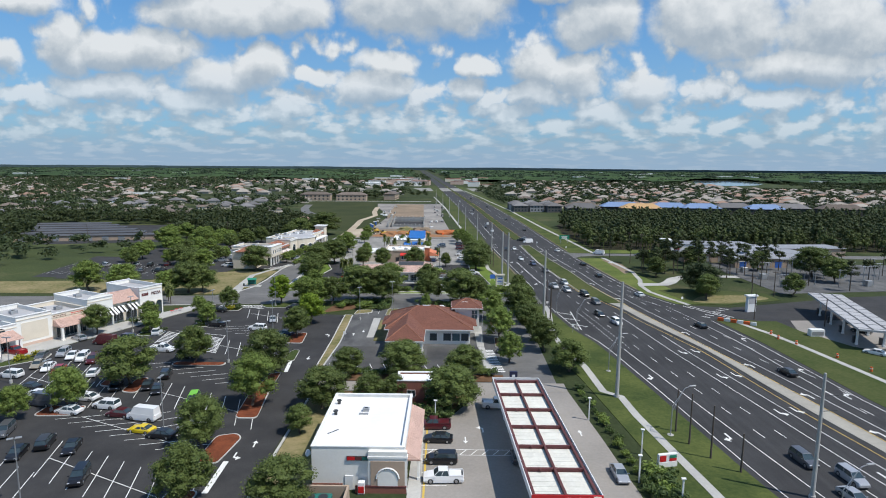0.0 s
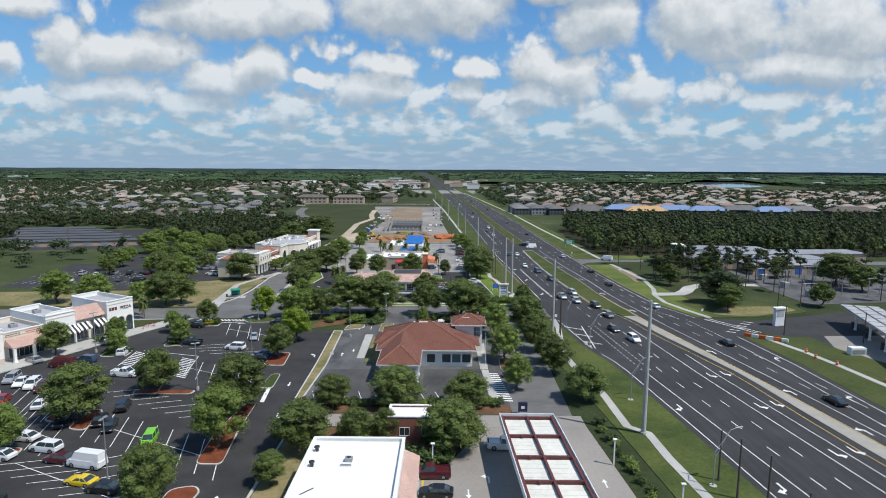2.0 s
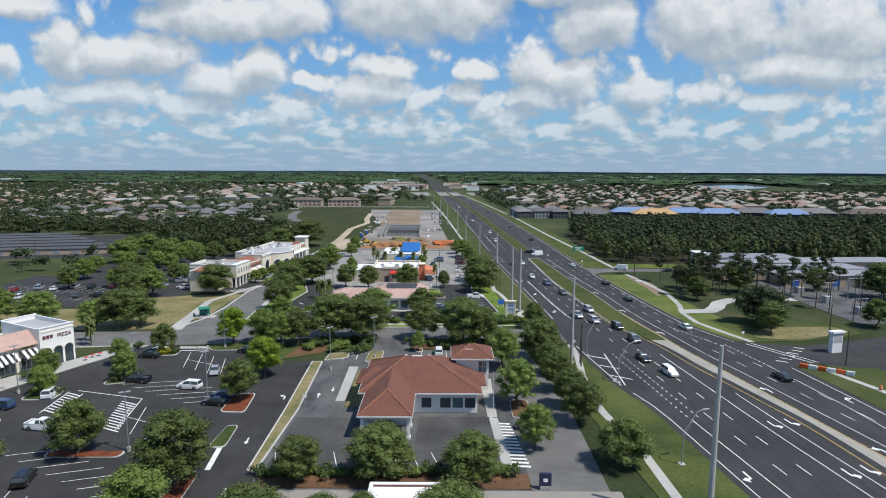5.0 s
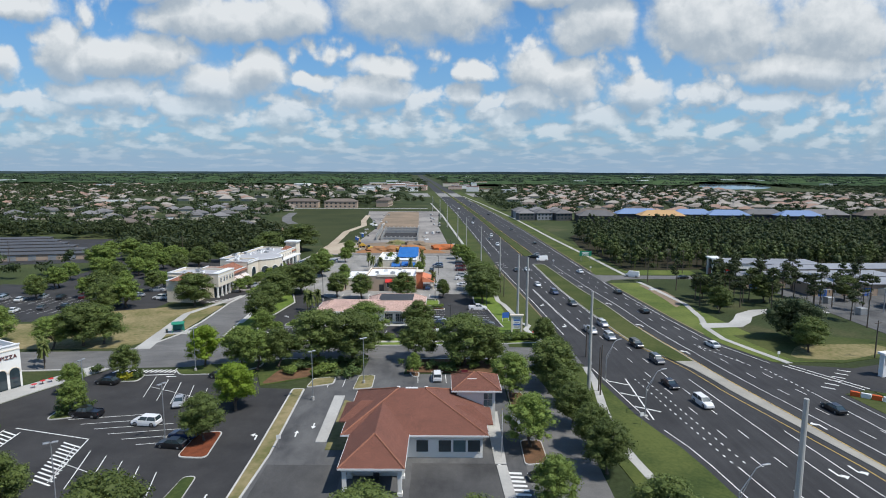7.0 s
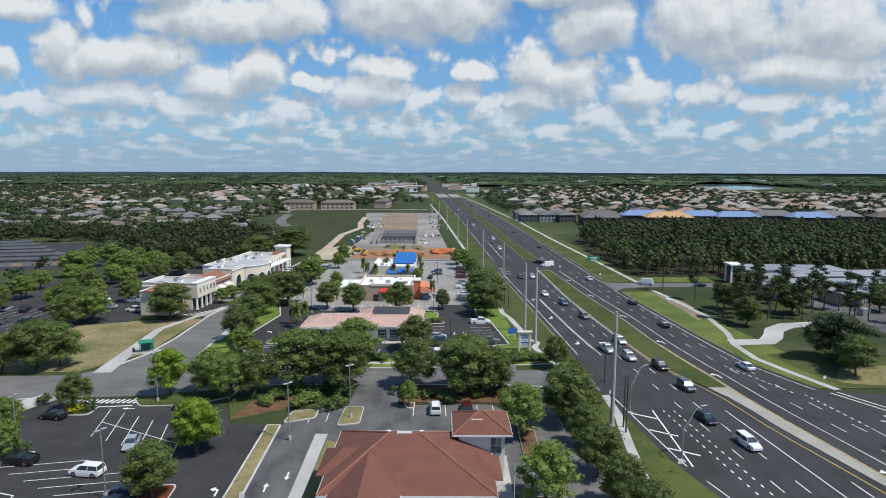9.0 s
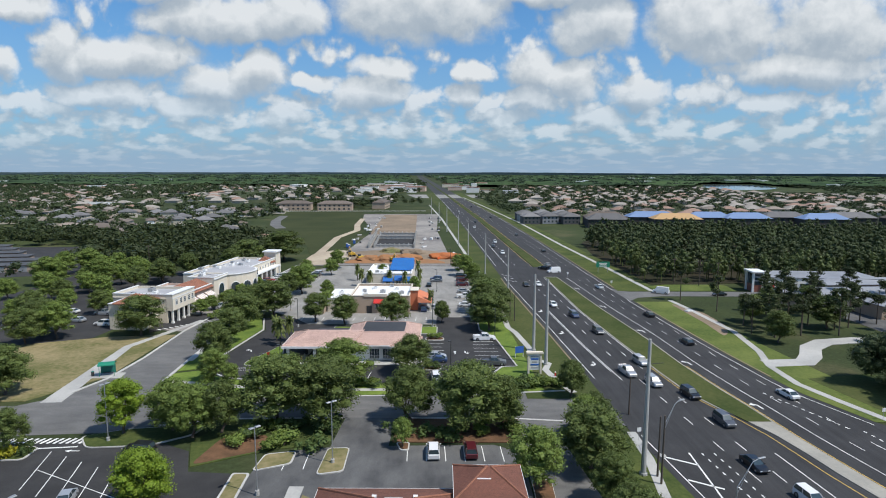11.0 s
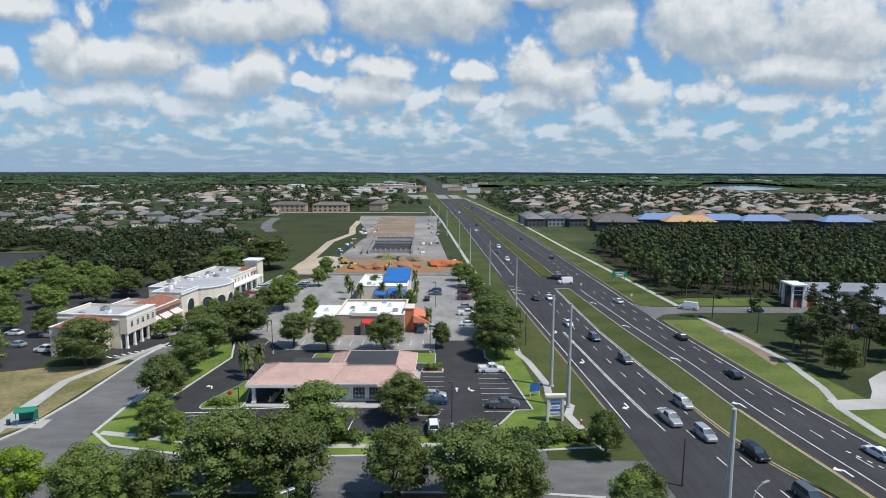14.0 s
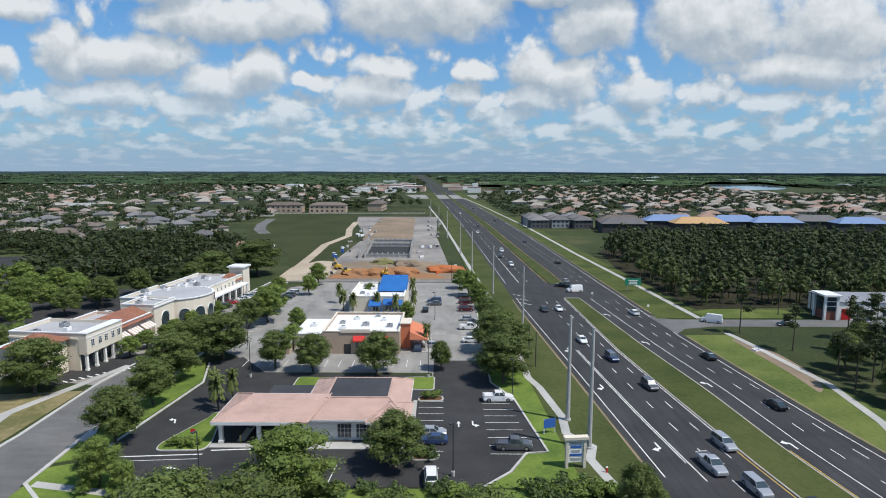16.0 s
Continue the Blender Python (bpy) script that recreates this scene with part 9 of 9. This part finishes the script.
part("drum", pipe(B(), (0, 0, 0), (0, 0, .95), .28, .3, 10), "dark_steel", bin_)
part("lid", pipe(B(), (0, 0, .95), (0, 0, 1.05), .32, .2, 10), "teal", bin_)
bars_ = thing("work_barrier", "row of orange and white water-filled barriers", "barrier", at=pose(78.6, 163.4, 0.1, 0, 0, -34))
for k in range(6):
    part("segment", block(B(), k * 1.7, k * 1.7 + 1.55, -.25, .25, 0, .95, .06), "cone" if k % 2 == 0 else "white", bars_)
for x, y in ((86.6, 150), (88, 141), (91.6, 131), (93, 122), (98, 118), (86, 145.5)):
    c = thing("traffic_drum", "orange traffic drum with white bands", "traffic drum", "traffic drums", pose(x, y, 0.1))
    part("drum", pipe(B(), (0, 0, 0), (0, 0, 1.0), .3, .24, 10), "cone", c)
    part("band", pipe(B(), (0, 0, .55), (0, 0, .72), .285, .27, 10), "white", c)
hydr = thing("hydrant", "small red and white backflow hydrant on the lawn", "hydrant", at=pose(23.6, 205.2, 0.1))
part("barrel", pipe(B(), (0, 0, 0), (0, 0, .8), .16, .14, 8), "sign_red", hydr)
part("bonnet", pipe(B(), (0, 0, .8), (0, 0, .95), .18, .05, 8), "white", hydr)
for x, y in ((75.5, 262, ), (95, 262)):
    d = thing("drain_inlet", "white concrete drain inlet box in the grass", "drain", "drain inlets", pose(x, y, 0.05, 0, 0, 20))
    for a in ((-1.1, 1.1, -.7, -.4), (-1.1, 1.1, .4, .7), (-1.1, -.8, -.4, .4), (.8, 1.1, -.4, .4)):
        part("curb", block(B(), *a, 0, .4), "white", d)
    part("grate", block(B(), -.8, .8, -.4, .4, 0, .1), "dark_steel", d)
seats = thing("patio_table", "red patio table with an umbrella pole outside the shop", "table", at=pose(-80.5, 167.2, 0.16))
part("top", pipe(B(), (0, 0, .72), (0, 0, .76), .5, .5, 12), "sign_red", seats)
part("pole", pipe(B(), (0, 0, 0), (0, 0, .72), .05, .05, 6), "dark_steel", seats)
for x, y in ((-79.6, 168.4), (-80.8, 165.2)):
    copy_thing(seats, pose(x, y, 0.16))
